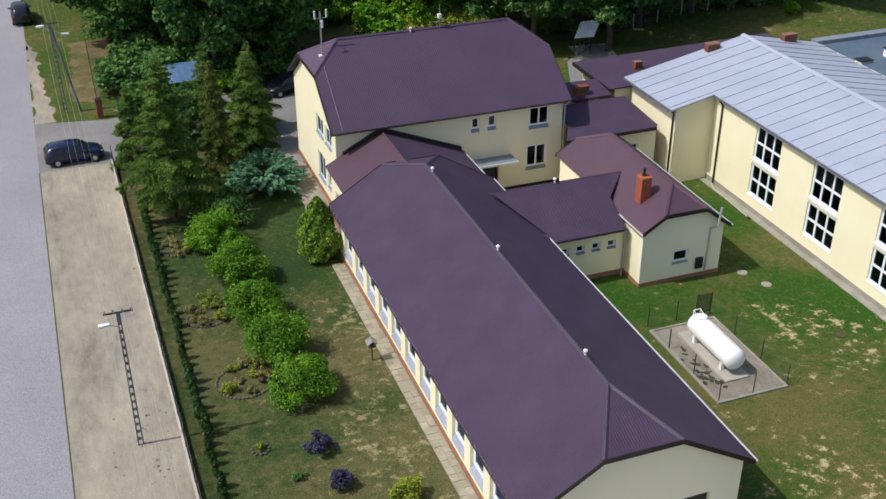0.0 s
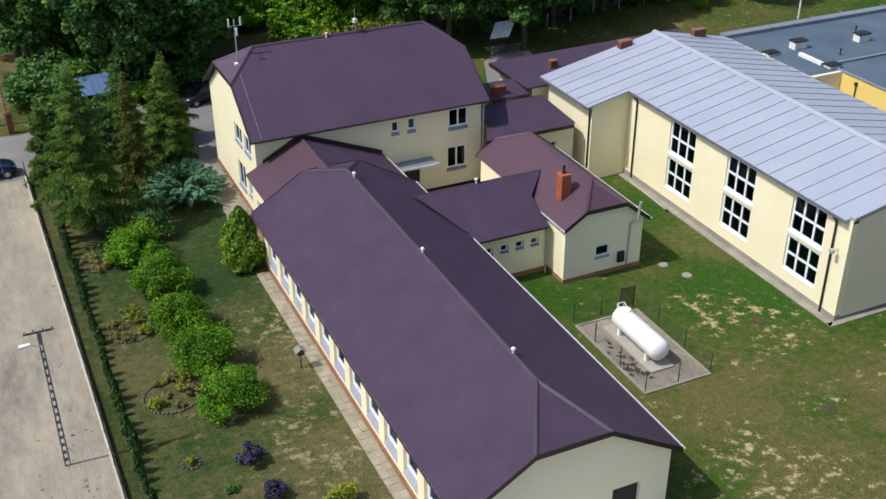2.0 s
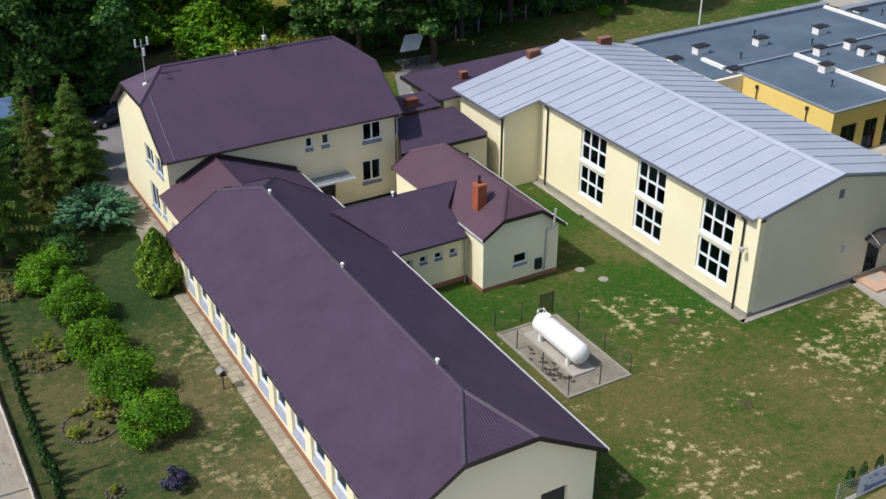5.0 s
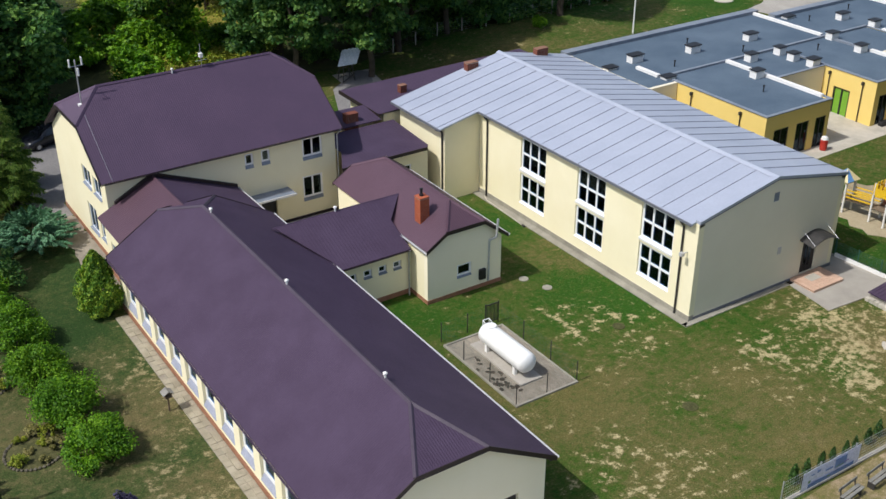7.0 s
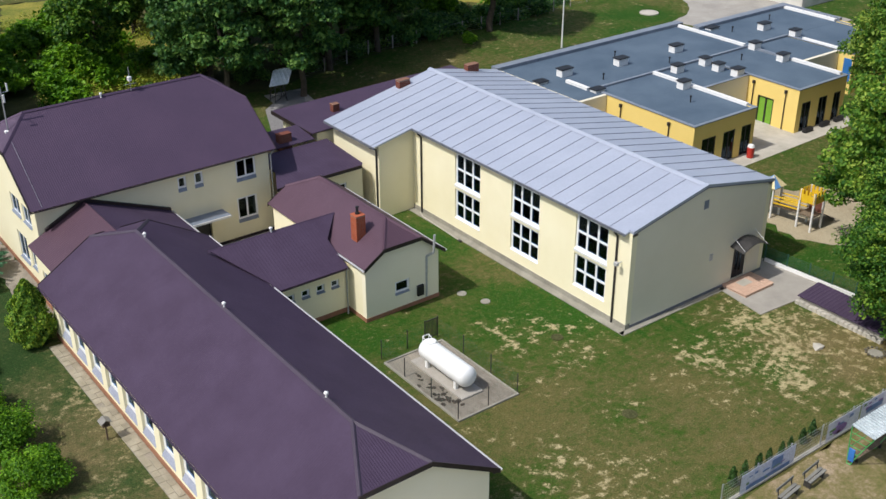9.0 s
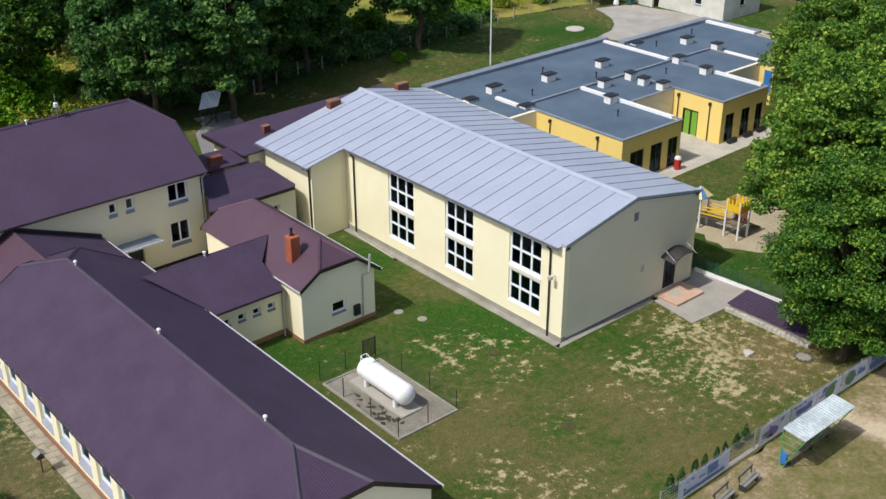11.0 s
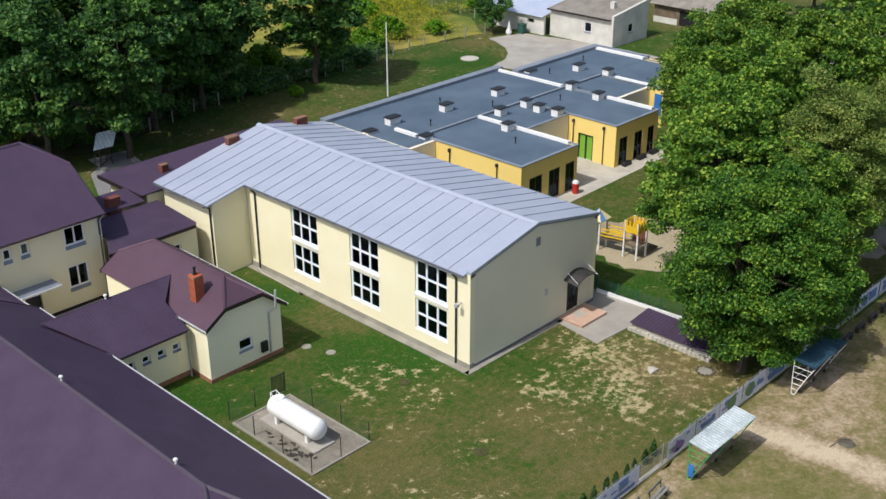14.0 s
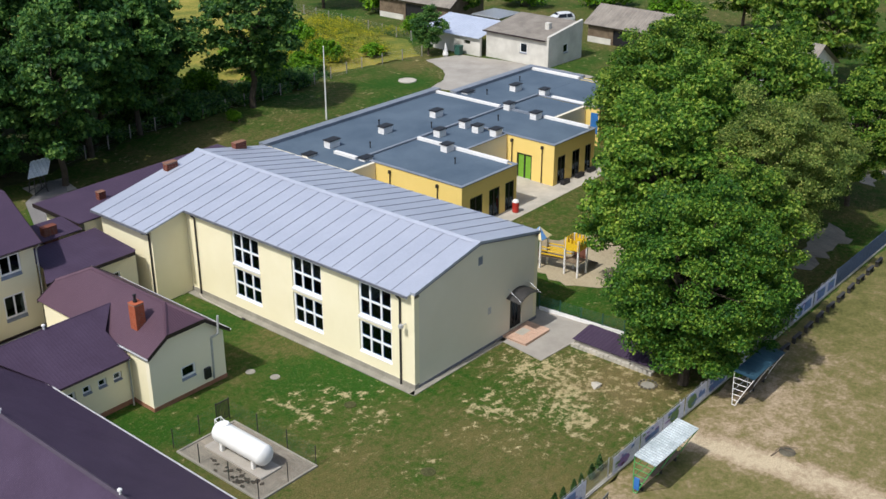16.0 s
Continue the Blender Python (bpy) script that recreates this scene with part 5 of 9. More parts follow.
    part("roof", box(BM(), 78.9, 92.2, 59.2, 65.7, zt - 0.22, zt - 0.01), M_FELT, h, "blue-grey felt roof")
    part("wall_west", holed_wall(BM(), "w", 56.5, 57.6, 67.9, g, zt, 0.3), M_CREAM_DULL, h)
    part("wall_south", holed_wall(BM(), "s", 57.6, 56.8, 59.55, g, zt, 0.3), M_CREAM_DULL, h)
    part("roof", box(BM(), 56.6, 59.55, 57.7, 59.2, zt - 0.22, zt - 0.01), M_FELT, h)
    part("wall_north", holed_wall(BM(), "n", 68.0, 56.5, 79.0, g, zt, 0.3), M_YELLOW, h)
    part("wall_north", holed_wall(BM(), "n", 66.0, 79.0, 92.3, g, zt, 0.3), M_YELLOW, h)
    part("wall_east", holed_wall(BM(), "e", 79.0, 66.0, 67.7, g, zt, 0.3), M_YELLOW, h)
    part("wall_east", holed_wall(BM(), "e", 92.3, 57.0, 65.7, g, zt, 0.3), M_YELLOW, h)
    bm = BM()
    box(bm, 56.4, 79.1, 67.3, 68.1, zt, zt + 0.28)
    box(bm, 79.1, 92.4, 65.3, 66.1, zt, zt + 0.28)
    box(bm, 92.0, 92.4, 59.2, 65.3, zt, zt + 0.28)
    part("parapet", bm, M_FELT_EDGE, h, "grey flashed parapet")
    # low upstands between roof fields
    for (x0, x1, y0, y1) in ((60, 84, 59.0, 59.25), (78.3, 78.6, 49.4, 59.0)):
        part("roof_upstand", box(BM(), x0, x1, y0, y1, zt - 0.02, zt + 0.14), M_FELT_EDGE, h)
    # white fire walls standing above the felt
    for (x0, x1, y0, y1) in ((66.2, 66.5, 49.3, 59.0), (78.28, 78.58, 49.5, 54.3), (78.25, 78.55, 59.4, 67.2), (59.0, 59.35, 59.3, 61.8), (91.5, 91.9, 59.4, 65.25), (84.0, 84.35, 52.2, 57.5)):
        part("parapet_wall", box(BM(), x0, x1, y0, y1, zt - 0.05, zt + 0.22, 0.012), M_WHITE_PAINT, h, "white rendered parapet wall")
    for x, y in ((59.55, 51.0), (59.55, 56.0)):
        downpipe(h, [(59.52, y, 3.7), (59.52, y, 0.5)], M_BLACKPIPE, 0.045)
        part("rainwater_head", box(BM(), 59.38, 59.59, y - 0.1, y + 0.1, 3.55, 3.82, 0.02), M_BLACKPIPE, h)
    for y in (50.2, 53.4):
        downpipe(h, [(72.32, y, 3.7), (72.32, y, 0.5)], M_BLACKPIPE, 0.045)
        part("rainwater_head", box(BM(), 72.18, 72.39, y - 0.1, y + 0.1, 3.55, 3.82, 0.02), M_BLACKPIPE, h)
    return h


def roof_vent_box(x, y, w=0.9, d=0.7, z=4.08, hgt=0.55):
    v = thing("vent_stack", (x, y, z), "white rendered roof vent with dark flat cap", "roof vent", "vents on the kindergarten roof")
    part("vent_body", box(BM(), x - w / 2, x + w / 2, y - d / 2, y + d / 2, z - 0.1, z + hgt, 0.015), M_WHITE_PAINT, v)
    part("vent_cap", box(BM(), x - w / 2 - 0.08, x + w / 2 + 0.08, y - d / 2 - 0.08, y + d / 2 + 0.08, z + hgt + 0.06, z + hgt + 0.14, 0.02), M_BLACK, v, "dark flat cap")
    bm = BM()
    for a in (-1, 1):
        for b in (-1, 1):
            box(bm, x + a * w * 0.4 - 0.03, x + a * w * 0.4 + 0.03, y + b * d * 0.4 - 0.03, y + b * d * 0.4 + 0.03, z + hgt, z + hgt + 0.06)
    part("cap_leg", bm, M_STEEL, v, kind="stuff")
    return v


kindergarten()
for x, y, w in ((60.2, 63.21, 1.2), (65.9, 62.41, 1.1), (72.4, 62.11, 1.1), (78.5, 58.41, 0.9), (84.05, 61.8, 1.1), (84.55, 58.7, 0.9), (68.3, 58.21, 0.9), (71.6, 58.11, 0.8), (71.3, 56.41, 0.8), (71.5, 54.55, 0.9), (77.69, 54.78, 0.9), (65.6, 55.11, 0.9)):
    roof_vent_box(x, y, w)
roof_vent_box(80.3, 64.8, 1.1, 0.7, 4.08, 0.12)
roof_vent_box(57.3, 62.9, 1.0, 0.7, 4.08, 0.12)
roof_vent_box(59.6, 58.7, 1.0, 0.7, 4.12, 0.12)
rng = random.Random(4)
for x, y in ((62, 60.5), (67, 64.2), (63.5, 52.5), (75, 57), (81, 63), (87, 63.5), (69.5, 60.2)):
    v = lathe(BM(), [(0.05, 0), (0.05, 0.45), (0.09, 0.45), (0.09, 0.55), (0.0, 0.58)], 8, (x, y, 4.08))
    tagged(part("vent_pipe", v, M_BLACK), "thin dark vent pipe on the felt roof", "vent pipe", "vent pipes on the kindergarten roof")


# ---- plants ----
L_BIG = leaf_material("broad_leaf_bright", (0.016, 0.070, 0.010), (0.070, 0.188, 0.020), (0.250, 0.385, 0.046), through=0.4)
L_MAPLE = leaf_material("broad_leaf_sunny", (0.028, 0.096, 0.013), (0.122, 0.256, 0.028), (0.370, 0.480, 0.072), through=0.45)
L_LIME = leaf_material("broad_leaf_olive", (0.058, 0.114, 0.024), (0.172, 0.256, 0.050), (0.400, 0.430, 0.115), through=0.45)
L_WOOD = leaf_material("woodland_leaf", (0.022, 0.080, 0.024), (0.076, 0.196, 0.042), (0.215, 0.365, 0.074), through=0.44)
L_SHRUB = leaf_material("shrub_leaf", (0.040, 0.130, 0.006), (0.108, 0.268, 0.009), (0.225, 0.425, 0.018), through=0.42)
L_SPRUCE = leaf_material("spruce_needles", (0.042, 0.108, 0.022), (0.118, 0.225, 0.036), (0.260, 0.360, 0.066), through=0.45)
L_SPRUCE_TAN = leaf_material("tan_cone_spruce_needles", (0.044, 0.098, 0.018), (0.130, 0.182, 0.032), (0.300, 0.285, 0.064), through=0.42)
L_JUNIPER = leaf_material("juniper_needles", (0.057, 0.169, 0.073), (0.128, 0.310, 0.165), (0.270, 0.500, 0.285), through=0.3)
L_THUJA = leaf_material("thuja_scales", (0.016, 0.050, 0.012), (0.034, 0.088, 0.018), (0.065, 0.135, 0.026), through=0.14)
L_THUJA_GOLD = leaf_material("bright_thuja_scales", (0.040, 0.112, 0.013), (0.130, 0.255, 0.022), (0.370, 0.470, 0.048), through=0.32)
L_PURPLE = leaf_material("purple_leaf", (0.022, 0.019, 0.043), (0.043, 0.036, 0.079), (0.072, 0.062, 0.125), through=0.15)
L_YELLOW = leaf_material("yellow_green_leaf", (0.10, 0.16, 0.010), (0.20, 0.245, 0.018), (0.32, 0.33, 0.036), through=0.15)
L_FLOWER = leaf_material("meadow_flower_heads", (0.060, 0.140, 0.018), (0.260, 0.300, 0.014), (0.640, 0.540, 0.012), through=0.2)
L_STRAW = leaf_material("dry_stalks", (0.12, 0.12, 0.030), (0.22, 0.20, 0.055), (0.30, 0.26, 0.10), through=0.15)


def card_mesh(name, centres, normals, ups, lengths, widths, mat, fold=0.25):
    """Many leaves at once: each a small folded diamond of two triangles a half."""
    n = len(centres)
    normals = normals / np.linalg.norm(normals, axis=1, keepdims=True)
    side = np.cross(normals, ups)
    side /= np.linalg.norm(side, axis=1, keepdims=True) + 1e-9
    along = np.cross(side, normals)
    L, Wd = lengths[:, None], widths[:, None]
    v = np.empty((n, 4, 3))
    v[:, 0] = centres - along * L * 0.5
    v[:, 1] = centres + side * Wd * 0.5 + normals * Wd * fold
    v[:, 2] = centres + along * L * 0.5
    v[:, 3] = centres - side * Wd * 0.5 + normals * Wd * fold
    me = bpy.data.meshes.new(name)
    me.vertices.add(4 * n)
    me.vertices.foreach_set("co", v.ravel())
    me.loops.add(6 * n)
    idx = (np.arange(n)[:, None] * 4 + np.array([0, 1, 2, 0, 2, 3])[None]).ravel()
    me.loops.foreach_set("vertex_index", idx)
    me.polygons.add(2 * n)
    me.polygons.foreach_set("loop_start", np.arange(0, 6 * n, 3))
    me.polygons.foreach_set("loop_total", np.full(2 * n, 3))
    me.update(calc_edges=True)
    me.materials.append(mat)
    return me


def hang(name, me, parent):
    ob = new(name, me)
    ob.parent = parent
    return ob


def wander(bm, p, q, r0, r1, rng, bend=0.12, steps=4, n=7):
    """A limb: a bent, tapering tube from p to q. Returns its points."""
    p, q = Vector(p), Vector(q)
    L = (q - p).length
    pts = [p]
    for i in range(1, steps):
        f = i / steps
        pts.append(p.lerp(q, f) + Vector((rng.uniform(-1, 1), rng.uniform(-1, 1), rng.uniform(-0.4, 0.6))) * L * bend * math.sin(math.pi * f))
    pts.append(q)
    rings = []
    for i, c in enumerate(pts):
        d = (pts[min(i + 1, len(pts) - 1)] - pts[max(i - 1, 0)]).normalized()
        u = d.orthogonal().normalized()
        w = d.cross(u)
        r = r0 + (r1 - r0) * i / (len(pts) - 1)
        rings.append([bm.verts.new(c + (u * math.cos(2 * math.pi * k / n) + w * math.sin(2 * math.pi * k / n)) * r) for k in range(n)])
    for a, b in zip(rings, rings[1:]):
        for k in range(n):
            bm.faces.new((a[k], a[(k + 1) % n], b[(k + 1) % n], b[k]))
    return pts


def broad_tree(name, loc, height, radius, base, leaves, size, mat, seed, label, category="tree", group="", clumps=90, trunk_r=None, squash=1.0, lean=(0, 0), puff=(0.16, 0.27), floor=0.6):
    """Deciduous tree: trunk, limbs to every third clump, and a crown of clumps with gaps between."""
    rng, nr = random.Random(seed), np.random.RandomState(seed)
    t = thing(name, loc, label, category, group)
    o = Vector(loc)
    cz, hz = (base + height) / 2, (height - base) / 2
    cs = []
    while len(cs) < clumps:
        v = Vector((rng.gauss(0, 1), rng.gauss(0, 1), rng.gauss(0, 1))).normalized()
        r = rng.uniform(0.45, 1.0) ** 0.6
        lump = 0.82 + 0.30 * noise.noise(v * 1.7 + Vector((seed * 3.1, 0, 0)))
        egg = 1.0 - 0.30 * max(0.0, v.z) - 0.10 * max(0.0, -v.z)
        c = Vector((lean[0] + v.x * radius * r * lump * egg, lean[1] + v.y * radius * r * lump * egg, cz + v.z * hz * r * lump))
        c.z = max(c.z, floor)
        if all((c - k).length > radius * 0.14 for k in cs):
            cs.append(c)
        elif rng.random() < 0.02:
            cs.append(c)
    bm = BM()
    tr = trunk_r or height * 0.018
    top = Vector((lean[0] * 0.8 + rng.uniform(-0.4, 0.4), lean[1] * 0.8 + rng.uniform(-0.4, 0.4), base + (height - base) * 0.6))
    spine = wander(bm, (0, 0, -0.15), top, tr, tr * 0.3, rng, 0.03, 7, 9)
    for c in cs[::3]:
        s = spine[min(len(spine) - 1, max(2, int(len(spine) * (0.3 + 0.6 * (c.z - base) / (height - base)))))]
        if (c - s).length > 0.4:
            wander(bm, s, c, tr * 0.32, tr * 0.05, rng, 0.10, 3, 5)
    bmesh.ops.translate(bm, verts=bm.verts, vec=o)
    part("trunk", bm, M_BARK, t)
    per = leaves // clumps
    C, N = [], []
    for c in cs:
        rr = radius * rng.uniform(*puff)
        k = int(per * rng.uniform(0.6, 1.4))
        d = nr.normal(size=(k, 3))
        d /= np.linalg.norm(d, axis=1, keepdims=True)
        d[:, 2] = np.where(d[:, 2] < -0.3, d[:, 2] * 0.5, d[:, 2])
        p = np.array(c) + d * (rr * nr.uniform(0.35, 1.05, (k, 1))) * np.array([1, 1, 0.75 * squash])
        C.append(p)
        N.append(d * 0.7 + np.array([0, 0, 0.55]) + nr.normal(size=(k, 3)) * 0.75)
    C, N = np.concatenate(C), np.concatenate(N)
    n = len(C)
    up = nr.normal(size=(n, 3)) + np.array([0, 0, -0.4])
    Ls = size * nr.uniform(0.65, 1.35, n)
    hang("crown", card_mesh("crown", C, N, up, Ls, Ls * nr.uniform(0.55, 0.8, n), mat), t)
    return t


def spruce(name, loc, height, radius, mat, seed, label, group="conifers in the garden", cards=9000, low=0.07, tier=0.5):
    """Conifer: tiers of drooping branches, each a flat feathered spray with gaps between the tiers."""
    rng, nr = random.Random(seed), np.random.RandomState(seed)
    t = thing(name, loc, label, "conifer", group)
    o = Vector(loc)
    bm = BM()
    wander(bm, (0, 0, -0.15), (rng.uniform(-0.1, 0.1), rng.uniform(-0.1, 0.1), height), height * 0.014, 0.012, rng, 0.006, 8, 8)
    C, N, U, Ls, Ws = [], [], [], [], []
    z = height * low
    branches = []
    while z < height * 0.985:
        f = z / height
        L = radius * (1 - f) ** 0.95 * rng.uniform(0.82, 1.12) + 0.10
        k = rng.randint(6, 8)
        a0 = rng.uniform(0, 6.28)
        for i in range(k):
            branches.append((z + rng.uniform(-0.32, 0.32), a0 + 6.283 * (i + rng.uniform(-0.3, 0.3)) / k, L * rng.uniform(0.5, 1.22)))
        z += tier * (0.55 + 0.45 * (1 - f)) * rng.uniform(0.85, 1.15)
    total = sum(b[2] ** 1.5 for b in branches)
    for bz, a, L in branches:
        d = Vector((math.cos(a), math.sin(a), 0))
        droop = 0.16 + 0.30 * (1 - bz / height)
        tip = Vector((0, 0, bz)) + d * L + Vector((0, 0, -L * droop + 0.22 * L))
        if L > 0.7:
            wander(bm, (0, 0, bz), tip, 0.022 + L * 0.005, 0.006, rng, 0.04, 2, 4)
        k = max(8, int(cards * L ** 1.5 / total))
        s = nr.uniform(0.10, 1.0, k) ** 0.7
        twig = np.round(s * 9) / 9
        reach = 0.30 * L * (1.15 - twig) + 0.10
        lat = nr.uniform(-1, 1, k) * reach
        side = np.array([-d.y, d.x, 0.0])
        dn = np.array(d)
        run = twig * L + np.abs(lat) * 0.55 + nr.normal(0, 0.03, k)
        p = dn[None] * run[:, None] + side[None] * lat[:, None]
        hangs = np.abs(nr.normal(0, 0.10, k)) * (0.4 + 0.9 * (1 - bz / height))
        p[:, 2] = bz - droop * L * (np.maximum(run, 0) / L) ** 1.6 + 0.22 * run - hangs - 0.18 * np.abs(lat)
        C.append(p)
        N.append(np.tile([0, 0, 1.0], (k, 1)) + dn * 0.25 + nr.normal(size=(k, 3)) * 0.8)
        U.append(dn[None] * 0.75 + side[None] * (np.sign(lat) * 0.85)[:, None] + nr.normal(size=(k, 3)) * 0.22 + np.array([0, 0, -0.3]))
        Ls.append(nr.uniform(0.15, 0.36, k))
        Ws.append(nr.uniform(0.035, 0.068, k))
    bmesh.ops.translate(bm, verts=bm.verts, vec=o)
    part("trunk", bm, M_BARK, t)
    hang("crown", card_mesh("crown", np.concatenate(C), np.concatenate(N), np.concatenate(U), np.concatenate(Ls), np.concatenate(Ws), mat), t)
    return t


def juniper(name, loc, w, d, h, mat, seed, label, fans=110, per=150):
    """Spreading juniper: arching plumes that fan out in layers from the middle."""
    rng, nr = random.Random(seed), np.random.RandomState(seed)
    t = thing(name, loc, label, "juniper")
    o = Vector(loc)
    bm = BM()
    C, N, U, Ls = [], [], [], []
    for i in range(fans):
        a, r = rng.uniform(0, 6.283), rng.uniform(0.25, 1.0) ** 0.6
        tip = Vector((math.cos(a) * w / 2 * r, math.sin(a) * d / 2 * r, h * (1.0 - 0.72 * r * r) * rng.uniform(0.75, 1.1)))
        root = Vector((tip.x * 0.25, tip.y * 0.25, tip.z * 0.35))
        if i % 3 == 0:
            wander(bm, (tip.x * 0.05, tip.y * 0.05, -0.05), tip * 0.92, 0.035, 0.008, rng, 0.05, 3, 5)
        ax = Vector((tip.x, tip.y, 0))
        ax = (ax.normalized() if ax.length > 0.05 else Vector((1, 0, 0)))
        sd = np.array([-ax.y, ax.x, 0.0])
        s = nr.uniform(0.25, 1.0, per) ** 0.8
        lat = nr.uniform(-1, 1, per) * 0.36 * (1.08 - s)
        base = np.array(root)[None] + (np.array(tip) - np.array(root))[None] * s[:, None]
        base[:, 2] += 0.28 * np.sin(s * 2.6) - 0.25 * np.abs(lat)
        p = base + sd[None] * lat[:, None] + nr.normal(0, 0.02, (per, 3))
        p[:, 2] = np.maximum(p[:, 2], 0.05)
        C.append(p)
        N.append(np.tile([0, 0, 1.0], (per, 1)) + np.array(ax)[None] * 0.3 + nr.normal(size=(per, 3)) * 0.4)
        U.append(np.array(ax)[None] * 1.0 + sd[None] * np.sign(lat)[:, None] * 0.5 + nr.normal(size=(per, 3)) * 0.2)
        Ls.append(nr.uniform(0.14, 0.30, per))
    bmesh.ops.translate(bm, verts=bm.verts, vec=o)
    part("stems", bm, M_BARK, t)
    L = np.concatenate(Ls)
    hang("foliage", card_mesh("foliage", np.concatenate(C), np.concatenate(N), np.concatenate(U), L, L * 0.3, mat), t)
    return t


def bush(name, loc, w, d, h, leaves, size, mat, seed, label, category="shrub", group="", clumps=26, stretch=0.7, thin=0.6):
    """A many-stemmed shrub: stems from the base and lumpy foliage."""
    rng, nr = random.Random(seed), np.random.RandomState(seed)
    t = thing(name, loc, label, category, group)
    o = Vector(loc)
    bm = BM()
    C, N = [], []
    for i in range(clumps):
        a, r = rng.uniform(0, 2 * math.pi), math.sqrt(rng.random())
        z = h * (0.28 + 0.62 * rng.random() * (1 - 0.55 * r * r))
        c = Vector((math.cos(a) * r * w * 0.42, math.sin(a) * r * d * 0.42, z))
        if i % 2 == 0:
            wander(bm, (c.x * 0.15, c.y * 0.15, -0.05), c, 0.03, 0.008, rng, 0.08, 3, 5)
        k = int(leaves / clumps * rng.uniform(0.7, 1.3))
        q = nr.normal(size=(k, 3))
        q /= np.linalg.norm(q, axis=1, keepdims=True)
        rr = min(w, d, h * 1.4) * rng.uniform(0.10, 0.25)
        p = np.array(c) + q * rr * nr.uniform(0.4, 1.1, (k, 1)) * np.array([1, 1, 0.8])
        p[:, 2] = np.maximum(p[:, 2], 0.04)
        C.append(p)
        N.append(q * 0.6 + np.array([0, 0, 0.6]) + nr.normal(size=(k, 3)) * 0.45)
    bmesh.ops.translate(bm, verts=bm.verts, vec=o)
    part("stems", bm, M_BARK, t)
    C, N = np.concatenate(C), np.concatenate(N)
    n = len(C)
    Ls = size * nr.uniform(0.65, 1.4, n)
    hang("foliage", card_mesh("foliage", C, N, nr.normal(size=(n, 3)), Ls, Ls * nr.uniform(0.45, 0.75, n) * thin / 0.6, mat), t)
    return t


def column_bush(name, loc, r, h, cards, mat, seed, label, category, group="", size=0.2, shape=0.55):
    """Upright thuja: flat sprays standing out all round a tapering column."""
    rng, nr = random.Random(seed), np.random.RandomState(seed)
    t = thing(name, loc, label, category, group)
    o = Vector(loc)
    part("trunk", tube(BM(), o + Vector((0, 0, -0.05)), o + Vector((0, 0, h * 0.7)), r * 0.09, r * 0.03, 6), M_BARK, t)
    f = nr.uniform(0.02, 1.0, cards)
    a = nr.uniform(0, 2 * math.pi, cards)
    prof = np.sin(np.clip(f, 0, 1) ** shape * math.pi * 0.97 + 0.06) ** 0.75
    lump = 1 + 0.16 * np.sin(a * 3 + f * 9 + seed) + 0.12 * np.sin(a * 7 - f * 17)
    rad = r * prof * lump * nr.uniform(0.55, 1.03, cards)
    C = np.stack([np.cos(a) * rad, np.sin(a) * rad, f * h], 1)
    out = np.stack([np.cos(a), np.sin(a), 0.35 + 0 * a], 1)
    N = out + nr.normal(size=(cards, 3)) * 0.55
    U = np.stack([np.cos(a) * 0.5, np.sin(a) * 0.5, 1 + 0 * a], 1) + nr.normal(size=(cards, 3)) * 0.3
    Ls = size * nr.uniform(0.6, 1.4, cards)
    hang("foliage", card_mesh("foliage", C, N, U, Ls, Ls * 0.5, mat), t)
    return t


# conifers and shrubs of the garden
spruce("spruce", (5.75, 63.2, 0), 11.2, 3.9, L_SPRUCE, 11, "tall feathery green spruce in the school garden", cards=60000, low=0.15, tier=0.62)
spruce("spruce", (9.5, 68.4, 0), 8.3, 1.6, L_SPRUCE_TAN, 12, "spruce with a tan cone-laden top", cards=22000)
spruce("spruce", (12.4, 72.4, 0), 7.4, 2.4, L_SPRUCE, 13, "dense green spruce near the driveway", cards=30000)
spruce("spruce", (6.3, 69.6, 0), 7.6, 2.3, L_SPRUCE, 15, "green spruce behind the tall one", cards=20000)
broad_tree("garden_tree", (5.2, 77.4, 0), 3.6, 1.6, 0.4, 6500, 0.20, L_WOOD, 21, "low dark-leaved tree at the driveway corner", clumps=45)
spruce("spruce", (4.4, 73.0, 0), 5.8, 1.9, L_SPRUCE, 22, "dense young spruce inside the fence", cards=22000, low=0.03)
spruce("spruce", (13.2, 75.6, 0), 6.8, 2.2, L_SPRUCE, 16, "dense spruce at the edge of the yard", cards=18000)
spruce("spruce", (10.0, 74.9, 0), 7.6, 2.4, L_SPRUCE, 17, "dark spruce among the garden trees", cards=18000)
broad_tree("garden_tree", (9.6, 77.2, 0), 4.6, 1.9, 0.2, 6500, 0.20, L_WOOD, 24, "dark-leaved tree beside the driveway", clumps=42)
broad_tree("garden_tree", (7.2, 78.6, 0), 3.8, 1.7, 0.2, 6000, 0.20, L_WOOD, 25, "low dark-leaved tree beside the driveway", clumps=40)
broad_tree("garden_tree", (7.9, 74.8, 0), 4.8, 1.9, 0.3, 6500, 0.20, L_WOOD, 23, "dark-leaved tree among the spruces", clumps=42)
juniper("juniper", (12.1, 66.1, 0), 5.8, 6.6, 2.2, L_JUNIPER, 31, "wide spreading blue-green juniper by the house", fans=170)
G = "shrub row in the garden"
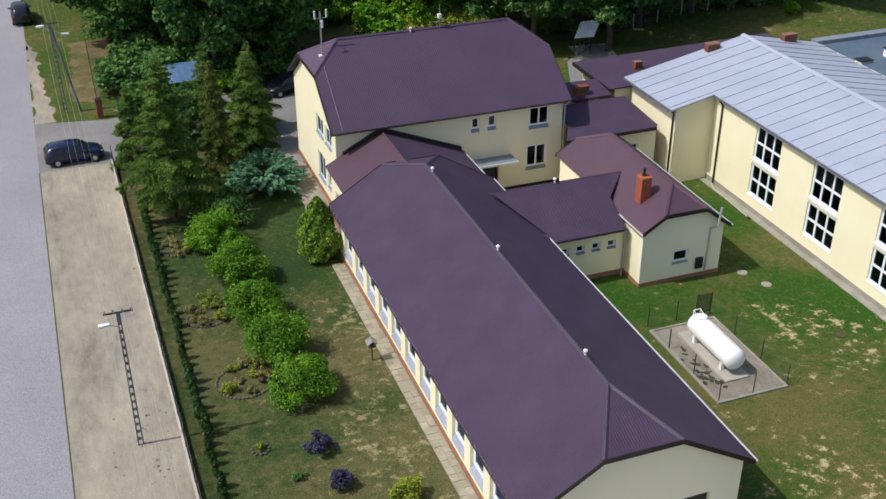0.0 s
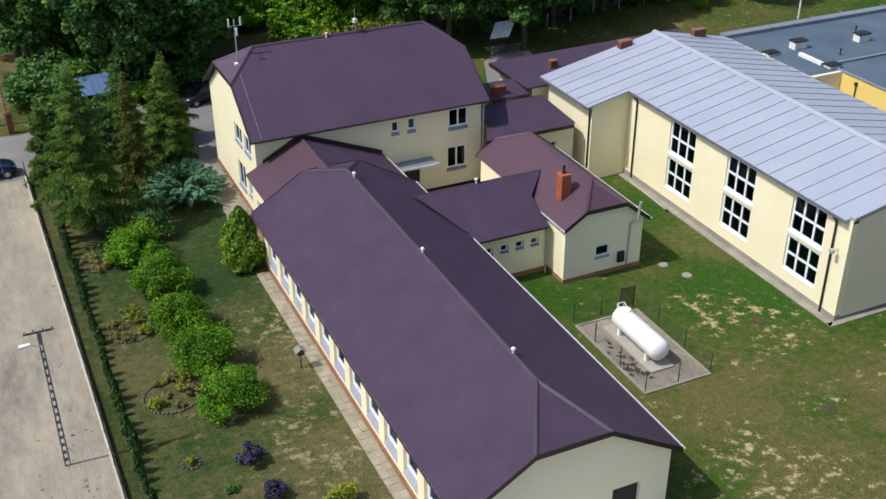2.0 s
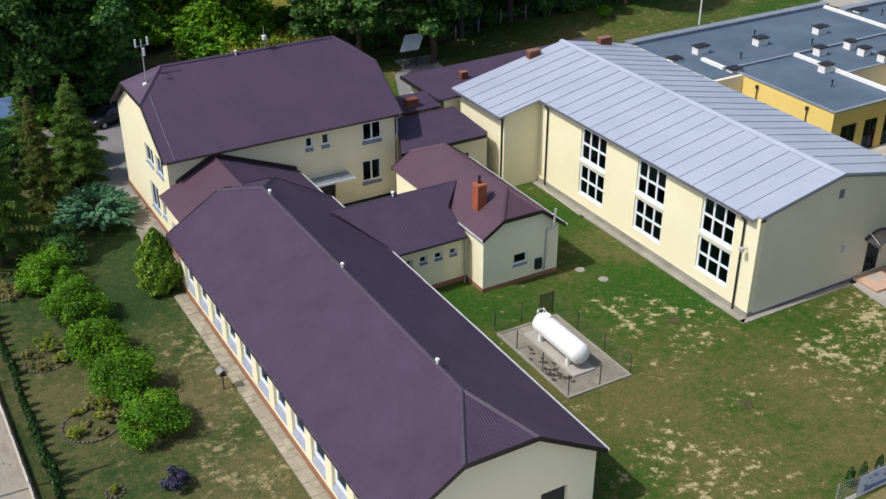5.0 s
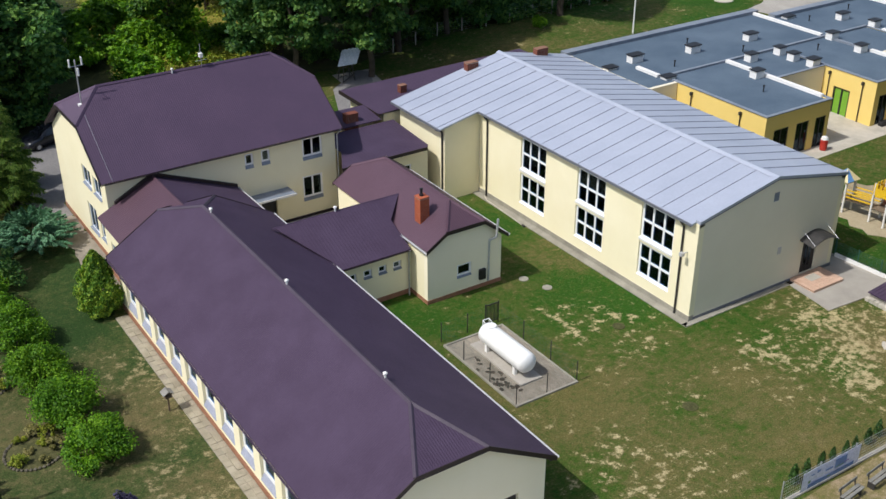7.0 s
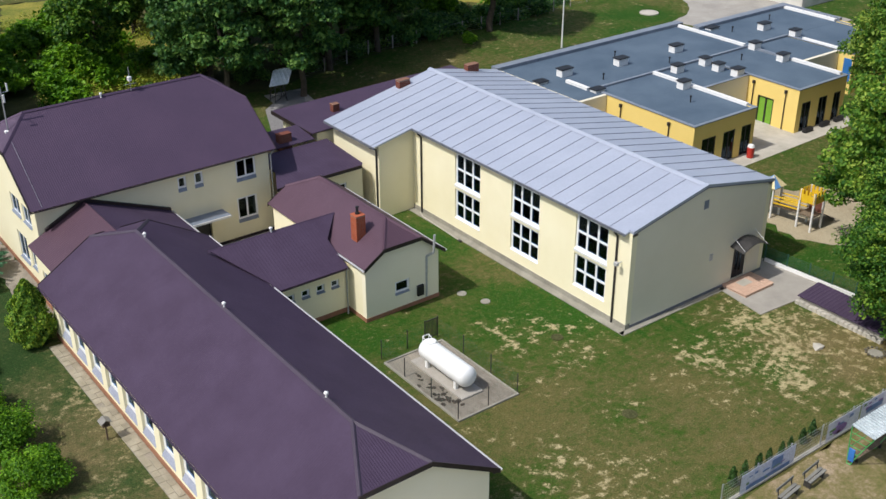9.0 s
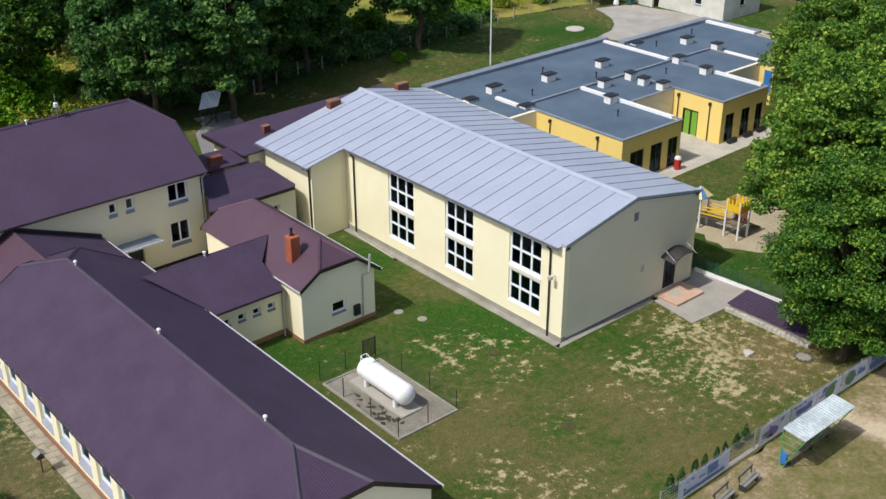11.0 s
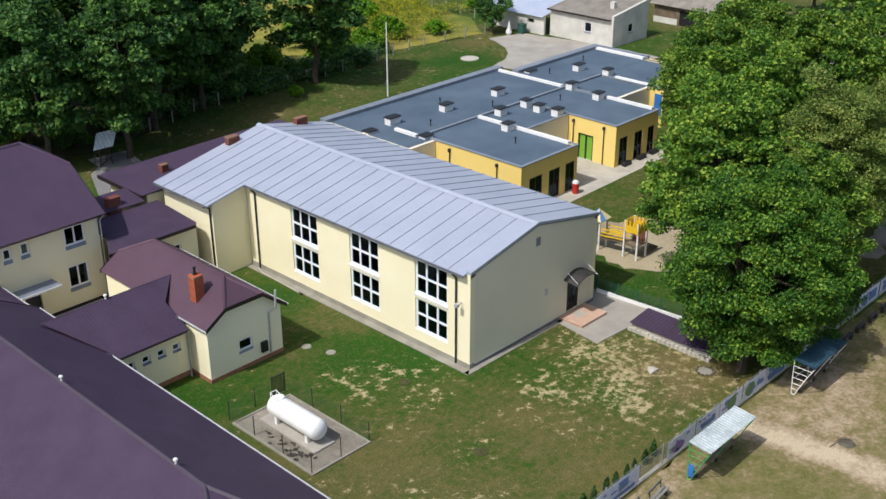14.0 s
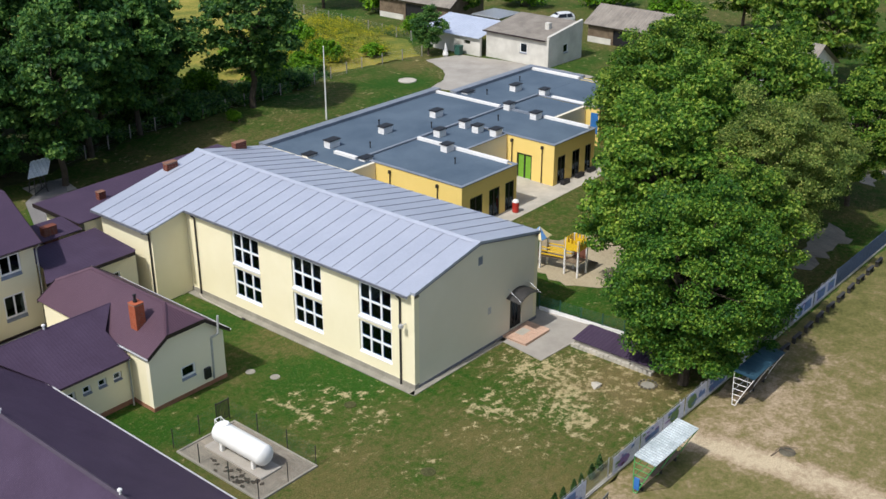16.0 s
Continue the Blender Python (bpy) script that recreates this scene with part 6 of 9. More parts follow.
for i, (x, y, w, h) in enumerate(((8.9, 42.9, 3.5, 2.1), (8.6, 46.6, 3.3, 2.5), (8.1, 50.3, 3.2, 2.5), (8.1, 54.6, 3.3, 2.7), (7.6, 58.8, 3.2, 2.6))):
    bush("leafy_shrub", (x, y, 0), w, w * 0.95, h, 15000, 0.13, L_SHRUB, 40 + i, "rounded bright green leafy shrub in the row", "shrub", G, clumps=48)
bush("leafy_shrub", (9.0, 62.0, 0), 3.4, 3.0, 2.6, 6000, 0.19, L_WOOD, 48, "dark green shrub beside the juniper", "shrub", clumps=26)
column_bush("thuja", (13.1, 55.6, 0), 1.2, 4.0, 11000, L_THUJA_GOLD, 51, "full bright green thuja at the wing's corner", "thuja", size=0.19)
bush("barberry", (8.65, 38.5, 0), 1.3, 1.15, 1.15, 1900, 0.13, L_PURPLE, 52, "dark purple barberry bush", "shrub", "purple bushes", clumps=18)
bush("barberry", (8.85, 35.9, 0), 1.2, 1.1, 1.05, 1800, 0.13, L_PURPLE, 53, "dark purple barberry bush", "shrub", "purple bushes", clumps=18)
bush("golden_bush", (11.3, 34.2, 0), 1.7, 1.6, 1.1, 3200, 0.13, L_YELLOW, 54, "rounded yellow-green bush by the path", "shrub", clumps=24)
bush("low_plant", (7.3, 37.0, 0), 0.8, 0.7, 0.35, 500, 0.12, L_WOOD, 55, "small dark low plant in the turf", "plant", clumps=8)
for i, (x, y, s) in enumerate(((7.30, 45.9, 1.1), (7.45, 44.8, 1.0), (5.55, 44.3, 0.9), (6.7, 46.2, 0.9), (6.0, 45.95, 0.7), (6.7, 43.9, 0.6), (6.9, 45.2, 0.6), (6.2, 44.9, 0.5), (7.9, 46.6, 0.8), (5.3, 50.8, 1.4), (6.3, 51.0, 1.2), (5.0, 52.2, 1.3), (6.0, 52.4, 1.5), (6.9, 52.2, 1.2), (5.9, 53.3, 1.2), (5.4, 59.0, 1.5), (6.2, 59.3, 1.4), (4.9, 60.1, 1.0), (6.1, 39.55, 0.6))):
    bush("flowering_plant", (x, y, 0.02), s, s, 0.4 if s < 0.8 else 0.6, 620, 0.10, L_YELLOW if i % 2 == 0 else L_STRAW, 60 + i, "yellow-green flowering plant in a round bed", "plant", "plants in the beds", clumps=9)

# row of young thujas inside the fence
first = column_bush("young_thuja", (3.95, 36.2, 0), 0.24, 1.2, 420, L_THUJA, 71, "young dark green thuja in the fence row", "thuja", "thuja row along the fence", size=0.16)
rng = random.Random(8)
for i in range(1, 40):
    m = pose(3.95 + rng.uniform(-0.08, 0.08), 36.2 + 0.74 * i + rng.uniform(-0.1, 0.1), 0, 0, 0, rng.uniform(0, 360))
    c = copy_thing(first, m)
    s = rng.uniform(0.65, 1.05)
    c.scale = (s * rng.uniform(0.85, 1.2), s, s * rng.uniform(0.8, 1.15))
for i, (x, s) in enumerate(((34.6, 0.9), (35.6, 0.75), (36.5, 0.8), (37.4, 0.65), (38.2, 0.7), (39.0, 0.6), (39.8, 0.75), (40.7, 0.8))):
    c = copy_thing(first, pose(x, 23.75 + 0.1 * (i % 2), 0, 0, 0, 57 * i))
    c.scale = (s, s, s)
    tagged(c, "young green thuja beside the banner fence", group="thujas by the banner fence")

# big trees along the sports field
a = broad_tree("chestnut_tree", (51.2, 24.8, 0.1), 13.2, 6.3, -2.2, 100000, 0.19, L_BIG, 81, "large bright green chestnut beside the sports field", group="field trees", clumps=210, trunk_r=0.34, lean=(2.1, 0.5), puff=(0.10, 0.20), floor=1.8)
b = broad_tree("linden_tree", (66.0, 27.3, 0.2), 14.6, 5.4, 2.0, 90000, 0.16, L_LIME, 82, "olive-green linden with browning seed heads", group="field trees", clumps=180, trunk_r=0.24, puff=(0.11, 0.20))
c0 = broad_tree("maple_tree", (59.5, 32.0, 0.3), 15.0, 5.6, 1.6, 40000, 0.27, L_MAPLE, 83, "tall bright green tree behind the play area", group="field trees", clumps=160, trunk_r=0.3, puff=(0.11, 0.21))
for (x, y), r, s, lab in (((59.6, 25.8), 20, 0.80, "bright green tree along the field fence"), ((68.5, 35.0), 40, 1.06, "tall bright green tree behind the play area"), ((79.0, 34.6), 250, 1.10, "bright green tree near the farm house"), ((84.6, 28.2), 300, 0.80, "green tree at the far end of the fence"), ((77.0, 42.5), 120, 1.05, "tall bright green tree beyond the kindergarten"), ((93.0, 38.5), 75, 0.85, "green tree near the farm house"), ((88.5, 46.0), 160, 0.95, "bright green tree beside the farm house")):
    c = copy_thing(c0, pose(x, y, 0.3, 0, 0, r))
    c.scale = (s, s, s)
    tagged(c, lab)
for (x, y), r, s in (((75.0, 28.2), 100, 0.86),):
    c = copy_thing(b, pose(x, y, 0.3, 0, 0, r))
    c.scale = (s, s, s)

# woodland edge north of the school
w1 = broad_tree("woodland_tree", (40.0, 84.4, 0), 16.0, 4.8, 1.0, 15000, 0.40, L_WOOD, 91, "tall dark-leaved woodland tree", group="woodland", clumps=90)
w2 = broad_tree("woodland_tree", (46.2, 82.1, 0), 17.0, 5.0, 1.8, 15000, 0.40, L_WOOD, 92, "tall dark-leaved woodland tree", group="woodland", clumps=90)
w3 = broad_tree("woodland_tree", (38.6, 88.4, 0), 15.0, 4.8, 0.9, 13000, 0.40, L_WOOD, 93, "tall dark-leaved woodland tree", group="woodland", clumps=90)
w6 = broad_tree("woodland_tree", (33.0, 96.0, 0), 14.0, 4.6, 2.2, 15000, 0.36, L_BIG, 96, "sunlit bright green tree at the woodland edge", group="woodland", clumps=100)
w5 = broad_tree("yard_tree", (112, 118, 0.4), 14.0, 5.6, 1.4, 5600, 0.58, L_MAPLE, 95, "green tree among the farmyards", group="yard trees", clumps=70)
w4 = broad_tree("woodland_tree", (45.0, 112.5, 0), 15.5, 5.2, 1.2, 4600, 0.68, L_WOOD, 94, "dark-leaved tree deeper in the wood", group="woodland", clumps=60)
spots = [(5.2, 99.8), (12.6, 86.6), (16.6, 93.0), (17.6, 87.4), (14.5, 89.5), (11.0, 95.0), (6.9, 94.6), (8.9, 98.2), (52.0, 87.0), (58.2, 87.9), (60.8, 90.4), (71.4, 86.6), (49.0, 91.0), (41.5, 91.0), (16.0, 96.5), (14.4, 98.4), (12.5, 92.5), (55.5, 90.5)]
deep = [(11.0, 103.0), (54.5, 96.0), (46.0, 99.0), (22.5, 104.0), (15.0, 108.0), (8.0, 107.0), (42.0, 110.0), (20.0, 116.0), (10.0, 119.0), (50.0, 118.0), (4.5, 125.0), (44.0, 126.0), (60.0, 122.0), (47.5, 105.0), (64.3, 97.5), (14.0, 101.5), (8.6, 101.0), (5.6, 104.0), (4.2, 108.5), (18.0, 101.0), (52.0, 112.0)]
rng = random.Random(17)
for i, (x, y) in enumerate(spots + deep):
    c = copy_thing((w6 if 18 < x < 34 else w3 if x < 21 else (w1, w3, w2)[i % 3]) if i < len(spots) else w4, pose(x, y, 0, 0, 0, rng.uniform(0, 360)))
    s = rng.uniform(0.85, 1.15)
    c.scale = (s * rng.uniform(0.95, 1.2), s * rng.uniform(0.95, 1.2), s)
# undergrowth
d1 = bush("undergrowth", (12.5, 86.5, 0), 5, 4, 2.6, 2400, 0.36, L_WOOD, 102, "dark green undergrowth beneath the trees", "thicket", "undergrowth", clumps=26)
for i, (x, y, s) in enumerate(((6.2, 87.0, 1.2), (9.4, 88.2, 1.4), (13.0, 89.0, 1.4), (8.0, 92.0, 1.4), (5.6, 91.0, 1.1), (11.5, 92.5, 1.5), (15.0, 86.6, 1.0), (18.0, 87.5, 1.0), (23.5, 86.8, 0.9), (28.5, 86.3, 0.8), (33.5, 86.5, 0.9), (16.0, 91.0, 1.1), (38.5, 87.5, 0.8), (50.0, 88.5, 0.9), (54.5, 89.0, 0.8), (62.5, 89.0, 1.0), (67.5, 89.5, 1.1), (72.0, 90.0, 1.1), (77.0, 89.8, 1.0), (65.0, 89.6, 1.1), (69.8, 89.7, 1.0), (74.6, 89.8, 1.1), (79.6, 89.6, 1.0), (60.0, 90.2, 1.0), (84.5, 91.0, 0.8), (57.0, 90.6, 0.9), (44.0, 88.0, 0.7), (7.0, 88.5, 0.9), (20.0, 98.0, 1.2), (40.0, 94.0, 1.0), (82.5, 91.0, 0.8))):
    c = copy_thing(d1, pose(x, y, 0, 0, 0, 61 * i))
    c.scale = (s, s, s * (0.8 + 0.1 * (i % 4)))
u1 = bush("undergrowth", (30.5, 99.0, 0), 7, 5, 3.4, 3200, 0.4, L_SHRUB, 101, "sunlit light green thicket in a clearing", "thicket", "thickets", clumps=30)
for i, (x, y, s) in enumerate(((35.5, 101.5, 1.1), (25.5, 99.5, 0.9), (28.0, 92.5, 0.9), (33.0, 95.0, 0.9), (38.5, 97.0, 0.9), (30.0, 107.0, 1.2), (35.0, 110.0, 1.2), (26.0, 105.0, 1.0), (78.0, 92.0, 0.9), (85.0, 93.5, 0.8), (90.0, 95.0, 0.7), (80.5, 99.0, 1.0), (95.5, 92.3, 0.6), (70.5, 94.0, 0.9), (13.5, 84.0, 0.5), (9.5, 84.5, 0.5), (94.0, 104.0, 0.8), (67, 84.6, 0.3), (108, 96, 0.7), (116, 110, 1.2), (124, 104, 1.0), (132, 96, 1.2), (140, 86, 1.3), (136, 74, 1.2))):
    c = copy_thing(u1, pose(x, y, gz(x, y), 0, 0, 47 * i))
    c.scale = (s, s, s * rng.uniform(0.8, 1.2))
    tagged(c, "wild green thicket at the meadow's edge")
c = copy_thing(w3, pose(100.6, 87.6, 0.4, 0, 0, 15))
c.scale = (0.5, 0.5, 0.45)
tagged(c, "small round green tree beside the white shed", group="yard trees")
for i, (x, y, s) in enumerate(((118, 96, 0.6), (134, 62, 1.0), (128, 52, 1.0), (118, 44, 1.0), (142, 100, 1.1), (108, 33, 0.8), (138, 40, 1.1), (120, 30, 0.9))):
    c = copy_thing(w5, pose(x, y, 0.4, 0, 0, 71 * i))
    c.scale = (s * 1.1, s * 1.1, s)
    tagged(c, "green tree among the farmyards", group="yard trees")


# tall yellow-flowering weeds on the meadow
nr = np.random.RandomState(5)
P = []
for i in range(330):
    cx, cy = 84 + 22 * nr.random_sample(), 91.5 + 21 * nr.random_sample()
    if cx > 99 and cy < 97:
        continue
    k = 120
    q = nr.normal(size=(k, 3)) * np.array([0.6, 0.6, 0.20]) + np.array([cx, cy, 0.45 + 0.75 + 0.3 * nr.random_sample()])
    P.append(q)
P = np.concatenate(P)
n = len(P)
L = nr.uniform(0.10, 0.24, n)
o = new("meadow_flowers", card_mesh("meadow_flowers", P, nr.normal(size=(n, 3)) * 0.5 + np.array([0, 0, 1.0]), nr.normal(size=(n, 3)), L, L * 0.6, L_FLOWER))
tagged(o, "tall yellow-flowering weeds on the meadow", "wild flowers", kind="stuff")


# yellow-green weeds in the clearing
nr = np.random.RandomState(15)
P = []
for i in range(120):
    cx, cy = 27 + 14 * nr.random_sample(), 91 + 30 * nr.random_sample() ** 1.4
    P.append(nr.normal(size=(120, 3)) * np.array([0.6, 0.6, 0.24]) + np.array([cx + 0.12 * (cy - 91), cy, 0.8 + 0.5 * nr.random_sample()]))
P = np.concatenate(P)
n = len(P)
L = nr.uniform(0.12, 0.28, n)
o = new("clearing_weeds", card_mesh("clearing_weeds", P, nr.normal(size=(n, 3)) * 0.5 + np.array([0, 0, 1.0]), nr.normal(size=(n, 3)), L, L * 0.6, L_YELLOW))
tagged(o, "tall yellow-green weeds in the woodland clearing", "weeds", kind="stuff")


# ---- garden and street side ----
def mesh_fence(name, p, q, h, label, step=2.5, mat=None, base_h=0.0, base_mat=None, wire=0.12, z=0.0, gauge=0.004, post=0.05):
    """Posts, two rails' worth of line wires and a mesh of upright wires; optional concrete base."""
    mat = mat or M_STEEL
    p, q = Vector((*p, z)), Vector((*q, z))
    d = q - p
    L = d.length
    u = d.normalized()
    f = thing(name, p, label, "fence")
    n = max(1, round(L / step))
    for i in range(n + 1):
        c = p + u * L * i / n
        part("post", box(BM(), c.x - post / 2, c.x + post / 2, c.y - post / 2, c.y + post / 2, z - 0.1, z + h + 0.06), mat, f)
    bm = BM()
    k = int(L / wire)
    for i in range(1, k):
        c = p + u * L * i / k
        box(bm, c.x - gauge, c.x + gauge, c.y - gauge, c.y + gauge, z + base_h + 0.02, z + h)
    for j in range(7):
        zz = z + base_h + 0.04 + (h - base_h - 0.06) * j / 6
        beam(bm, (p.x, p.y, zz), (q.x, q.y, zz), gauge * 2.4, gauge * 2.4)
    part("wire_mesh", bm, mat, f, kind="stuff")
    if base_h:
        w = u.cross(Vector((0, 0, 1))) * 0.09
        a = p - Vector((0, 0, 0.1))
        part("base_wall", prism(BM(), [a - w, a + w, a + w + Vector((0, 0, base_h + 0.1)), a - w + Vector((0, 0, base_h + 0.1))], d), base_mat or M_CONC, f, "pale concrete base")
    return f


M_GREENWIRE = material("green_coated_wire", (0.020, 0.075, 0.058), (0.034, 0.105, 0.080), 0.5, scale=4, fine=30, bump=0.03)
mesh_fence("street_fence", (2.95, 33.0), (2.85, 73.4), 1.35, "dark mesh fence on a pale concrete base along the garden", base_h=0.32, wire=0.10, gauge=0.0035, mat=M_STEEL)
mesh_fence("street_fence", (2.75, 82.4), (3.1, 103.0), 1.3, "dark mesh fence beyond the driveway", gauge=0.003)
for y in (82.2,):
    g = thing("gate_post", (2.8, y, 0), "red-brown brick gate post at the driveway", "gate post", "gate posts")
    part("post_shaft", box(BM(), 2.58, 3.02, y - 0.22, y + 0.22, -0.1, 1.45, 0.015), M_BRICK_DARK, g)
    part("post_cap", box(BM(), 2.54, 3.06, y - 0.26, y + 0.26, 1.45, 1.53, 0.015), M_ROOF_TRIM, g)


def ladder_pole(name, x, y, h, label, w0=0.22, w1=0.11):
    """Concrete pole of two shafts with rungs between."""
    t = thing(name, (x, y, 0), label, "utility pole", "street poles")
    for s in (-1, 1):
        bm = BM()
        prism(bm, [(x + s * w0 / 2 - 0.03, y - 0.06, -0.2), (x + s * w0 / 2 + 0.03, y - 0.06, -0.2), (x + s * w0 / 2 + 0.03, y + 0.06, -0.2), (x + s * w0 / 2 - 0.03, y + 0.06, -0.2)], (-s * (w0 - w1) / 2, 0, h + 0.2))
        part("shaft", bm, M_POLE, t)
    k = int(h / 0.42)
    for i in range(k):
        z = 0.35 + i * 0.42
        w = w0 + (w1 - w0) * z / h
        part("rung", box(BM(), x - w / 2 + 0.03, x + w / 2 - 0.03, y - 0.06, y + 0.06, z - 0.05, z + 0.05), M_POLE, t)
    part("pole_top", box(BM(), x - 0.08, x + 0.08, y - 0.065, y + 0.065, h - 0.5, h), M_POLE, t)
    part("crossarm", box(BM(), x - 0.62, x + 0.62, y - 0.03, y + 0.03, h - 0.02, h + 0.05), M_STEEL, t)
    for dx in (-0.55, -0.2, 0.2, 0.55):
        part("insulator", lathe(BM(), [(0.015, 0.0), (0.035, 0.03), (0.035, 0.07), (0.02, 0.09), (0.0, 0.09)], 8, (x + dx, y, h + 0.08)), M_BLACK, t)
    return t


M_POLE = material("grey_concrete_pole", (0.13, 0.125, 0.13), (0.20, 0.19, 0.19), 0.9, scale=2, fine=25, bump=0.2)
p = ladder_pole("lamp_pole", 1.05, 41.85, 7.2, "grey ladder-type concrete lamp pole beside the road")
bm = tube(BM(), (1.0, 41.75, 6.55), (0.62, 41.75, 6.72), 0.025)
part("lamp_arm", bm, M_GALV, p)
bm = BM()
prism(bm, [(0.16, 41.63, 6.68), (0.62, 41.67, 6.70), (0.62, 41.83, 6.70), (0.16, 41.87, 6.68)], (0, 0, 0.10))
part("lamp_head", bm, M_WHITE_PAINT, p, "white street-lamp head")
p = ladder_pole("lamp_pole", 0.35, 84.1, 7.1, "grey ladder-type concrete pole beyond the driveway")
part("brace", beam(BM(), (1.5, 84.2, -0.1), (0.4, 84.1, 6.8), 0.16, 0.16), M_POLE, p, "leaning concrete brace")
for x, s in ((-0.35, 1), (1.3, -1)):
    bm = BM()
    prism(bm, [(x - 0.28, 83.95, 6.9 if s > 0 else 6.2), (x + 0.28, 83.95, 6.95 if s > 0 else 6.15), (x + 0.28, 84.2, 6.95 if s > 0 else 6.15), (x - 0.28, 84.2, 6.9 if s > 0 else 6.2)], (0, 0, 0.1))
    part("lamp_head", bm, M_WHITE_PAINT, p, "white street-lamp head")
    part("lamp_arm", tube(BM(), (0.35, 84.08, 6.6), (x, 84.08, 6.95 if s > 0 else 6.2), 0.025), M_GALV, p)
# overhead wires with a little sag
for i, dx in enumerate((-0.55, -0.2, 0.2, 0.55)):
    bm = BM()
    for (ya, yb) in ((41.85, 84.1), (84.1, 124.0), (-2.0, 41.85)):
        xa, xb = {41.85: 1.05, 84.1: 0.35, 124.0: -0.3, -2.0: 1.8}[ya], {41.85: 1.05, 84.1: 0.35, 124.0: -0.3, -2.0: 1.8}[yb]
        za, zb = 7.38 if ya == 41.85 else 7.28, 7.38 if yb == 41.85 else 7.28
        prev = None
        for k in range(13):
            f = k / 12
            c = Vector((xa + (xb - xa) * f + dx, ya + (yb - ya) * f, za + (zb - za) * f - 0.55 * 4 * f * (1 - f)))
            if prev is not None:
                tube(bm, prev, c, 0.006, n=4, caps=False)
            prev = c
    tagged(part("overhead_wire", bm, M_GALV), "thin pale overhead wire between the poles", "wire", "overhead wires")


def car(x, y, yaw, paint, label, L=3.95, Wd=1.68, Hh=1.46):
    """Small hatchback: lofted body, dark glass, four wheels, lamps, bumpers."""
    t = thing("car", (x, y, 0.02), label, "car", "parked cars")
    st = [  # x, lower z, belt z, top z, half width, half width at top
        (-0.50, 0.42, 0.72, 0.80, 0.80, 0.74), (-0.485, 0.30, 0.88, 1.02, 0.92, 0.70), (-0.44, 0.24, 0.93, 1.26, 0.97, 0.70), (-0.36, 0.22, 0.94, 1.41, 1.0, 0.72),
        (-0.20, 0.22, 0.93, 1.46, 1.0, 0.74), (-0.02, 0.22, 0.92, 1.44, 1.0, 0.74), (0.10, 0.22, 0.91, 1.32, 1.0, 0.74), (0.19, 0.22, 0.90, 1.10, 1.0, 0.78), (0.25, 0.22, 0.89, 0.95, 0.99, 0.86),
        (0.36, 0.22, 0.82, 0.88, 0.97, 0.84), (0.45, 0.25, 0.70, 0.78, 0.90, 0.78), (0.50, 0.38, 0.58, 0.62, 0.72, 0.64)]
    bm, rows = BM(), []
    for fx, zl, zb, zt, wb, wt in st:
        X, hb, ht = fx * L, wb * Wd / 2, wt * Wd / 2
        zt = zt * Hh / 1.46
        sec = [(hb * 0.92, zl), (hb, (zl + zb) / 2), (hb * 0.98, zb), (ht, zt - 0.05), (ht * 0.8, zt), (0, zt + 0.01)]
        rows.append([bm.verts.new((X, yy, zz)) for yy, zz in sec] + [bm.verts.new((X, -yy, zz)) for yy, zz in sec[-2::-1]])
    for a, b in zip(rows, rows[1:]):
        for i in range(len(a) - 1):
            bm.faces.new((a[i], a[i + 1], b[i + 1], b[i]))
        bm.faces.new((a[-1], a[0], b[0], b[-1]))
    bm.faces.new(rows[0][::-1])
    bm.faces.new(rows[-1])
    M = pose(x, y, 0.02, 0, 0, yaw)

    def place(bm):
        bmesh.ops.transform(bm, matrix=M, verts=bm.verts)
        return bm
    body = part("body", place(bm), paint, t, smooth=True)
    g = M_CARGLASS
    for s in (-1, 1):
        bm = BM()
        for x0, x1 in ((-0.40, -0.19), (-0.17, 0.13)):
            pts = [(x0 * L, s * (Wd / 2 * 0.985), 0.97), (x1 * L + (0.04 * L if x1 > 0 else 0), s * (Wd / 2 * 0.985), 0.96), (x1 * L - (0.05 * L if x1 > 0 else 0), s * (Wd / 2 * 0.80), 1.32 * Hh / 1.46), (x0 * L + (0.04 * L if x0 < -0.3 else 0), s * (Wd / 2 * 0.80), 1.34 * Hh / 1.46)]
            prism(bm, pts, (0, s * 0.022, 0.012))
        part("side_window", place(bm), g, body)
        part("mirror", place(box(BM(), 0.16 * L, 0.2 * L, s * Wd / 2 - 0.02 if s > 0 else s * Wd / 2 - 0.16, s * Wd / 2 + 0.16 if s > 0 else s * Wd / 2 + 0.02, 0.92, 1.03, 0.02)), M_BLACK, body)
        part("headlight", place(box(BM(), 0.435 * L, 0.472 * L, s * 0.5 - 0.14, s * 0.5 + 0.14, 0.60, 0.72, 0.02)), M_WHITE_PAINT, body)
        part("tail_light", place(box(BM(), -0.498 * L, -0.465 * L, s * 0.62 - 0.10, s * 0.62 + 0.10, 0.72, 1.0, 0.02)), M_REDLAMP, body)
        for fx in (-0.305, 0.325):
            bm = BM()
            tube(bm, (fx * L, s * (Wd / 2 - 0.19), 0.29), (fx * L, s * (Wd / 2 + 0.012), 0.29), 0.29, n=18)
            w = part("wheel", place(bm), M_BLACK, t)
            part("rim", place(tube(BM(), (fx * L, s * (Wd / 2 + 0.0), 0.29), (fx * L, s * (Wd / 2 + 0.025), 0.29), 0.185, 0.16, n=12)), M_GALV, w, "silver wheel rim")
    part("windscreen", place(prism(BM(), [(0.225 * L, -0.62, 1.0), (0.225 * L, 0.62, 1.0), (0.085 * L, 0.53, 1.36 * Hh / 1.46), (0.085 * L, -0.53, 1.36 * Hh / 1.46)], (0.03, 0, 0.03))), g, body)
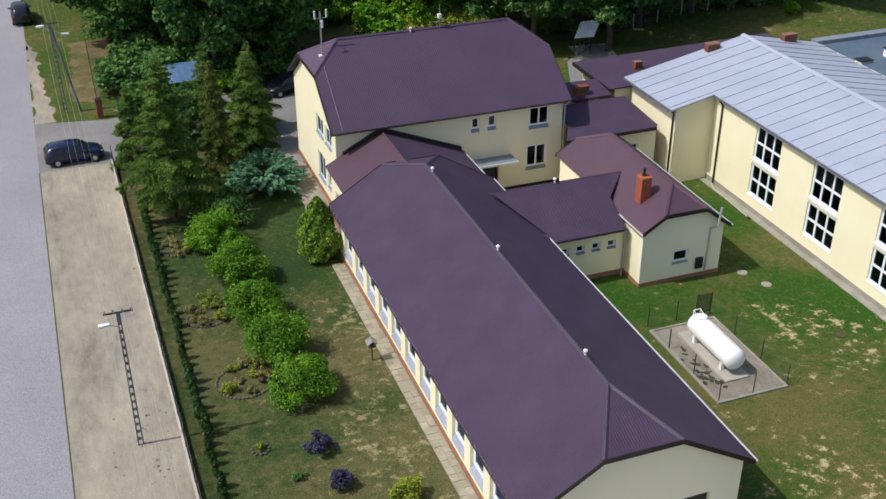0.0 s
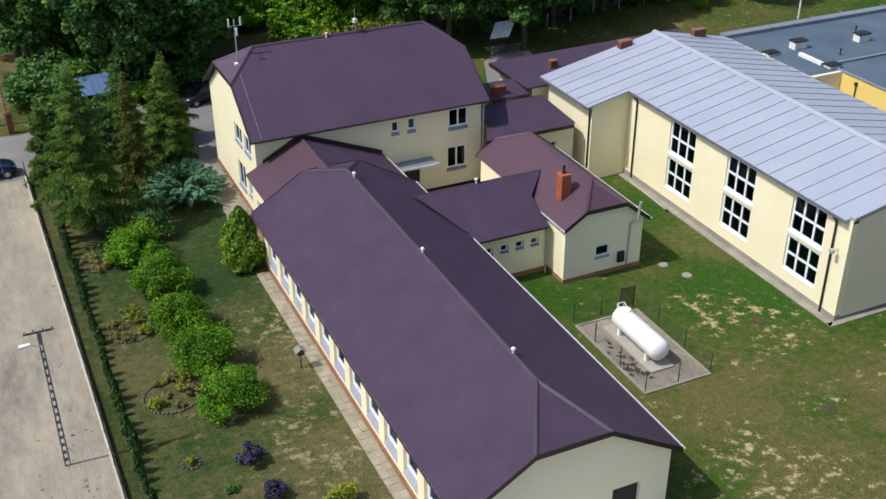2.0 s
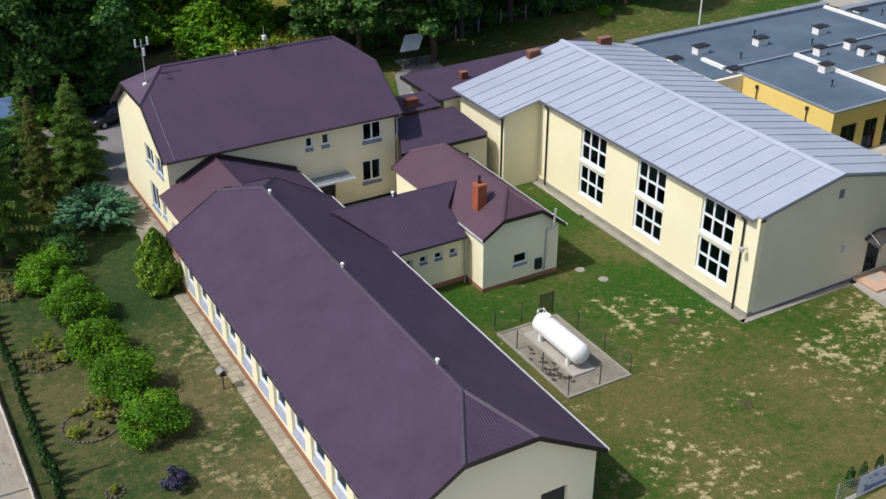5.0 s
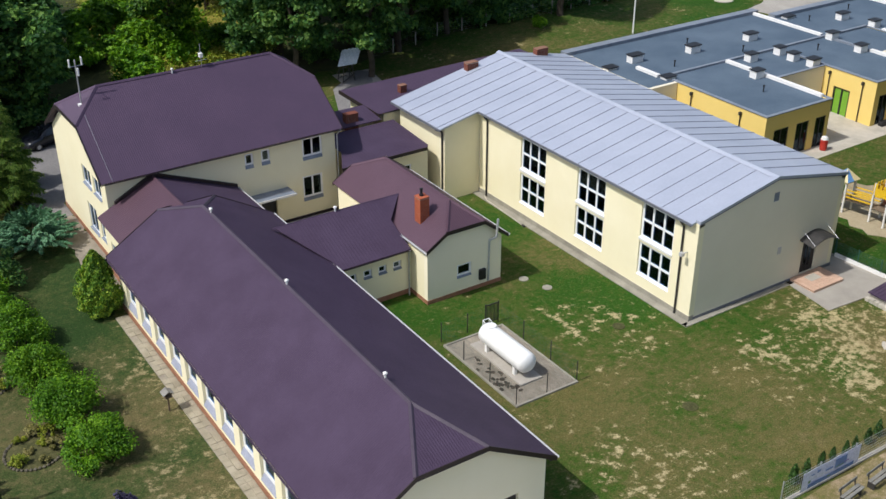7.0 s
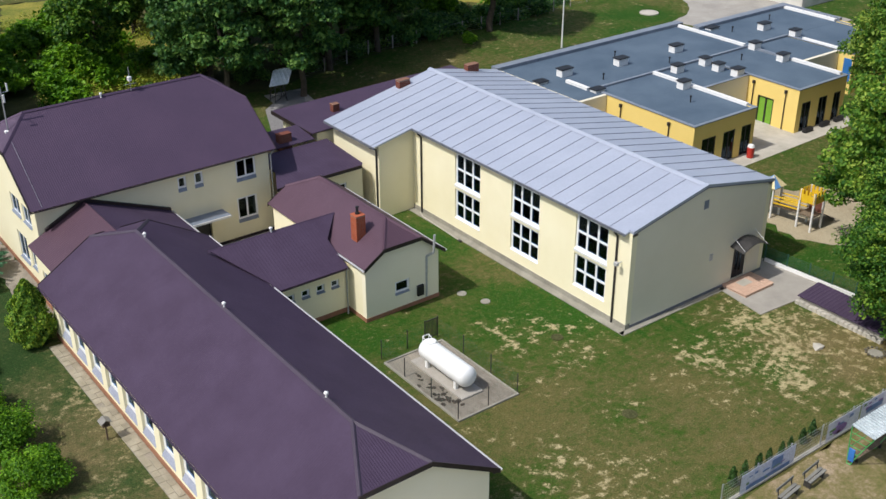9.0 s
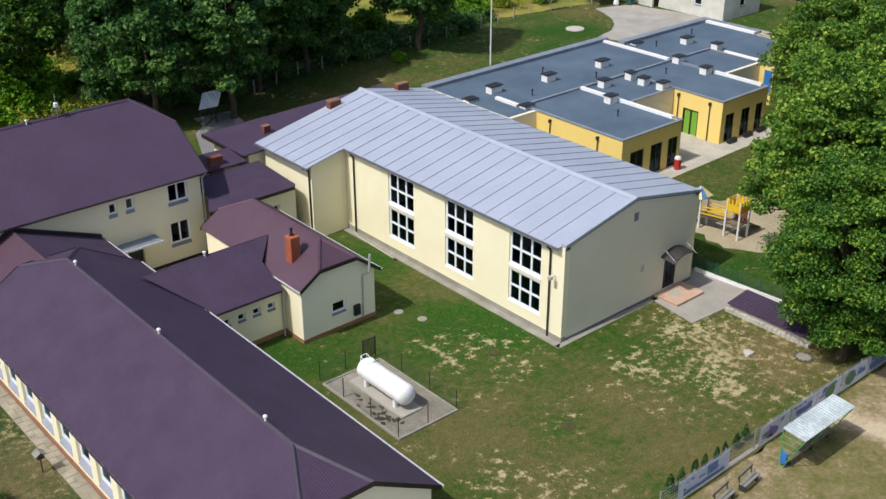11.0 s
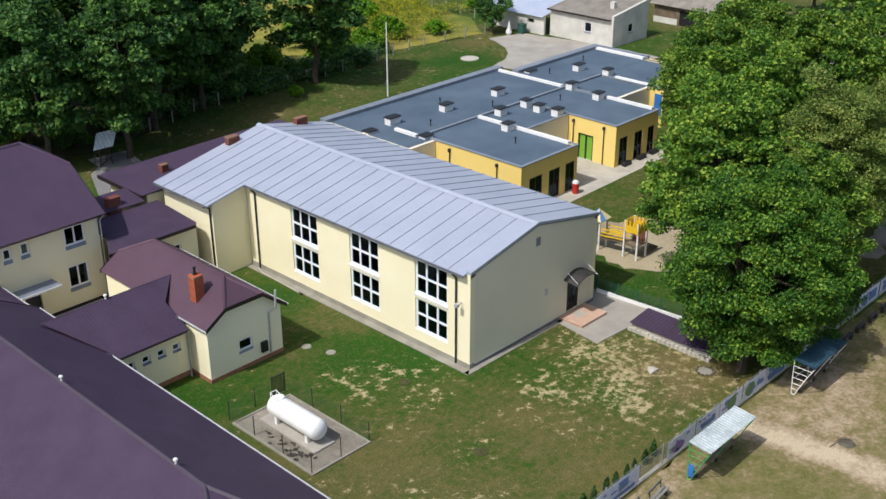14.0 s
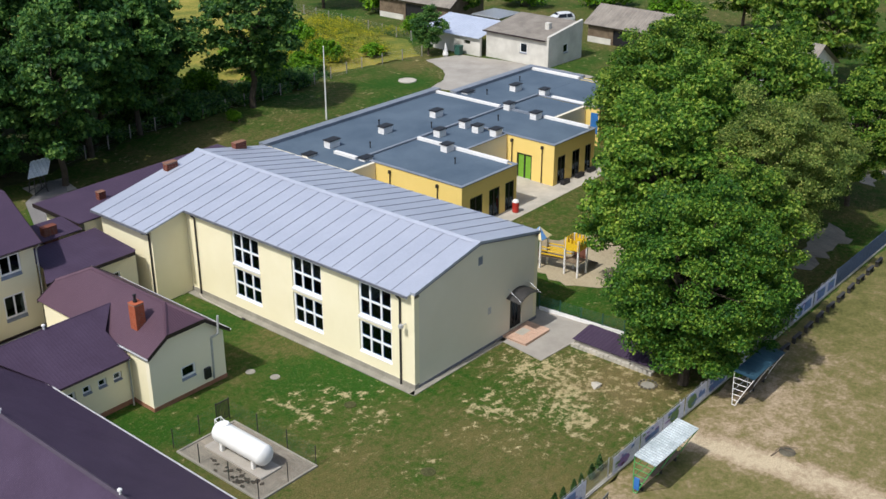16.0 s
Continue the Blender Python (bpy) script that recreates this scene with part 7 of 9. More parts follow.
    part("rear_window", place(prism(BM(), [(-0.478 * L, -0.55, 1.02), (-0.478 * L, 0.55, 1.02), (-0.405 * L, 0.5, 1.33 * Hh / 1.46), (-0.405 * L, -0.5, 1.33 * Hh / 1.46)], (-0.03, 0, 0.03))), g, body)
    part("bumper", place(box(BM(), 0.455 * L, 0.503 * L, -0.62, 0.62, 0.30, 0.46, 0.04)), M_BLACK, body)
    part("bumper", place(box(BM(), -0.508 * L, -0.47 * L, -0.68, 0.68, 0.34, 0.52, 0.04)), M_BLACK, body)
    return t


M_CARGLASS = material("dark_car_glass", (0.008, 0.010, 0.014), (0.012, 0.014, 0.018), 0.08, scale=1, fine=3, bump=0.0, spec=0.7)
M_REDLAMP = material("red_lamp_plastic", (0.25, 0.015, 0.012), (0.30, 0.02, 0.015), 0.3, scale=3, fine=20, bump=0.0)
M_NAVY = material("navy_car_paint", (0.006, 0.012, 0.040), (0.008, 0.016, 0.050), 0.22, scale=0.6, fine=4, bump=0.0, grain=0.05, spec=0.6)
M_DARKCAR = material("black_car_paint", (0.010, 0.012, 0.018), (0.014, 0.016, 0.022), 0.25, scale=0.6, fine=4, bump=0.0, grain=0.05, spec=0.6)
M_WHITECAR = material("white_car_paint", (0.62, 0.64, 0.66), (0.68, 0.70, 0.72), 0.3, scale=0.6, fine=4, bump=0.0, grain=0.03, spec=0.5)
car(0.42, 74.85, 3, M_NAVY, "navy blue hatchback parked across the driveway edge")
car(-2.1, 109.6, 92, M_DARKCAR, "black estate car standing on the road", 4.5, 1.8, 1.75)
car(17.6, 82.6, 200, M_DARKCAR, "dark car in the shade behind the school house", 4.3, 1.75, 1.5)
car(127.5, 86.5, 150, M_WHITECAR, "white car in the farmyard", 4.3, 1.75, 1.6)

# blue tarpaulin-roofed stall among the trees
t = thing("blue_stall", (9.6, 84.4, 0), "low stall with a blue sheet roof under the trees", "stall")
M_TARP = material("blue_sheet", (0.07, 0.13, 0.25), (0.11, 0.18, 0.31), 0.5, scale=1.5, fine=10, bump=0.2)
for x in (8.5, 10.7):
    for y in (83.0, 85.8):
        part("post", box(BM(), x - 0.05, x + 0.05, y - 0.05, y + 0.05, 0, 1.95), M_WOOD, t)
part("sheet_roof", ribbed_slope(BM(), [(8.3, 82.8, 1.8), (10.9, 82.8, 1.8), (10.9, 86.0, 2.25), (8.3, 86.0, 2.25)], (1, 0, 0), 0.5, 0.01, 0.03), M_TARP, t, "blue sheet roof")

# mast with panel aerials, and the small aerial, on the school house roof
t = thing("aerial_mast", (16.2, 64.9, 9.04), "galvanised mast with white panel aerials on the roof", "aerial")
part("mast_tube", tube(BM(), (16.2, 64.9, 8.95), (16.2, 64.9, 11.9), 0.045, n=8), M_GALV, t)
part("spreader", tube(BM(), (15.85, 64.9, 11.5), (16.6, 64.9, 11.5), 0.022), M_GALV, t)
for x, z in ((15.85, 11.45), (16.6, 11.5)):
    part("panel_aerial", box(BM(), x - 0.05, x + 0.05, 64.85, 64.94, z, z + 0.52, 0.02), M_WHITE_PAINT, t, "white panel aerial")
part("panel_aerial", box(BM(), 16.14, 16.26, 64.42, 64.52, 11.0, 11.5, 0.02), M_WHITE_PAINT, t, "white panel aerial")
part("spreader", tube(BM(), (16.2, 64.9, 11.35), (16.2, 64.5, 11.35), 0.022), M_GALV, t)
part("roof_bracket", box(BM(), 16.0, 16.4, 64.75, 65.05, 8.9, 9.12, 0.01), M_WHITE_PAINT, t)
t = thing("small_aerial", (24.2, 65.2, 9.9), "thin rod aerial with a white box on the ridge", "aerial")
part("rod", tube(BM(), (24.2, 65.2, 9.8), (24.2, 65.2, 11.4), 0.022, n=6), M_GALV, t)
part("aerial_box", box(BM(), 24.08, 24.32, 65.08, 65.32, 10.5, 10.8, 0.03), M_WHITE_PAINT, t)
part("arm", tube(BM(), (23.8, 65.2, 10.3), (24.6, 65.2, 10.3), 0.015, n=5), M_GALV, t)
v = lathe(BM(), [(0.05, -0.2), (0.05, 0.15), (0.09, 0.15), (0.09, 0.22), (0.0, 0.26)], 10, (22.2, 65.2, 9.9))
tagged(part("ridge_vent", v, M_WHITE_PAINT), "small white vent on the house ridge", "roof vent")

# bird feeder and beds
M_FEEDER = material("weathered_grey_board", (0.20, 0.19, 0.17), (0.28, 0.265, 0.24), 0.9, scale=2, fine=25, bump=0.2)
t = thing("bird_feeder", (12.93, 44.5, 0), "wooden bird feeder with pitched roof on a post", "bird feeder")
part("post", box(BM(), 12.89, 12.97, 44.46, 44.54, -0.1, 0.88), M_WOOD, t)
part("tray", box(BM(), 12.73, 13.13, 44.3, 44.7, 0.88, 0.93, 0.01), M_WOOD, t)
for sgn in (-1, 1):
    part("roof", prism(BM(), [(12.93, 44.24, 1.30), (12.93 + sgn * 0.28, 44.24, 1.12), (12.93 + sgn * 0.28, 44.24, 1.09), (12.93, 44.24, 1.27)], (0, 0.52, 0)), M_FEEDER, t, "pale weathered roof board")
for dx in (-0.16, 0.16):
    for dy in (-0.16, 0.16):
        part("roof_support", box(BM(), 12.93 + dx - 0.02, 12.93 + dx + 0.02, 44.5 + dy - 0.02, 44.5 + dy + 0.02, 0.93, 1.16), M_WOOD, t)

M_FIELDSTONE = material("field_stone", (0.075, 0.066, 0.046), (0.14, 0.125, 0.09), 0.9, scale=2, fine=15, bump=0.4, per_piece=0.25, world_space=True)


def stone_mesh(seed, r, mat=None):
    rng = random.Random(seed)
    bm = BM()
    bmesh.ops.create_icosphere(bm, subdivisions=1, radius=r)
    for v in bm.verts:
        v.co *= rng.uniform(0.8, 1.15)
        v.co.z *= 0.75
    me = bpy.data.meshes.new("stone")
    bm.to_mesh(me)
    bm.free()
    me.materials.append(mat or M_FIELDSTONE)
    return me


def round_bed(x, y, a, b, turn, label):
    """An oval bed: soil heaped a little, edged with single stones."""
    t = thing("flower_bed", (x, y, 0), label, "flower bed", "flower beds")
    bm = BM()
    c, s = math.cos(radians(turn)), math.sin(radians(turn))
    rings = []
    for f, z in ((1.0, 0.01), (0.7, 0.06), (0.0, 0.09)):
        if f == 0:
            rings.append([bm.verts.new((x, y, z))])
            continue
        ring = []
        for i in range(28):
            th = 2 * math.pi * i / 28
            px, py = a * f * math.cos(th), b * f * math.sin(th)
            ring.append(bm.verts.new((x + px * c - py * s, y + px * s + py * c, z)))
        rings.append(ring)
    for i in range(28):
        j = (i + 1) % 28
        bm.faces.new((rings[0][i], rings[0][j], rings[1][j], rings[1][i]))
        bm.faces.new((rings[1][i], rings[1][j], rings[2][0]))
    part("soil", bm, M_SOIL, t)
    n = int(2 * math.pi * (a + b) / 2 / 0.2)
    for i in range(n):
        th = 2 * math.pi * i / n
        px, py = a * math.cos(th), b * math.sin(th)
        o = new("edging_stone", STONES[i % 4])
        o.parent = t
        o.matrix_basis = pose(px * c - py * s, px * s + py * c, 0.05, 0, 0, 77 * i)
    return t


STONES = [stone_mesh(i, 0.10) for i in range(4)]
M_CLOD = material("dark_clod", (0.045, 0.036, 0.028), (0.085, 0.066, 0.05), 0.95, scale=3, fine=20, bump=0.3, per_piece=0.3)
CLODS = [stone_mesh(20 + i, 0.12, M_CLOD) for i in range(4)]
round_bed(6.4, 44.9, 1.35, 1.35, 0, "round bed edged with field stones")
round_bed(5.7, 51.4, 1.1, 0.95, 10, "round bed edged with field stones")
round_bed(5.3, 59.6, 1.0, 0.9, 20, "round bed edged with field stones")
round_bed(6.1, 39.55, 0.38, 0.38, 0, "very small round bed edged with stones")

# ---- yard with the gas tank ----
t = thing("tank_enclosure", (29.55, 38.8, 0), "sandy gravel pad with pale concrete kerb under the gas tank", "gravel pad")
part("gravel", box(BM(), 27.62, 31.36, 35.3, 41.75, -0.05, 0.03), M_SAND, t)
for x0, x1, y0, y1 in ((27.50, 27.62, 35.18, 41.87), (31.36, 31.48, 35.18, 41.87), (27.62, 31.36, 35.18, 35.3), (27.62, 31.36, 41.75, 41.87)):
    part("kerb", box(BM(), x0, x1, y0, y1, -0.1, 0.10, 0.012), M_APRON, t)
part("tank_slab", box(BM(), 28.75, 30.15, 36.5, 41.1, 0.0, 0.13, 0.015), M_GREY_PAVER, t, "grey concrete slab")
rng = random.Random(12)
for i in range(34):
    o = new("loose_clod", CLODS[i % 4])
    o.parent = t
    s = rng.uniform(0.5, 1.4)
    o.matrix_basis = Matrix.Translation((rng.uniform(-1.8, -0.9), rng.uniform(-2.6, 1.2), 0.05)) @ Matrix.Diagonal((s, s * rng.uniform(0.6, 1.6), s * 0.5, 1))
t = thing("gas_tank", (29.45, 39.1, 0.13), "white horizontal gas tank on saddle feet", "gas tank")
R, za = 0.585, 0.98
bm, rows, n = BM(), [], 28
prof = [(36.66 + R * 0.62 * (1 - math.cos(a)), R * math.sin(a)) for a in [math.pi / 2 * i / 7 for i in range(8)]]
prof += [(40.78 - (y - 36.66), r) for y, r in prof[::-1]]
for y, r in prof:
    rows.append([bm.verts.new((29.45 + max(r, 0.004) * math.cos(2 * math.pi * i / n), y, za + max(r, 0.004) * math.sin(2 * math.pi * i / n))) for i in range(n)])
for a, b in zip(rows, rows[1:]):
    for i in range(n):
        bm.faces.new((a[i], a[(i + 1) % n], b[(i + 1) % n], b[i]))
part("vessel", bm, M_TANK, t, smooth=True)
for y in (37.5, 40.0):
    for x in (29.1, 29.8):
        part("foot", box(BM(), x - 0.09, x + 0.09, y - 0.10, y + 0.10, 0.12, 0.62, 0.01), M_TANK, t)
bm = lathe(BM(), [(0.28, 0.0), (0.28, 0.10), (0.24, 0.13), (0.0, 0.14)], 18, (29.45, 40.1, za + R - 0.05))
part("valve_dome", bm, M_TANK, t, "white valve cover")
bm = BM()
for a, b in (((29.25, 40.62, 1.2), (29.25, 40.62, 1.72)), ((29.65, 40.62, 1.2), (29.65, 40.62, 1.72)), ((29.25, 40.62, 1.72), (29.65, 40.62, 1.72)), ((29.25, 40.62, 1.72), (29.25, 40.25, 1.56)), ((29.65, 40.62, 1.72), (29.65, 40.25, 1.56))):
    tube(bm, a, b, 0.022, n=6)
part("guard_rail", bm, M_TANK, t)

t = thing("tank_fence", (29.55, 38.8, 0), "low dark wire fence round the gas tank", "fence")
posts = [(27.66, 42.3), (27.66, 40.1), (27.66, 37.7), (27.6, 35.35), (29.55, 35.35), (31.5, 35.35), (31.55, 37.6), (31.55, 40.0), (29.4, 42.3), (30.6, 42.3), (31.5, 42.3)]
for x, y in posts:
    part("post", tube(BM(), (x, y, -0.05), (x, y, 1.25 if (x, y) not in ((30.6, 42.3), (31.5, 42.3)) else 1.4), 0.03, n=6), M_STEEL, t)
bm = BM()
loop = [(27.66, 42.3), (27.62, 35.35), (31.52, 35.35), (31.55, 42.3), (30.6, 42.3)]
for (xa, ya), (xb, yb) in ((loop[0], loop[1]), (loop[1], loop[2]), (loop[2], loop[3]), ((27.66, 42.3), (30.6, 42.3))):
    L = math.hypot(xb - xa, yb - ya)
    for j in range(9):
        z = 0.12 + 1.08 * j / 8
        beam(bm, (xa, ya, z), (xb, yb, z), 0.003, 0.003)
    for k in range(1, int(L / 0.12)):
        f = k * 0.12 / L
        x, y = xa + (xb - xa) * f, ya + (yb - ya) * f
        box(bm, x - 0.0015, x + 0.0015, y - 0.0015, y + 0.0015, 0.1, 1.2)
part("wire_mesh", bm, M_GREENWIRE, t, "green wire mesh", kind="stuff")
g = part("gate_frame", beam(BM(), (30.64, 42.3, 1.3), (31.46, 42.3, 1.3), 0.05, 0.05), M_STEEL, t, "dark steel gate")
part("gate_rail", beam(BM(), (30.64, 42.3, 0.2), (31.46, 42.3, 0.2), 0.05, 0.05), M_STEEL, g)
for i in range(9):
    x = 30.68 + 0.745 * i / 8
    part("gate_bar", box(BM(), x - 0.018, x + 0.018, 42.285, 42.315, 0.2, 1.3), M_STEEL, g)

# The two small pale discs stand for flat stones in the grass.
for x, y, r, lab in ((34.85, 30.5, 0.40, "dull dark round manhole cover in the lawn"), (35.6, 45.35, 0.3, "pale small flat stone in the lawn"), (36.15, 43.75, 0.3, "pale small flat stone in the lawn"), (36.85, 38.15, 0.36, "dull brown round manhole cover in the lawn")):
    bm = lathe(BM(), [(r, -0.05), (r, 0.03), (r * 0.9, 0.045), (r * 0.84, 0.03), (0.0, 0.035)], 20, (x, y, gz(x, y)))
    tagged(part("manhole_cover", bm, M_SOIL if r > 0.33 else M_APRON), lab, "manhole cover", "manhole covers")
o = new("boulder", stone_mesh(9, 0.42, M_CONC))
o.matrix_basis = pose(47.66, 28.57, 0.08, 0, 0, 20) @ Matrix.Diagonal((1.0, 0.85, 0.55, 1))
tagged(o, "pale grey boulder lying on the dry lawn", "boulder")
t = thing("fire_pit", (49.75, 26.3, 0.0), "ring of stones round old ash", "fire pit")
part("ash", lathe(BM(), [(0.42, 0.0), (0.36, 0.03), (0.0, 0.05)], 16, (49.75, 26.3, 0.0)), M_APRON, t)
for i in range(13):
    o = new("stone", STONES[i % 4])
    o.parent = t
    o.matrix_basis = pose(0.52 * math.cos(i * 0.483), 0.52 * math.sin(i * 0.483), 0.05, 0, 0, 40 * i)

t = thing("drain_pipe", (40.0, 55.4, 0.0), "pale rainwater pipe laid on the grass beside the hall", "drain pipe")
bm = BM()
tube(bm, (40.2, 56.0, 0.12), (40.0, 55.4, 0.06), 0.04, n=8)
tube(bm, (40.0, 55.4, 0.06), (39.78, 50.9, 0.05), 0.04, n=8)
part("pipe", bm, M_CONC, t)
part("pipe_end", tube(BM(), (39.79, 51.05, 0.06), (39.72, 50.75, 0.10), 0.08, n=8), M_STEEL, t, "dark pipe end")

# ---- hall's side entrance ----
M_TERRA = material("terracotta_tile", (0.53, 0.345, 0.25), (0.60, 0.41, 0.305), 0.8, scale=1.5, fine=25, bump=0.1, per_piece=0.05, world_space=True)
land = bpy.data.objects["entrance_landing"]
bm = box(BM(), 0.006, 0.294, 0.006, 0.294, 0, 0.02, 0.003)
tile = bpy.data.meshes.new("tile")
bm.to_mesh(tile)
bm.free()
tile.materials.append(M_TERRA)
for i in range(9):
    for j in range(6):
        o = new("tile", tile)
        o.parent = land
        o.matrix_basis = Matrix.Translation((48.75 + 0.3 * i - 50.05, 34.52 + 0.302 * j - 35.4, 0.2))
tagged(part("door_mat", box(BM(), 49.55, 50.45, 35.35, 35.95, 0.222, 0.236, 0.004), M_CONC), "pale door mat on the landing", "door mat")
mesh_fence("yard_fence", (52.95, 37.7), (53.5, 36.9), 1.2, "green mesh fence by the hall corner", 1.0, M_GREENWIRE, z=0.0, wire=0.08, gauge=0.004)
mesh_fence("yard_fence", (53.58, 36.9), (54.08, 30.6), 1.05, "green mesh fence on a white concrete kerb", 1.5, M_GREENWIRE, base_h=0.24, base_mat=M_WHITE_PAINT, z=0.02, wire=0.08, gauge=0.004)
t = thing("low_shelter", (52.0, 29.6, 0.0), "low brown sheet-roofed cellar cover with white block edge", "cellar cover")
bm = BM()
prism(bm, [(51.15, 26.75, -0.1), (52.85, 26.75, -0.1), (52.85, 26.75, 0.55), (51.15, 26.75, 0.37)], (0, 5.65, 0))
part("cover_base", bm, M_CONC, t)
part("roof", ribbed_slope(BM(), [(51.0, 26.6, 0.42), (51.0, 32.5, 0.42), (53.0, 32.5, 0.64), (53.0, 26.6, 0.64)], (0, 1, 0), 0.25, 0.02, 0.04), M_ROOF, t, "dark brown sheet roof")
for i in range(19):
    part("edge_block", box(BM(), 50.70, 50.95, 26.65 + 0.305 * i, 26.93 + 0.305 * i, -0.05, 0.22 + 0.02 * (i % 3), 0.02), M_CONC, t)

# ---- sports-field side ----
M_BANNER = material("printed_banner_pale", (0.56, 0.57, 0.68), (0.66, 0.67, 0.76), 0.6, scale=0.8, fine=8, bump=0.1)
M_BANNER_B = material("printed_banner_blue", (0.10, 0.17, 0.34), (0.14, 0.22, 0.40), 0.6, scale=0.8, fine=8, bump=0.1)
M_BANNER_G = material("printed_banner_green", (0.10, 0.18, 0.07), (0.14, 0.24, 0.10), 0.6, scale=0.8, fine=8, bump=0.1)
M_BANNER_V = material("printed_banner_violet", (0.20, 0.12, 0.30), (0.26, 0.16, 0.36), 0.6, scale=0.8, fine=8, bump=0.1)
M_BLUENET = material("blue_grey_netting", (0.085, 0.125, 0.20), (0.12, 0.165, 0.25), 0.7, scale=3, fine=30, bump=0.05)
mesh_fence("field_fence", (33.0, 23.08), (69.5, 23.08), 1.25, "grey mesh fence along the sports field", 2.5, M_GALV, base_h=0.1, wire=0.15, gauge=0.004)
mesh_fence("field_fence", (69.6, 23.08), (95.0, 23.08), 1.4, "fence hung with dense blue-grey netting along the field", 2.5, M_BLUENET, base_h=0.1, wire=0.05, gauge=0.011)


def banner(x0, x1, marks, label):
    b = thing("banner", (x0, 22.98, 0.1), label, "banner", "banners on the field fence")
    bm = BM()
    n = 10
    top, low = [], []
    for i in range(n + 1):
        x, d = x0 + (x1 - x0) * i / n, 0.015 * math.sin(i * 1.9 + x0)
        top.append((x, 22.99 + d))
    front = [[bm.verts.new((x, y + o, z)) for x, y in top] for o, z in ((0, 0.14), (0, 1.22), (0.012, 1.22), (0.012, 0.14))]
    for k in range(4):
        for i in range(n):
            bm.faces.new((front[k][i], front[k][i + 1], front[(k + 1) % 4][i + 1], front[(k + 1) % 4][i]))
    part("banner_sheet", bm, M_BANNER, b)
    for mat, fx0, fx1, z0, z1, oval in marks:
        xa, xb = x0 + (x1 - x0) * fx0, x0 + (x1 - x0) * fx1
        bm = BM()
        k = 18 if oval else 4
        pts = []
        for i in range(k):
            th = 2 * math.pi * (i + 0.5) / k
            if oval:
                pts.append(((xa + xb) / 2 + (xb - xa) / 2 * math.cos(th), 22.95, (z0 + z1) / 2 + (z1 - z0) / 2 * math.sin(th)))
        if not oval:
            pts = [(xa, 22.95, z0), (xb, 22.95, z0), (xb, 22.95, z1), (xa, 22.95, z1)]
        prism(bm, pts, (0, 0.012, 0))
        part("printed_shape", bm, mat, b)
    rng = random.Random(int(x0 * 7))
    for i in range(7):
        xa, za = x0 + (x1 - x0) * rng.uniform(0.05, 0.75), rng.uniform(0.25, 1.05)
        wd = rng.uniform(0.15, 0.5)
        part("printed_bar", box(BM(), xa, min(xa + wd, x1 - 0.05), 22.944, 22.956, za, za + rng.choice((0.05, 0.08, 0.12))), (M_BANNER_B, M_BANNER_V, M_BANNER_G, M_BANNER_B)[rng.randrange(4)], b)
    return b


banner(34.2, 38.1, [(M_BANNER_B, 0.1, 0.9, 0.25, 0.45, False), (M_BANNER_B, 0.55, 0.75, 0.6, 1.1, False)], "pale banner with blue bars on the field fence")
banner(40.6, 43.2, [(M_BANNER_V, 0.15, 0.6, 0.3, 0.85, True), (M_REDLAMP, 0.3, 0.4, 0.3, 0.5, False)], "pale banner with a violet shape on the field fence")
banner(43.3, 45.6, [(M_BANNER_B, 0.2, 0.8, 0.5, 0.8, False)], "pale banner with a blue bar on the field fence")
banner(45.7, 48.0, [(M_BANNER_G, 0.3, 0.7, 0.3, 1.1, True)], "pale banner with a green oval on the field fence")
banner(48.1, 50.6, [(M_BANNER_G, 0.1, 0.5, 0.25, 1.1, True), (M_BANNER_B, 0.6, 0.9, 0.5, 0.8, False)], "pale banner with green oval and blue bar")
banner(50.7, 53.2, [(M_BANNER_B, 0.1, 0.85, 0.25, 0.7, False), (M_BANNER_B, 0.1, 0.3, 0.8, 1.1, False)], "pale banner with blue blocks on the field fence")
banner(53.3, 56.0, [(M_BANNER_G, 0.2, 0.6, 0.3, 1.1, True)], "pale banner with a green oval on the field fence")
banner(62.6, 65.6, [(M_BANNER_B, 0.15, 0.4, 0.35, 1.0, False), (M_BANNER_B, 0.5, 0.85, 0.35, 1.0, False)], "white banner with blue blocks on the field fence")
banner(65.8, 69.4, [(M_BANNER_B, 0.1, 0.45, 0.35, 1.0, False), (M_BANNER_B, 0.6, 0.9, 0.35, 1.0, False)], "white banner with blue blocks on the field fence")

M_GREENPAINT = material("green_painted_steel", (0.06, 0.30, 0.08), (0.09, 0.38, 0.11), 0.45, scale=3, fine=30, bump=0.03)
M_BLUEPAINT = material("blue_painted_steel", (0.03, 0.14, 0.42), (0.04, 0.18, 0.50), 0.45, scale=3, fine=30, bump=0.03)
M_TEALSHEET = material("dark_blue_shelter_sheet", (0.020, 0.055, 0.085), (0.035, 0.080, 0.115), 0.35, scale=1.2, fine=10, bump=0.08, spec=0.6)
M_PALESHEET = material("pale_zinc_sheet", (0.40, 0.45, 0.46), (0.56, 0.61, 0.62), 0.45, metal=0.2, scale=1.2, fine=10, bump=0.05)


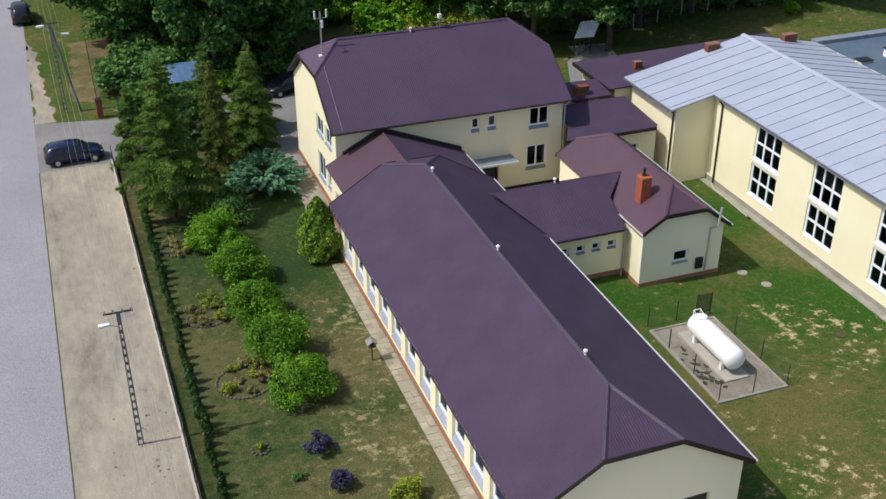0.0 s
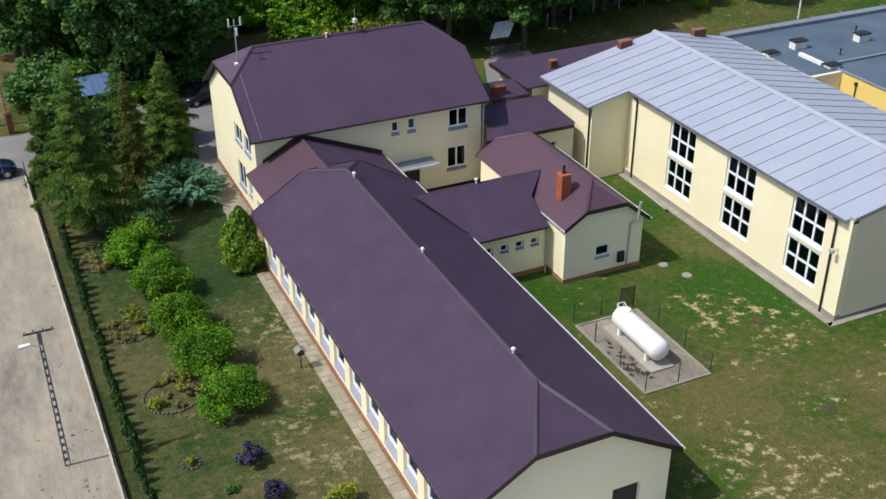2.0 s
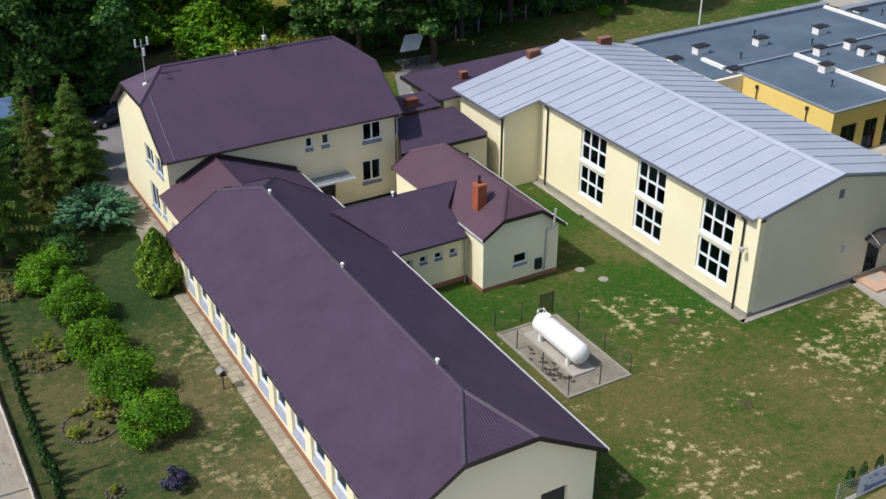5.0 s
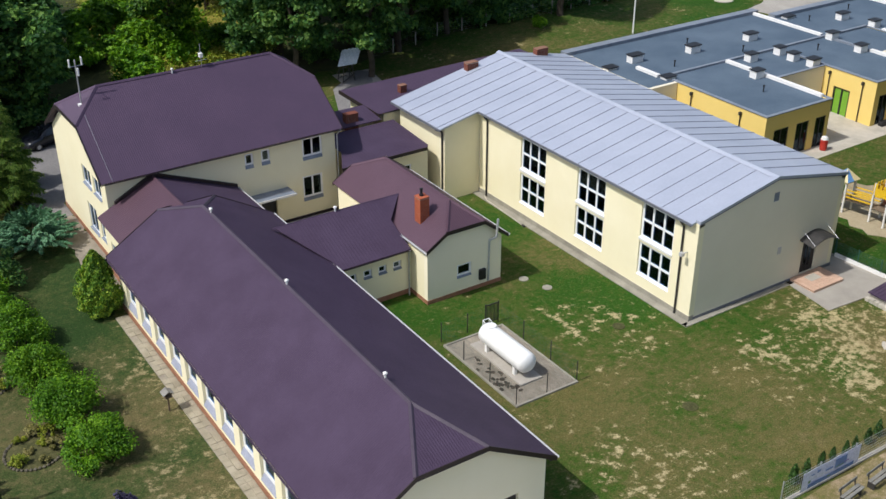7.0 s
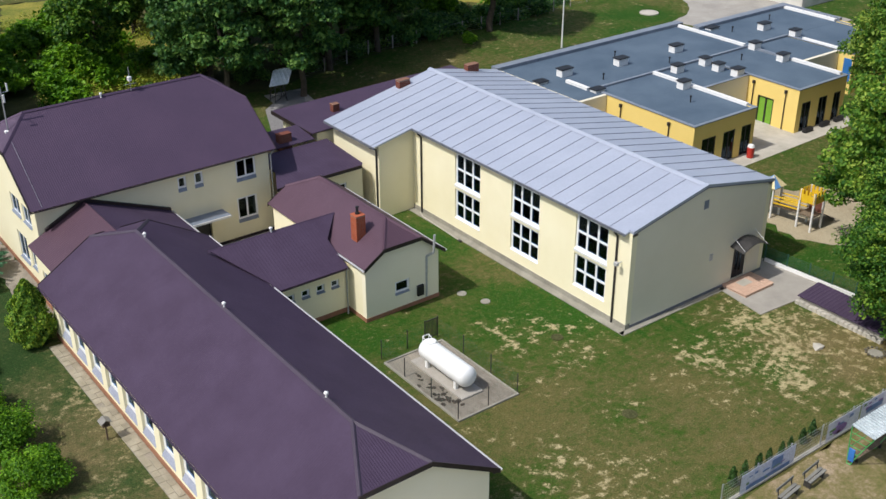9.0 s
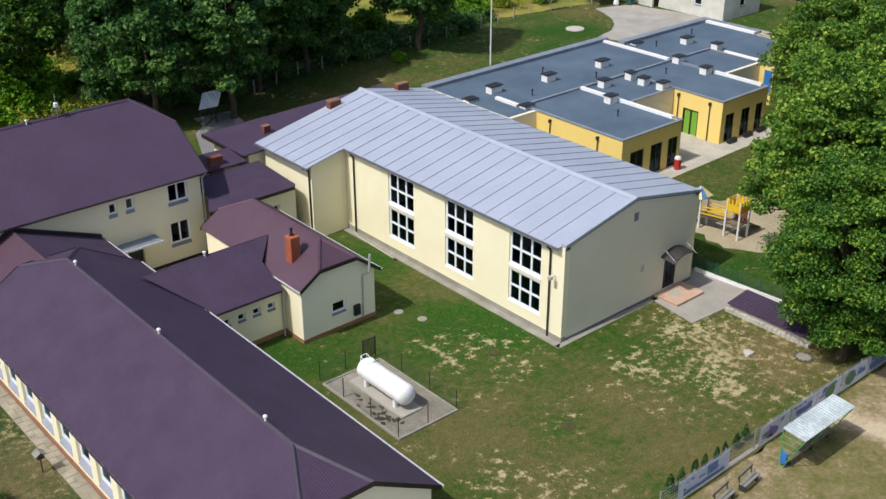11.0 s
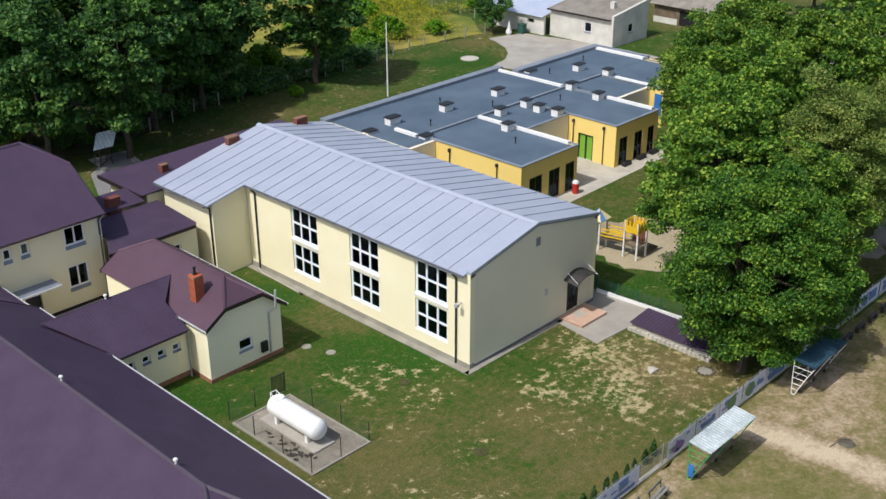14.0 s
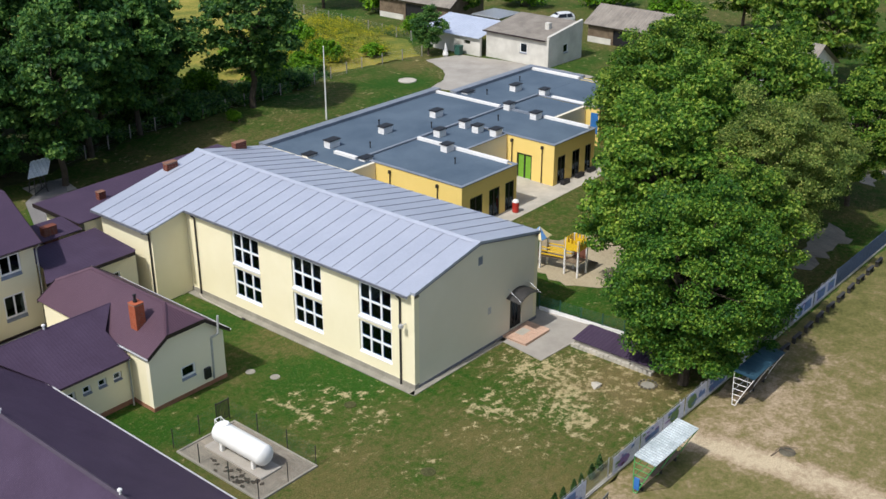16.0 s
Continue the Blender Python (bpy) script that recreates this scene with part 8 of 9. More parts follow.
def dugout(x0, x1, roof_mat, pipe, label, ribs, zf=2.12):
    """Team shelter: curved pipe ends with rungs, bench, sheet roof tilted to the back."""
    t = thing("team_shelter", ((x0 + x1) / 2, 21.2, 0), label, "shelter", "team shelters")
    yb, yf = 21.6, 20.35
    part("roof", ribbed_slope(BM(), [(x0, yb, zf + 0.12), (x1, yb, zf + 0.12), (x1, yf, zf), (x0, yf, zf)], (1, 0, 0), 0.2 if ribs else 0.5, 0.05 if ribs else 0.008, 0.015), roof_mat, t)
    for k, x in enumerate((x0 + 0.12, (x0 + x1) / 2, x1 - 0.12)):
        bm = BM()
        curve = [(x, yf + 0.02, zf - 0.03), (x, yf + 0.42, zf * 0.62), (x, yf + 0.78, zf * 0.25), (x, yf + 0.98, 0.02), (x, yb - 0.08, 0.02), (x, yb - 0.02, zf * 0.5), (x, yb, zf + 0.08)]
        for a, b in zip(curve, curve[1:]):
            tube(bm, a, b, 0.026, n=6)
        part("end_frame", bm, pipe, t)
        if k != 1:
            for j in range(5):
                z = 0.35 + 0.36 * j
                ya = yf + 0.94 - 0.92 * min(1.0, z / zf) ** 1.25
                part("rung", tube(BM(), (x, ya, z), (x, yb - 0.03, z), 0.02, n=5), pipe, t)
    for z in (0.9, 1.5):
        part("back_rail", tube(BM(), (x0 + 0.1, yb - 0.02, z), (x1 - 0.1, yb - 0.02, z), 0.02, n=5), pipe, t)
    part("bench_seat", box(BM(), x0 + 0.2, x1 - 0.2, yb - 0.5, yb - 0.15, 0.42, 0.47, 0.008), M_WOOD, t)
    for x in (x0 + 0.5, (x0 + x1) / 2 + 0.2, x1 - 0.5):
        part("bench_leg", box(BM(), x - 0.03, x + 0.03, yb - 0.42, yb - 0.24, 0.0, 0.42), M_STEEL, t)
    return t


d1 = dugout(40.1, 44.45, M_PALESHEET, M_GREENPAINT, "pale ribbed-sheet team shelter with green pipe ends", True)
part("blue_panel", box(BM(), 40.16, 40.22, 21.2, 21.5, 0.25, 0.95, 0.01), M_BLUEPAINT, d1, "blue painted end panel")
dugout(50.85, 54.95, M_TEALSHEET, M_WHITE_PAINT, "dark blue sheet-roofed team shelter with white pipe ends", False)


def bench(x, y, yaw, mat, label, L=1.5):
    b = thing("bench", (x, y, 0), label, "bench", "benches along the field")
    M = pose(x, y, 0, 0, 0, yaw)
    for k, (d, z) in enumerate(((-0.12, 0.45), (0.08, 0.45))):
        bm = box(BM(), -L / 2, L / 2, d - 0.08, d + 0.08, z - 0.04, z, 0.006)
        bmesh.ops.transform(bm, matrix=M, verts=bm.verts)
        part("seat_board", bm, mat, b)
    bm = box(BM(), -L / 2, L / 2, 0.24, 0.28, 0.62, 0.80, 0.006)
    bmesh.ops.transform(bm, matrix=M, verts=bm.verts)
    part("back_board", bm, mat, b)
    for s in (-0.4, 0.4):
        bm = BM()
        box(bm, s * L - 0.03, s * L + 0.03, -0.15, 0.2, 0.0, 0.41)
        bmesh.ops.transform(bm, matrix=M, verts=bm.verts)
        part("leg", bm, M_STEEL, b)
        bm = beam(BM(), (s * L, 0.18, 0.3), (s * L, 0.27, 0.8), 0.05, 0.04)
        bmesh.ops.transform(bm, matrix=M, verts=bm.verts)
        part("back_post", bm, M_STEEL, b)
    return b


M_DARKBOARD = material("dark_stained_plank", (0.035, 0.034, 0.036), (0.070, 0.068, 0.070), 0.7, scale=2, fine=25, bump=0.2)
M_GREYBOARD = material("grey_weathered_board", (0.17, 0.165, 0.145), (0.26, 0.25, 0.22), 0.85, scale=2, fine=25, bump=0.2)


def plank_bench(x, y, yaw):
    """Low backless bench: one plank on two board legs."""
    b = thing("bench", (x, y, 0), "dark backless plank bench along the field fence", "bench", "plank benches along the field")
    M = pose(x, y, 0, 0, 0, yaw)
    bm = box(BM(), -0.58, 0.58, -0.11, 0.11, 0.41, 0.46, 0.01)
    bmesh.ops.transform(bm, matrix=M, verts=bm.verts)
    part("seat_board", bm, M_DARKBOARD, b)
    for s in (-0.42, 0.42):
        bm = box(BM(), s - 0.03, s + 0.03, -0.12, 0.12, -0.02, 0.408, 0.006)
        bmesh.ops.transform(bm, matrix=M, verts=bm.verts)
        part("leg", bm, M_STEEL, b)


for i in range(10):
    plank_bench(58.66 + 1.86 * i, 21.84 + 0.033 * i, 1.0 + (i * 37 % 7) - 3)
for x in (35.9, 37.8):
    bench(x, 21.6, 6, M_GREYBOARD, "weathered grey bench beside the banner fence", 1.4)
o = thing("fallen_branch", (48.5, 17.2, 0), "dry curved branch lying on a low clod on the field", "branch")
bm, rng = BM(), random.Random(3)
wander(bm, (47.6, 17.6, 0.02), (48.5, 17.35, 0.28), 0.035, 0.03, rng, 0.12, 5, 6)
wander(bm, (48.5, 17.35, 0.28), (49.2, 16.8, 0.02), 0.03, 0.012, rng, 0.10, 4, 6)
wander(bm, (48.4, 17.35, 0.25), (48.7, 16.6, 0.05), 0.02, 0.008, rng, 0.15, 3, 5)
part("stem", bm, M_WOOD, o)
part("clod", lathe(BM(), [(0.5, -0.03), (0.4, 0.05), (0.2, 0.10), (0.0, 0.12)], 12, (48.55, 17.1, 0)), M_FIELDSTONE, o, "low heap of dry soil")

# ---- play area ----
M_YELPLAY = material("yellow_play_plastic", (0.72, 0.44, 0.02), (0.80, 0.52, 0.03), 0.4, scale=2, fine=25, bump=0.02)
M_BROWNPLAY = material("brown_play_panel", (0.16, 0.06, 0.04), (0.22, 0.09, 0.06), 0.6, scale=2, fine=25, bump=0.05)
M_BLUEPLAY = material("light_blue_play_plastic", (0.10, 0.26, 0.55), (0.14, 0.32, 0.62), 0.4, scale=2, fine=25, bump=0.02)
M_CREAMPLAY = material("cream_play_plastic", (0.62, 0.52, 0.28), (0.70, 0.60, 0.34), 0.5, scale=2, fine=25, bump=0.02)
t = thing("climbing_frame", (58.7, 39.2, 0.45), "play tower with yellow castle top, bridge and blue-yellow roof", "climbing frame")
zg = 0.45
for x, y, h in ((58.5, 37.2, 2.8), (59.6, 37.2, 2.8), (58.5, 38.3, 2.8), (59.6, 38.3, 2.8), (58.2, 40.2, 2.3), (59.1, 40.2, 2.3), (58.2, 41.1, 2.3), (59.1, 41.1, 2.3)):
    part("post", box(BM(), x - 0.06, x + 0.06, y - 0.06, y + 0.06, zg - 0.1, zg + h, 0.01), M_WHITE_PAINT, t)
part("deck", box(BM(), 58.5, 59.6, 37.2, 38.3, zg + 1.0, zg + 1.08, 0.01), M_WOOD, t)
part("deck", box(BM(), 58.2, 59.1, 40.2, 41.1, zg + 0.9, zg + 0.98, 0.01), M_WOOD, t)
for face, c, a0, a1 in (("s", 37.15, 58.4, 59.7), ("n", 38.35, 58.4, 59.7), ("w", 58.45, 37.15, 38.35), ("e", 59.65, 37.15, 38.35)):
    bm = fbox(BM(), face, c, a0, a1, -0.05, 0, zg + 2.0, zg + 2.5)
    n = 4
    for i in range(n):
        l = a0 + (a1 - a0) * (i + 0.08) / n
        fbox(bm, face, c, l, l + (a1 - a0) / n * 0.55, -0.05, 0, zg + 2.5, zg + 2.8)
    part("castle_wall", bm, M_YELPLAY, t, "yellow crenellated panel")
part("side_panel", fbox(BM(), "e", 59.67, 37.25, 38.25, -0.05, 0, zg + 1.05, zg + 1.9), M_BROWNPLAY, t, "brown climbing panel")
part("bridge_deck", prism(BM(), [(58.6, 38.3, zg + 1.05), (59.3, 38.3, zg + 1.05), (59.3, 38.3, zg + 0.99), (58.6, 38.3, zg + 0.99)], (-0.3, 1.9, -0.1)), M_WOOD, t)
for x in (58.55, 59.4):
    for dz in (0.25, 0.5, 0.75):
        part("bridge_rail", beam(BM(), (x, 38.25, zg + 1.0 + dz), (x - 0.3, 40.22, zg + 0.9 + dz), 0.06, 0.08), M_YELPLAY, t, "yellow bridge rail")
apex = (58.65, 40.65, zg + 2.95)
cor = [(58.0, 40.0, zg + 2.25), (59.3, 40.0, zg + 2.25), (59.3, 41.3, zg + 2.25), (58.0, 41.3, zg + 2.25)]
for i in range(4):
    a, b = Vector(cor[i]), Vector(cor[(i + 1) % 4])
    m = (a + b) / 2
    for q, (p1, p2) in enumerate(((a, m), (m, b))):
        bm = prism(BM(), [p1, p2, apex], (0, 0, -0.03))
        part("roof_panel", bm, M_BLUEPLAY if q == 0 else M_CREAMPLAY, t)
bm = BM()
prism(bm, [(59.7, 37.4, zg + 1.05), (59.7, 38.1, zg + 1.05), (59.7, 38.1, zg + 0.98), (59.7, 37.4, zg + 0.98)], (1.8, 0, -0.95))
part("slide", bm, M_BLACK, t, "dark slide")
t = thing("litter_bin", (65.6, 47.9, 0.45), "red litter bin with a white lid on the terrace", "litter bin")
part("bin_body", lathe(BM(), [(0.24, 0.0), (0.27, 0.05), (0.29, 0.85), (0.0, 0.86)], 16, (65.6, 47.9, 0.48)), material("red_bin_plastic", (0.42, 0.03, 0.02), (0.50, 0.04, 0.03), 0.45, scale=2, fine=20, bump=0.02), t)
part("bin_lid", lathe(BM(), [(0.29, 0.87), (0.23, 1.03), (0.10, 1.1), (0.0, 1.12)], 16, (65.6, 47.9, 0.48)), M_WHITE_PAINT, t)
for x in (73.6, 75.8, 77.7):
    tagged(part("window_planter", box(BM(), x - 0.5, x + 0.5, 48.35, 48.75, 0.48, 0.85, 0.03), M_BLACK), "dark planter box below the window", "planter", "planters")

wavy_sheet("gravel_lot", [(90.5, 28.4), (104, 27.2), (118, 29.0), (118, 38.0), (101, 36.6), (92.5, 33.0)], 0.02, M_SAND, "pale gravel lot at the far end of the fence", "gravel lot", 0.5, 14)
wavy_sheet("gravel_patch", [(70.5, 26.0), (78.5, 25.2), (80.0, 27.6), (75.0, 29.6), (70.5, 28.8)], 0.02, M_SAND, "bare gravel patch below the trees by the fence", "gravel patch", 0.5, 15)

# ---- far side ----
t = thing("flagpole", (73.4, 77.7, 0.45), "white flagpole behind the kindergarten", "flagpole")
part("pole", tube(BM(), (73.4, 77.7, 0.4), (73.4, 77.7, 7.85), 0.09, 0.05, 10), M_WHITE_PAINT, t)
part("finial", lathe(BM(), [(0.0, 0.0), (0.08, 0.06), (0.08, 0.12), (0.0, 0.18)], 10, (73.4, 77.7, 7.83)), M_WHITE_PAINT, t)
tagged(part("tank_cover", lathe(BM(), [(1.05, -0.1), (1.05, 0.10), (0.95, 0.14), (0.0, 0.16)], 24, (89.7, 81.3, 0.45)), M_CONC), "pale round concrete tank cover in the grass", "tank cover")
M_PANELSHEET = material("pale_blue_white_sheet", (0.60, 0.66, 0.74), (0.78, 0.81, 0.85), 0.4, metal=0.1, scale=1.6, fine=12, bump=0.05)
t = thing("panel_stand", (43.8, 82.4, 0), "white tilted panel on a dark lattice stand", "panel stand")
part("panel", ribbed_slope(BM(), [(42.55, 81.6, 1.75), (44.25, 81.2, 1.95), (45.35, 82.2, 2.95), (43.65, 82.7, 2.75)], (1.0, -0.2, 0), 0.35, 0.05, 0.03), M_PANELSHEET, t, "pale ribbed tilted sheet")
part("side_panel", ribbed_slope(BM(), [(43.65, 82.7, 2.75), (45.35, 82.2, 2.95), (45.6, 83.0, 2.35), (43.9, 83.5, 2.15)], (1.0, -0.2, 0), 0.35, 0.05, 0.03), M_PANELSHEET, t, "pale ribbed tilted sheet")
for x0, y0 in ((43.2, 81.9), (44.4, 81.9), (43.2, 82.9), (44.4, 82.9)):
    part("leg", beam(BM(), (x0, y0, 0), (43.8 + (x0 - 43.8) * 0.6, 82.4 + (y0 - 82.4) * 0.5, 2.0), 0.07, 0.07), M_STEEL, t)
for z in (0.6, 1.3):
    for (xa, ya), (xb, yb) in (((43.2, 81.9), (44.4, 81.9)), ((44.4, 81.9), (44.4, 82.9)), ((44.4, 82.9), (43.2, 82.9)), ((43.2, 82.9), (43.2, 81.9))):
        part("brace", beam(BM(), (xa, ya, z - 0.5), (xb, yb, z + 0.1), 0.05, 0.05), M_STEEL, t)
sheet("gravel_pad", [(43.0, 81.0), (46.4, 80.6), (47.0, 84.0), (43.4, 84.4)], 0.015, M_GREY_PAVER, "grey gravel pad below the panel stand", "pad")

M_SHEDWALL = material("grey_white_render", (0.52, 0.50, 0.45), (0.66, 0.64, 0.58), 0.9, scale=0.6, fine=25, bump=0.2, grain=0.1)
M_ETERNIT = material("grey_brown_cement_sheet", (0.20, 0.175, 0.15), (0.29, 0.26, 0.22), 0.9, scale=0.7, fine=20, bump=0.2, grain=0.15)
M_BLUEROOF = material("pale_blue_sheet", (0.46, 0.51, 0.62), (0.55, 0.60, 0.70), 0.45, metal=0.2, scale=0.6, fine=10, bump=0.05)
t = thing("farm_shed", (108, 75, 0.45), "grey-white rendered shed with low grey roof", "shed")
part("wall_west", holed_wall(BM(), "w", 104.6, 72.3, 81.6, 0.35, 3.7, 0.35, [(75.4, 76.5, 1.75, 2.95)]), M_SHEDWALL, t)
window(t, "w", 104.6, 75.4, 76.5, 1.75, 2.95, 1, 1)
part("wall_south", holed_wall(BM(), "s", 72.3, 104.95, 111.7, 0.35, 4.2, 0.35, [(107.7, 108.7, 1.7, 2.8)]), M_SHEDWALL, t)
window(t, "s", 72.3, 107.7, 108.7, 1.7, 2.8, 1, 1)
part("parapet", prism(BM(), [(104.6, 72.25, 3.7), (111.7, 72.25, 3.7), (111.7, 72.25, 5.15), (104.6, 72.25, 4.15)], (0, 0.35, 0)), M_SHEDWALL, t)
part("wall_east", holed_wall(BM(), "e", 111.7, 72.65, 81.6, 0.35, 4.6, 0.35), M_SHEDWALL, t)
part("wall_north", holed_wall(BM(), "n", 81.6, 104.95, 111.35, 0.35, 3.7, 0.35), M_SHEDWALL, t)
part("roof", ribbed_slope(BM(), [(104.3, 72.6, 3.75), (104.3, 81.9, 3.75), (112.0, 81.9, 4.75), (112.0, 72.6, 4.75)], (0, 1, 0), 0.4, 0.03), M_ETERNIT, t)
part("roof_edge", box(BM(), 104.2, 104.3, 72.6, 81.9, 3.62, 3.78), M_ROOF_TRIM, t)
part("chimney_stub", box(BM(), 107.7, 108.3, 74.5, 75.1, 4.1, 5.0, 0.02), M_SHEDWALL, t)
t = thing("lean_to", (106, 85, 0.45), "low lean-to with pale blue sheet roof", "shed")
part("wall_west", holed_wall(BM(), "w", 103.9, 82.0, 91.0, 0.35, 2.7, 0.3, [(83.6, 84.6, 1.7, 2.2)]), M_SHEDWALL, t)
part("wall_north", holed_wall(BM(), "n", 91.0, 104.2, 109.0, 0.35, 2.7, 0.3), M_SHEDWALL, t)
part("roof", ribbed_slope(BM(), [(103.5, 82.0, 2.75), (103.5, 91.4, 2.75), (109.2, 91.4, 3.9), (109.2, 82.0, 3.9)], (0, 1, 0), 0.4, 0.03), M_BLUEROOF, t)


def barn(x0, x1, y0, y1, ze, zr, label):
    t = thing("barn", ((x0 + x1) / 2, (y0 + y1) / 2, 0.45), label, "barn", "farm barns")
    part("wall_west", holed_wall(BM(), "w", x0, y0, y1, 0.3, ze, 0.25, [(y0 + (y1 - y0) * 0.30, y0 + (y1 - y0) * 0.62, 0.3, ze - 0.5)]), M_WOOD, t)
    part("barn_door", fbox(BM(), "w", x0, y0 + (y1 - y0) * 0.30, y0 + (y1 - y0) * 0.62, -0.2, -0.12, 0.3, ze - 0.5), M_BLACK, t)
    part("base_course", fbox(BM(), "w", x0, y0 + (y1 - y0) * 0.65, y1, 0.0, 0.04, 0.3, 1.2), M_SHEDWALL, t)
    part("wall_east", holed_wall(BM(), "e", x1, y0, y1, 0.3, ze, 0.25), M_WOOD, t)
    xm = (x0 + x1) / 2
    for name, y, d in (("gable_south", y0, 0.25), ("gable_north", y1, -0.25)):
        part(name, prism(BM(), [(x0 + 0.26, y, 0.3), (x1 - 0.26, y, 0.3), (x1 - 0.26, y, ze), (xm, y, zr - 0.1), (x0 + 0.26, y, ze)], (0, d, 0)), M_WOOD, t)
    part("roof", ribbed_slope(BM(), [(x0 - 0.5, y0 - 0.5, ze - 0.1), (x0 - 0.5, y1 + 0.5, ze - 0.1), (xm, y1 + 0.5, zr), (xm, y0 - 0.5, zr)], (0, 1, 0), 0.5, 0.04), M_ETERNIT, t)
    part("roof", ribbed_slope(BM(), [(x1 + 0.5, y0 - 0.5, ze - 0.1), (x1 + 0.5, y1 + 0.5, ze - 0.1), (xm, y1 + 0.5, zr), (xm, y0 - 0.5, zr)], (0, 1, 0), 0.5, 0.04), M_ETERNIT, t)
    return t


barn(119.5, 126.5, 66.5, 76.5, 2.9, 4.8, "old wooden barn with a grey-brown sheet roof")
barn(113.5, 121.0, 95.0, 108.0, 3.4, 6.0, "dark wooden barn behind the lean-to")
t = thing("carport", (117, 90, 0.45), "open dark carport with a pale flat roof", "carport")
part("roof", box(BM(), 114.5, 119.5, 87.2, 92.0, 2.6, 2.75, 0.03), M_GALV, t)
for x in (114.8, 119.2):
    for y in (87.5, 91.7):
        part("post", box(BM(), x - 0.08, x + 0.08, y - 0.08, y + 0.08, 0.3, 2.6), M_WOOD, t)
t = thing("farm_house", (111.5, 47, 0.45), "white-walled house half hidden behind the trees", "house")
hx0, hx1, hy0, hy1 = 107.0, 116.0, 42.5, 52.0
part("wall", holed_wall(BM(), "w", hx0, hy0, hy1, 0.3, 4.0, 0.35, [(hy0 + 2.5, hy0 + 3.7, 1.4, 2.8), (hy0 + 6, hy0 + 7.2, 1.4, 2.8)]), M_WHITE_PAINT, t)
part("wall", holed_wall(BM(), "s", hy0, hx0 + 0.35, hx1, 0.3, 4.0, 0.35), M_WHITE_PAINT, t)
part("wall", holed_wall(BM(), "e", hx1, hy0 + 0.35, hy1, 0.3, 4.0, 0.35), M_WHITE_PAINT, t)
part("wall", holed_wall(BM(), "n", hy1, hx0 + 0.35, hx1 - 0.35, 0.3, 4.0, 0.35), M_WHITE_PAINT, t)
window(t, "w", hx0, hy0 + 2.5, hy0 + 3.7, 1.4, 2.8, 2, 1)
window(t, "w", hx0, hy0 + 6, hy0 + 7.2, 1.4, 2.8, 2, 1)
hm = (hx0 + hx1) / 2
for xe in (hx0 - 0.5, hx1 + 0.5):
    part("roof", ribbed_slope(BM(), [(xe, hy0 - 0.5, 3.8), (xe, hy1 + 0.5, 3.8), (hm, hy1 + 0.5, 6.7), (hm, hy0 - 0.5, 6.7)], (0, 1, 0), 0.4, 0.03), M_ETERNIT, t)
for y, d in ((hy0, 0.35), (hy1, -0.35)):
    part("gable", prism(BM(), [(hx0, y, 4.0), (hx1, y, 4.0), (hm, y, 6.5)], (0, d, 0)), M_WHITE_PAINT, t)


def field_fence(name, pts, label, step=3.0, h=1.35):
    f = thing(name, (*pts[0], 0.4), label, "fence")
    for (xa, ya), (xb, yb) in zip(pts, pts[1:]):
        L = math.hypot(xb - xa, yb - ya)
        n = max(1, round(L / step))
        for i in range(n):
            x, y = xa + (xb - xa) * i / n, ya + (yb - ya) * i / n
            z = gz(x, y)
            part("post", box(BM(), x - 0.045, x + 0.045, y - 0.045, y + 0.045, z - 0.1, z + h), M_GREY_PAVER, f)
        for j in range(6):
            z = 0.15 + j * 0.22
            part("line_wire", beam(BM(), (xa, ya, gz(xa, ya) + z), (xb, yb, gz(xb, yb) + z), 0.007, 0.007), M_GALV, f)
    return f


field_fence("meadow_fence", [(107.5, 120), (104.8, 94.2), (103.2, 92.5)], "pale concrete-post wire fence along the meadow")
field_fence("meadow_fence", [(99.4, 87.6), (90.5, 89.3), (79.0, 88.0), (68.5, 87.6), (57.0, 87.9), (48.5, 86.4)], "pale concrete-post wire fence at the woodland edge")


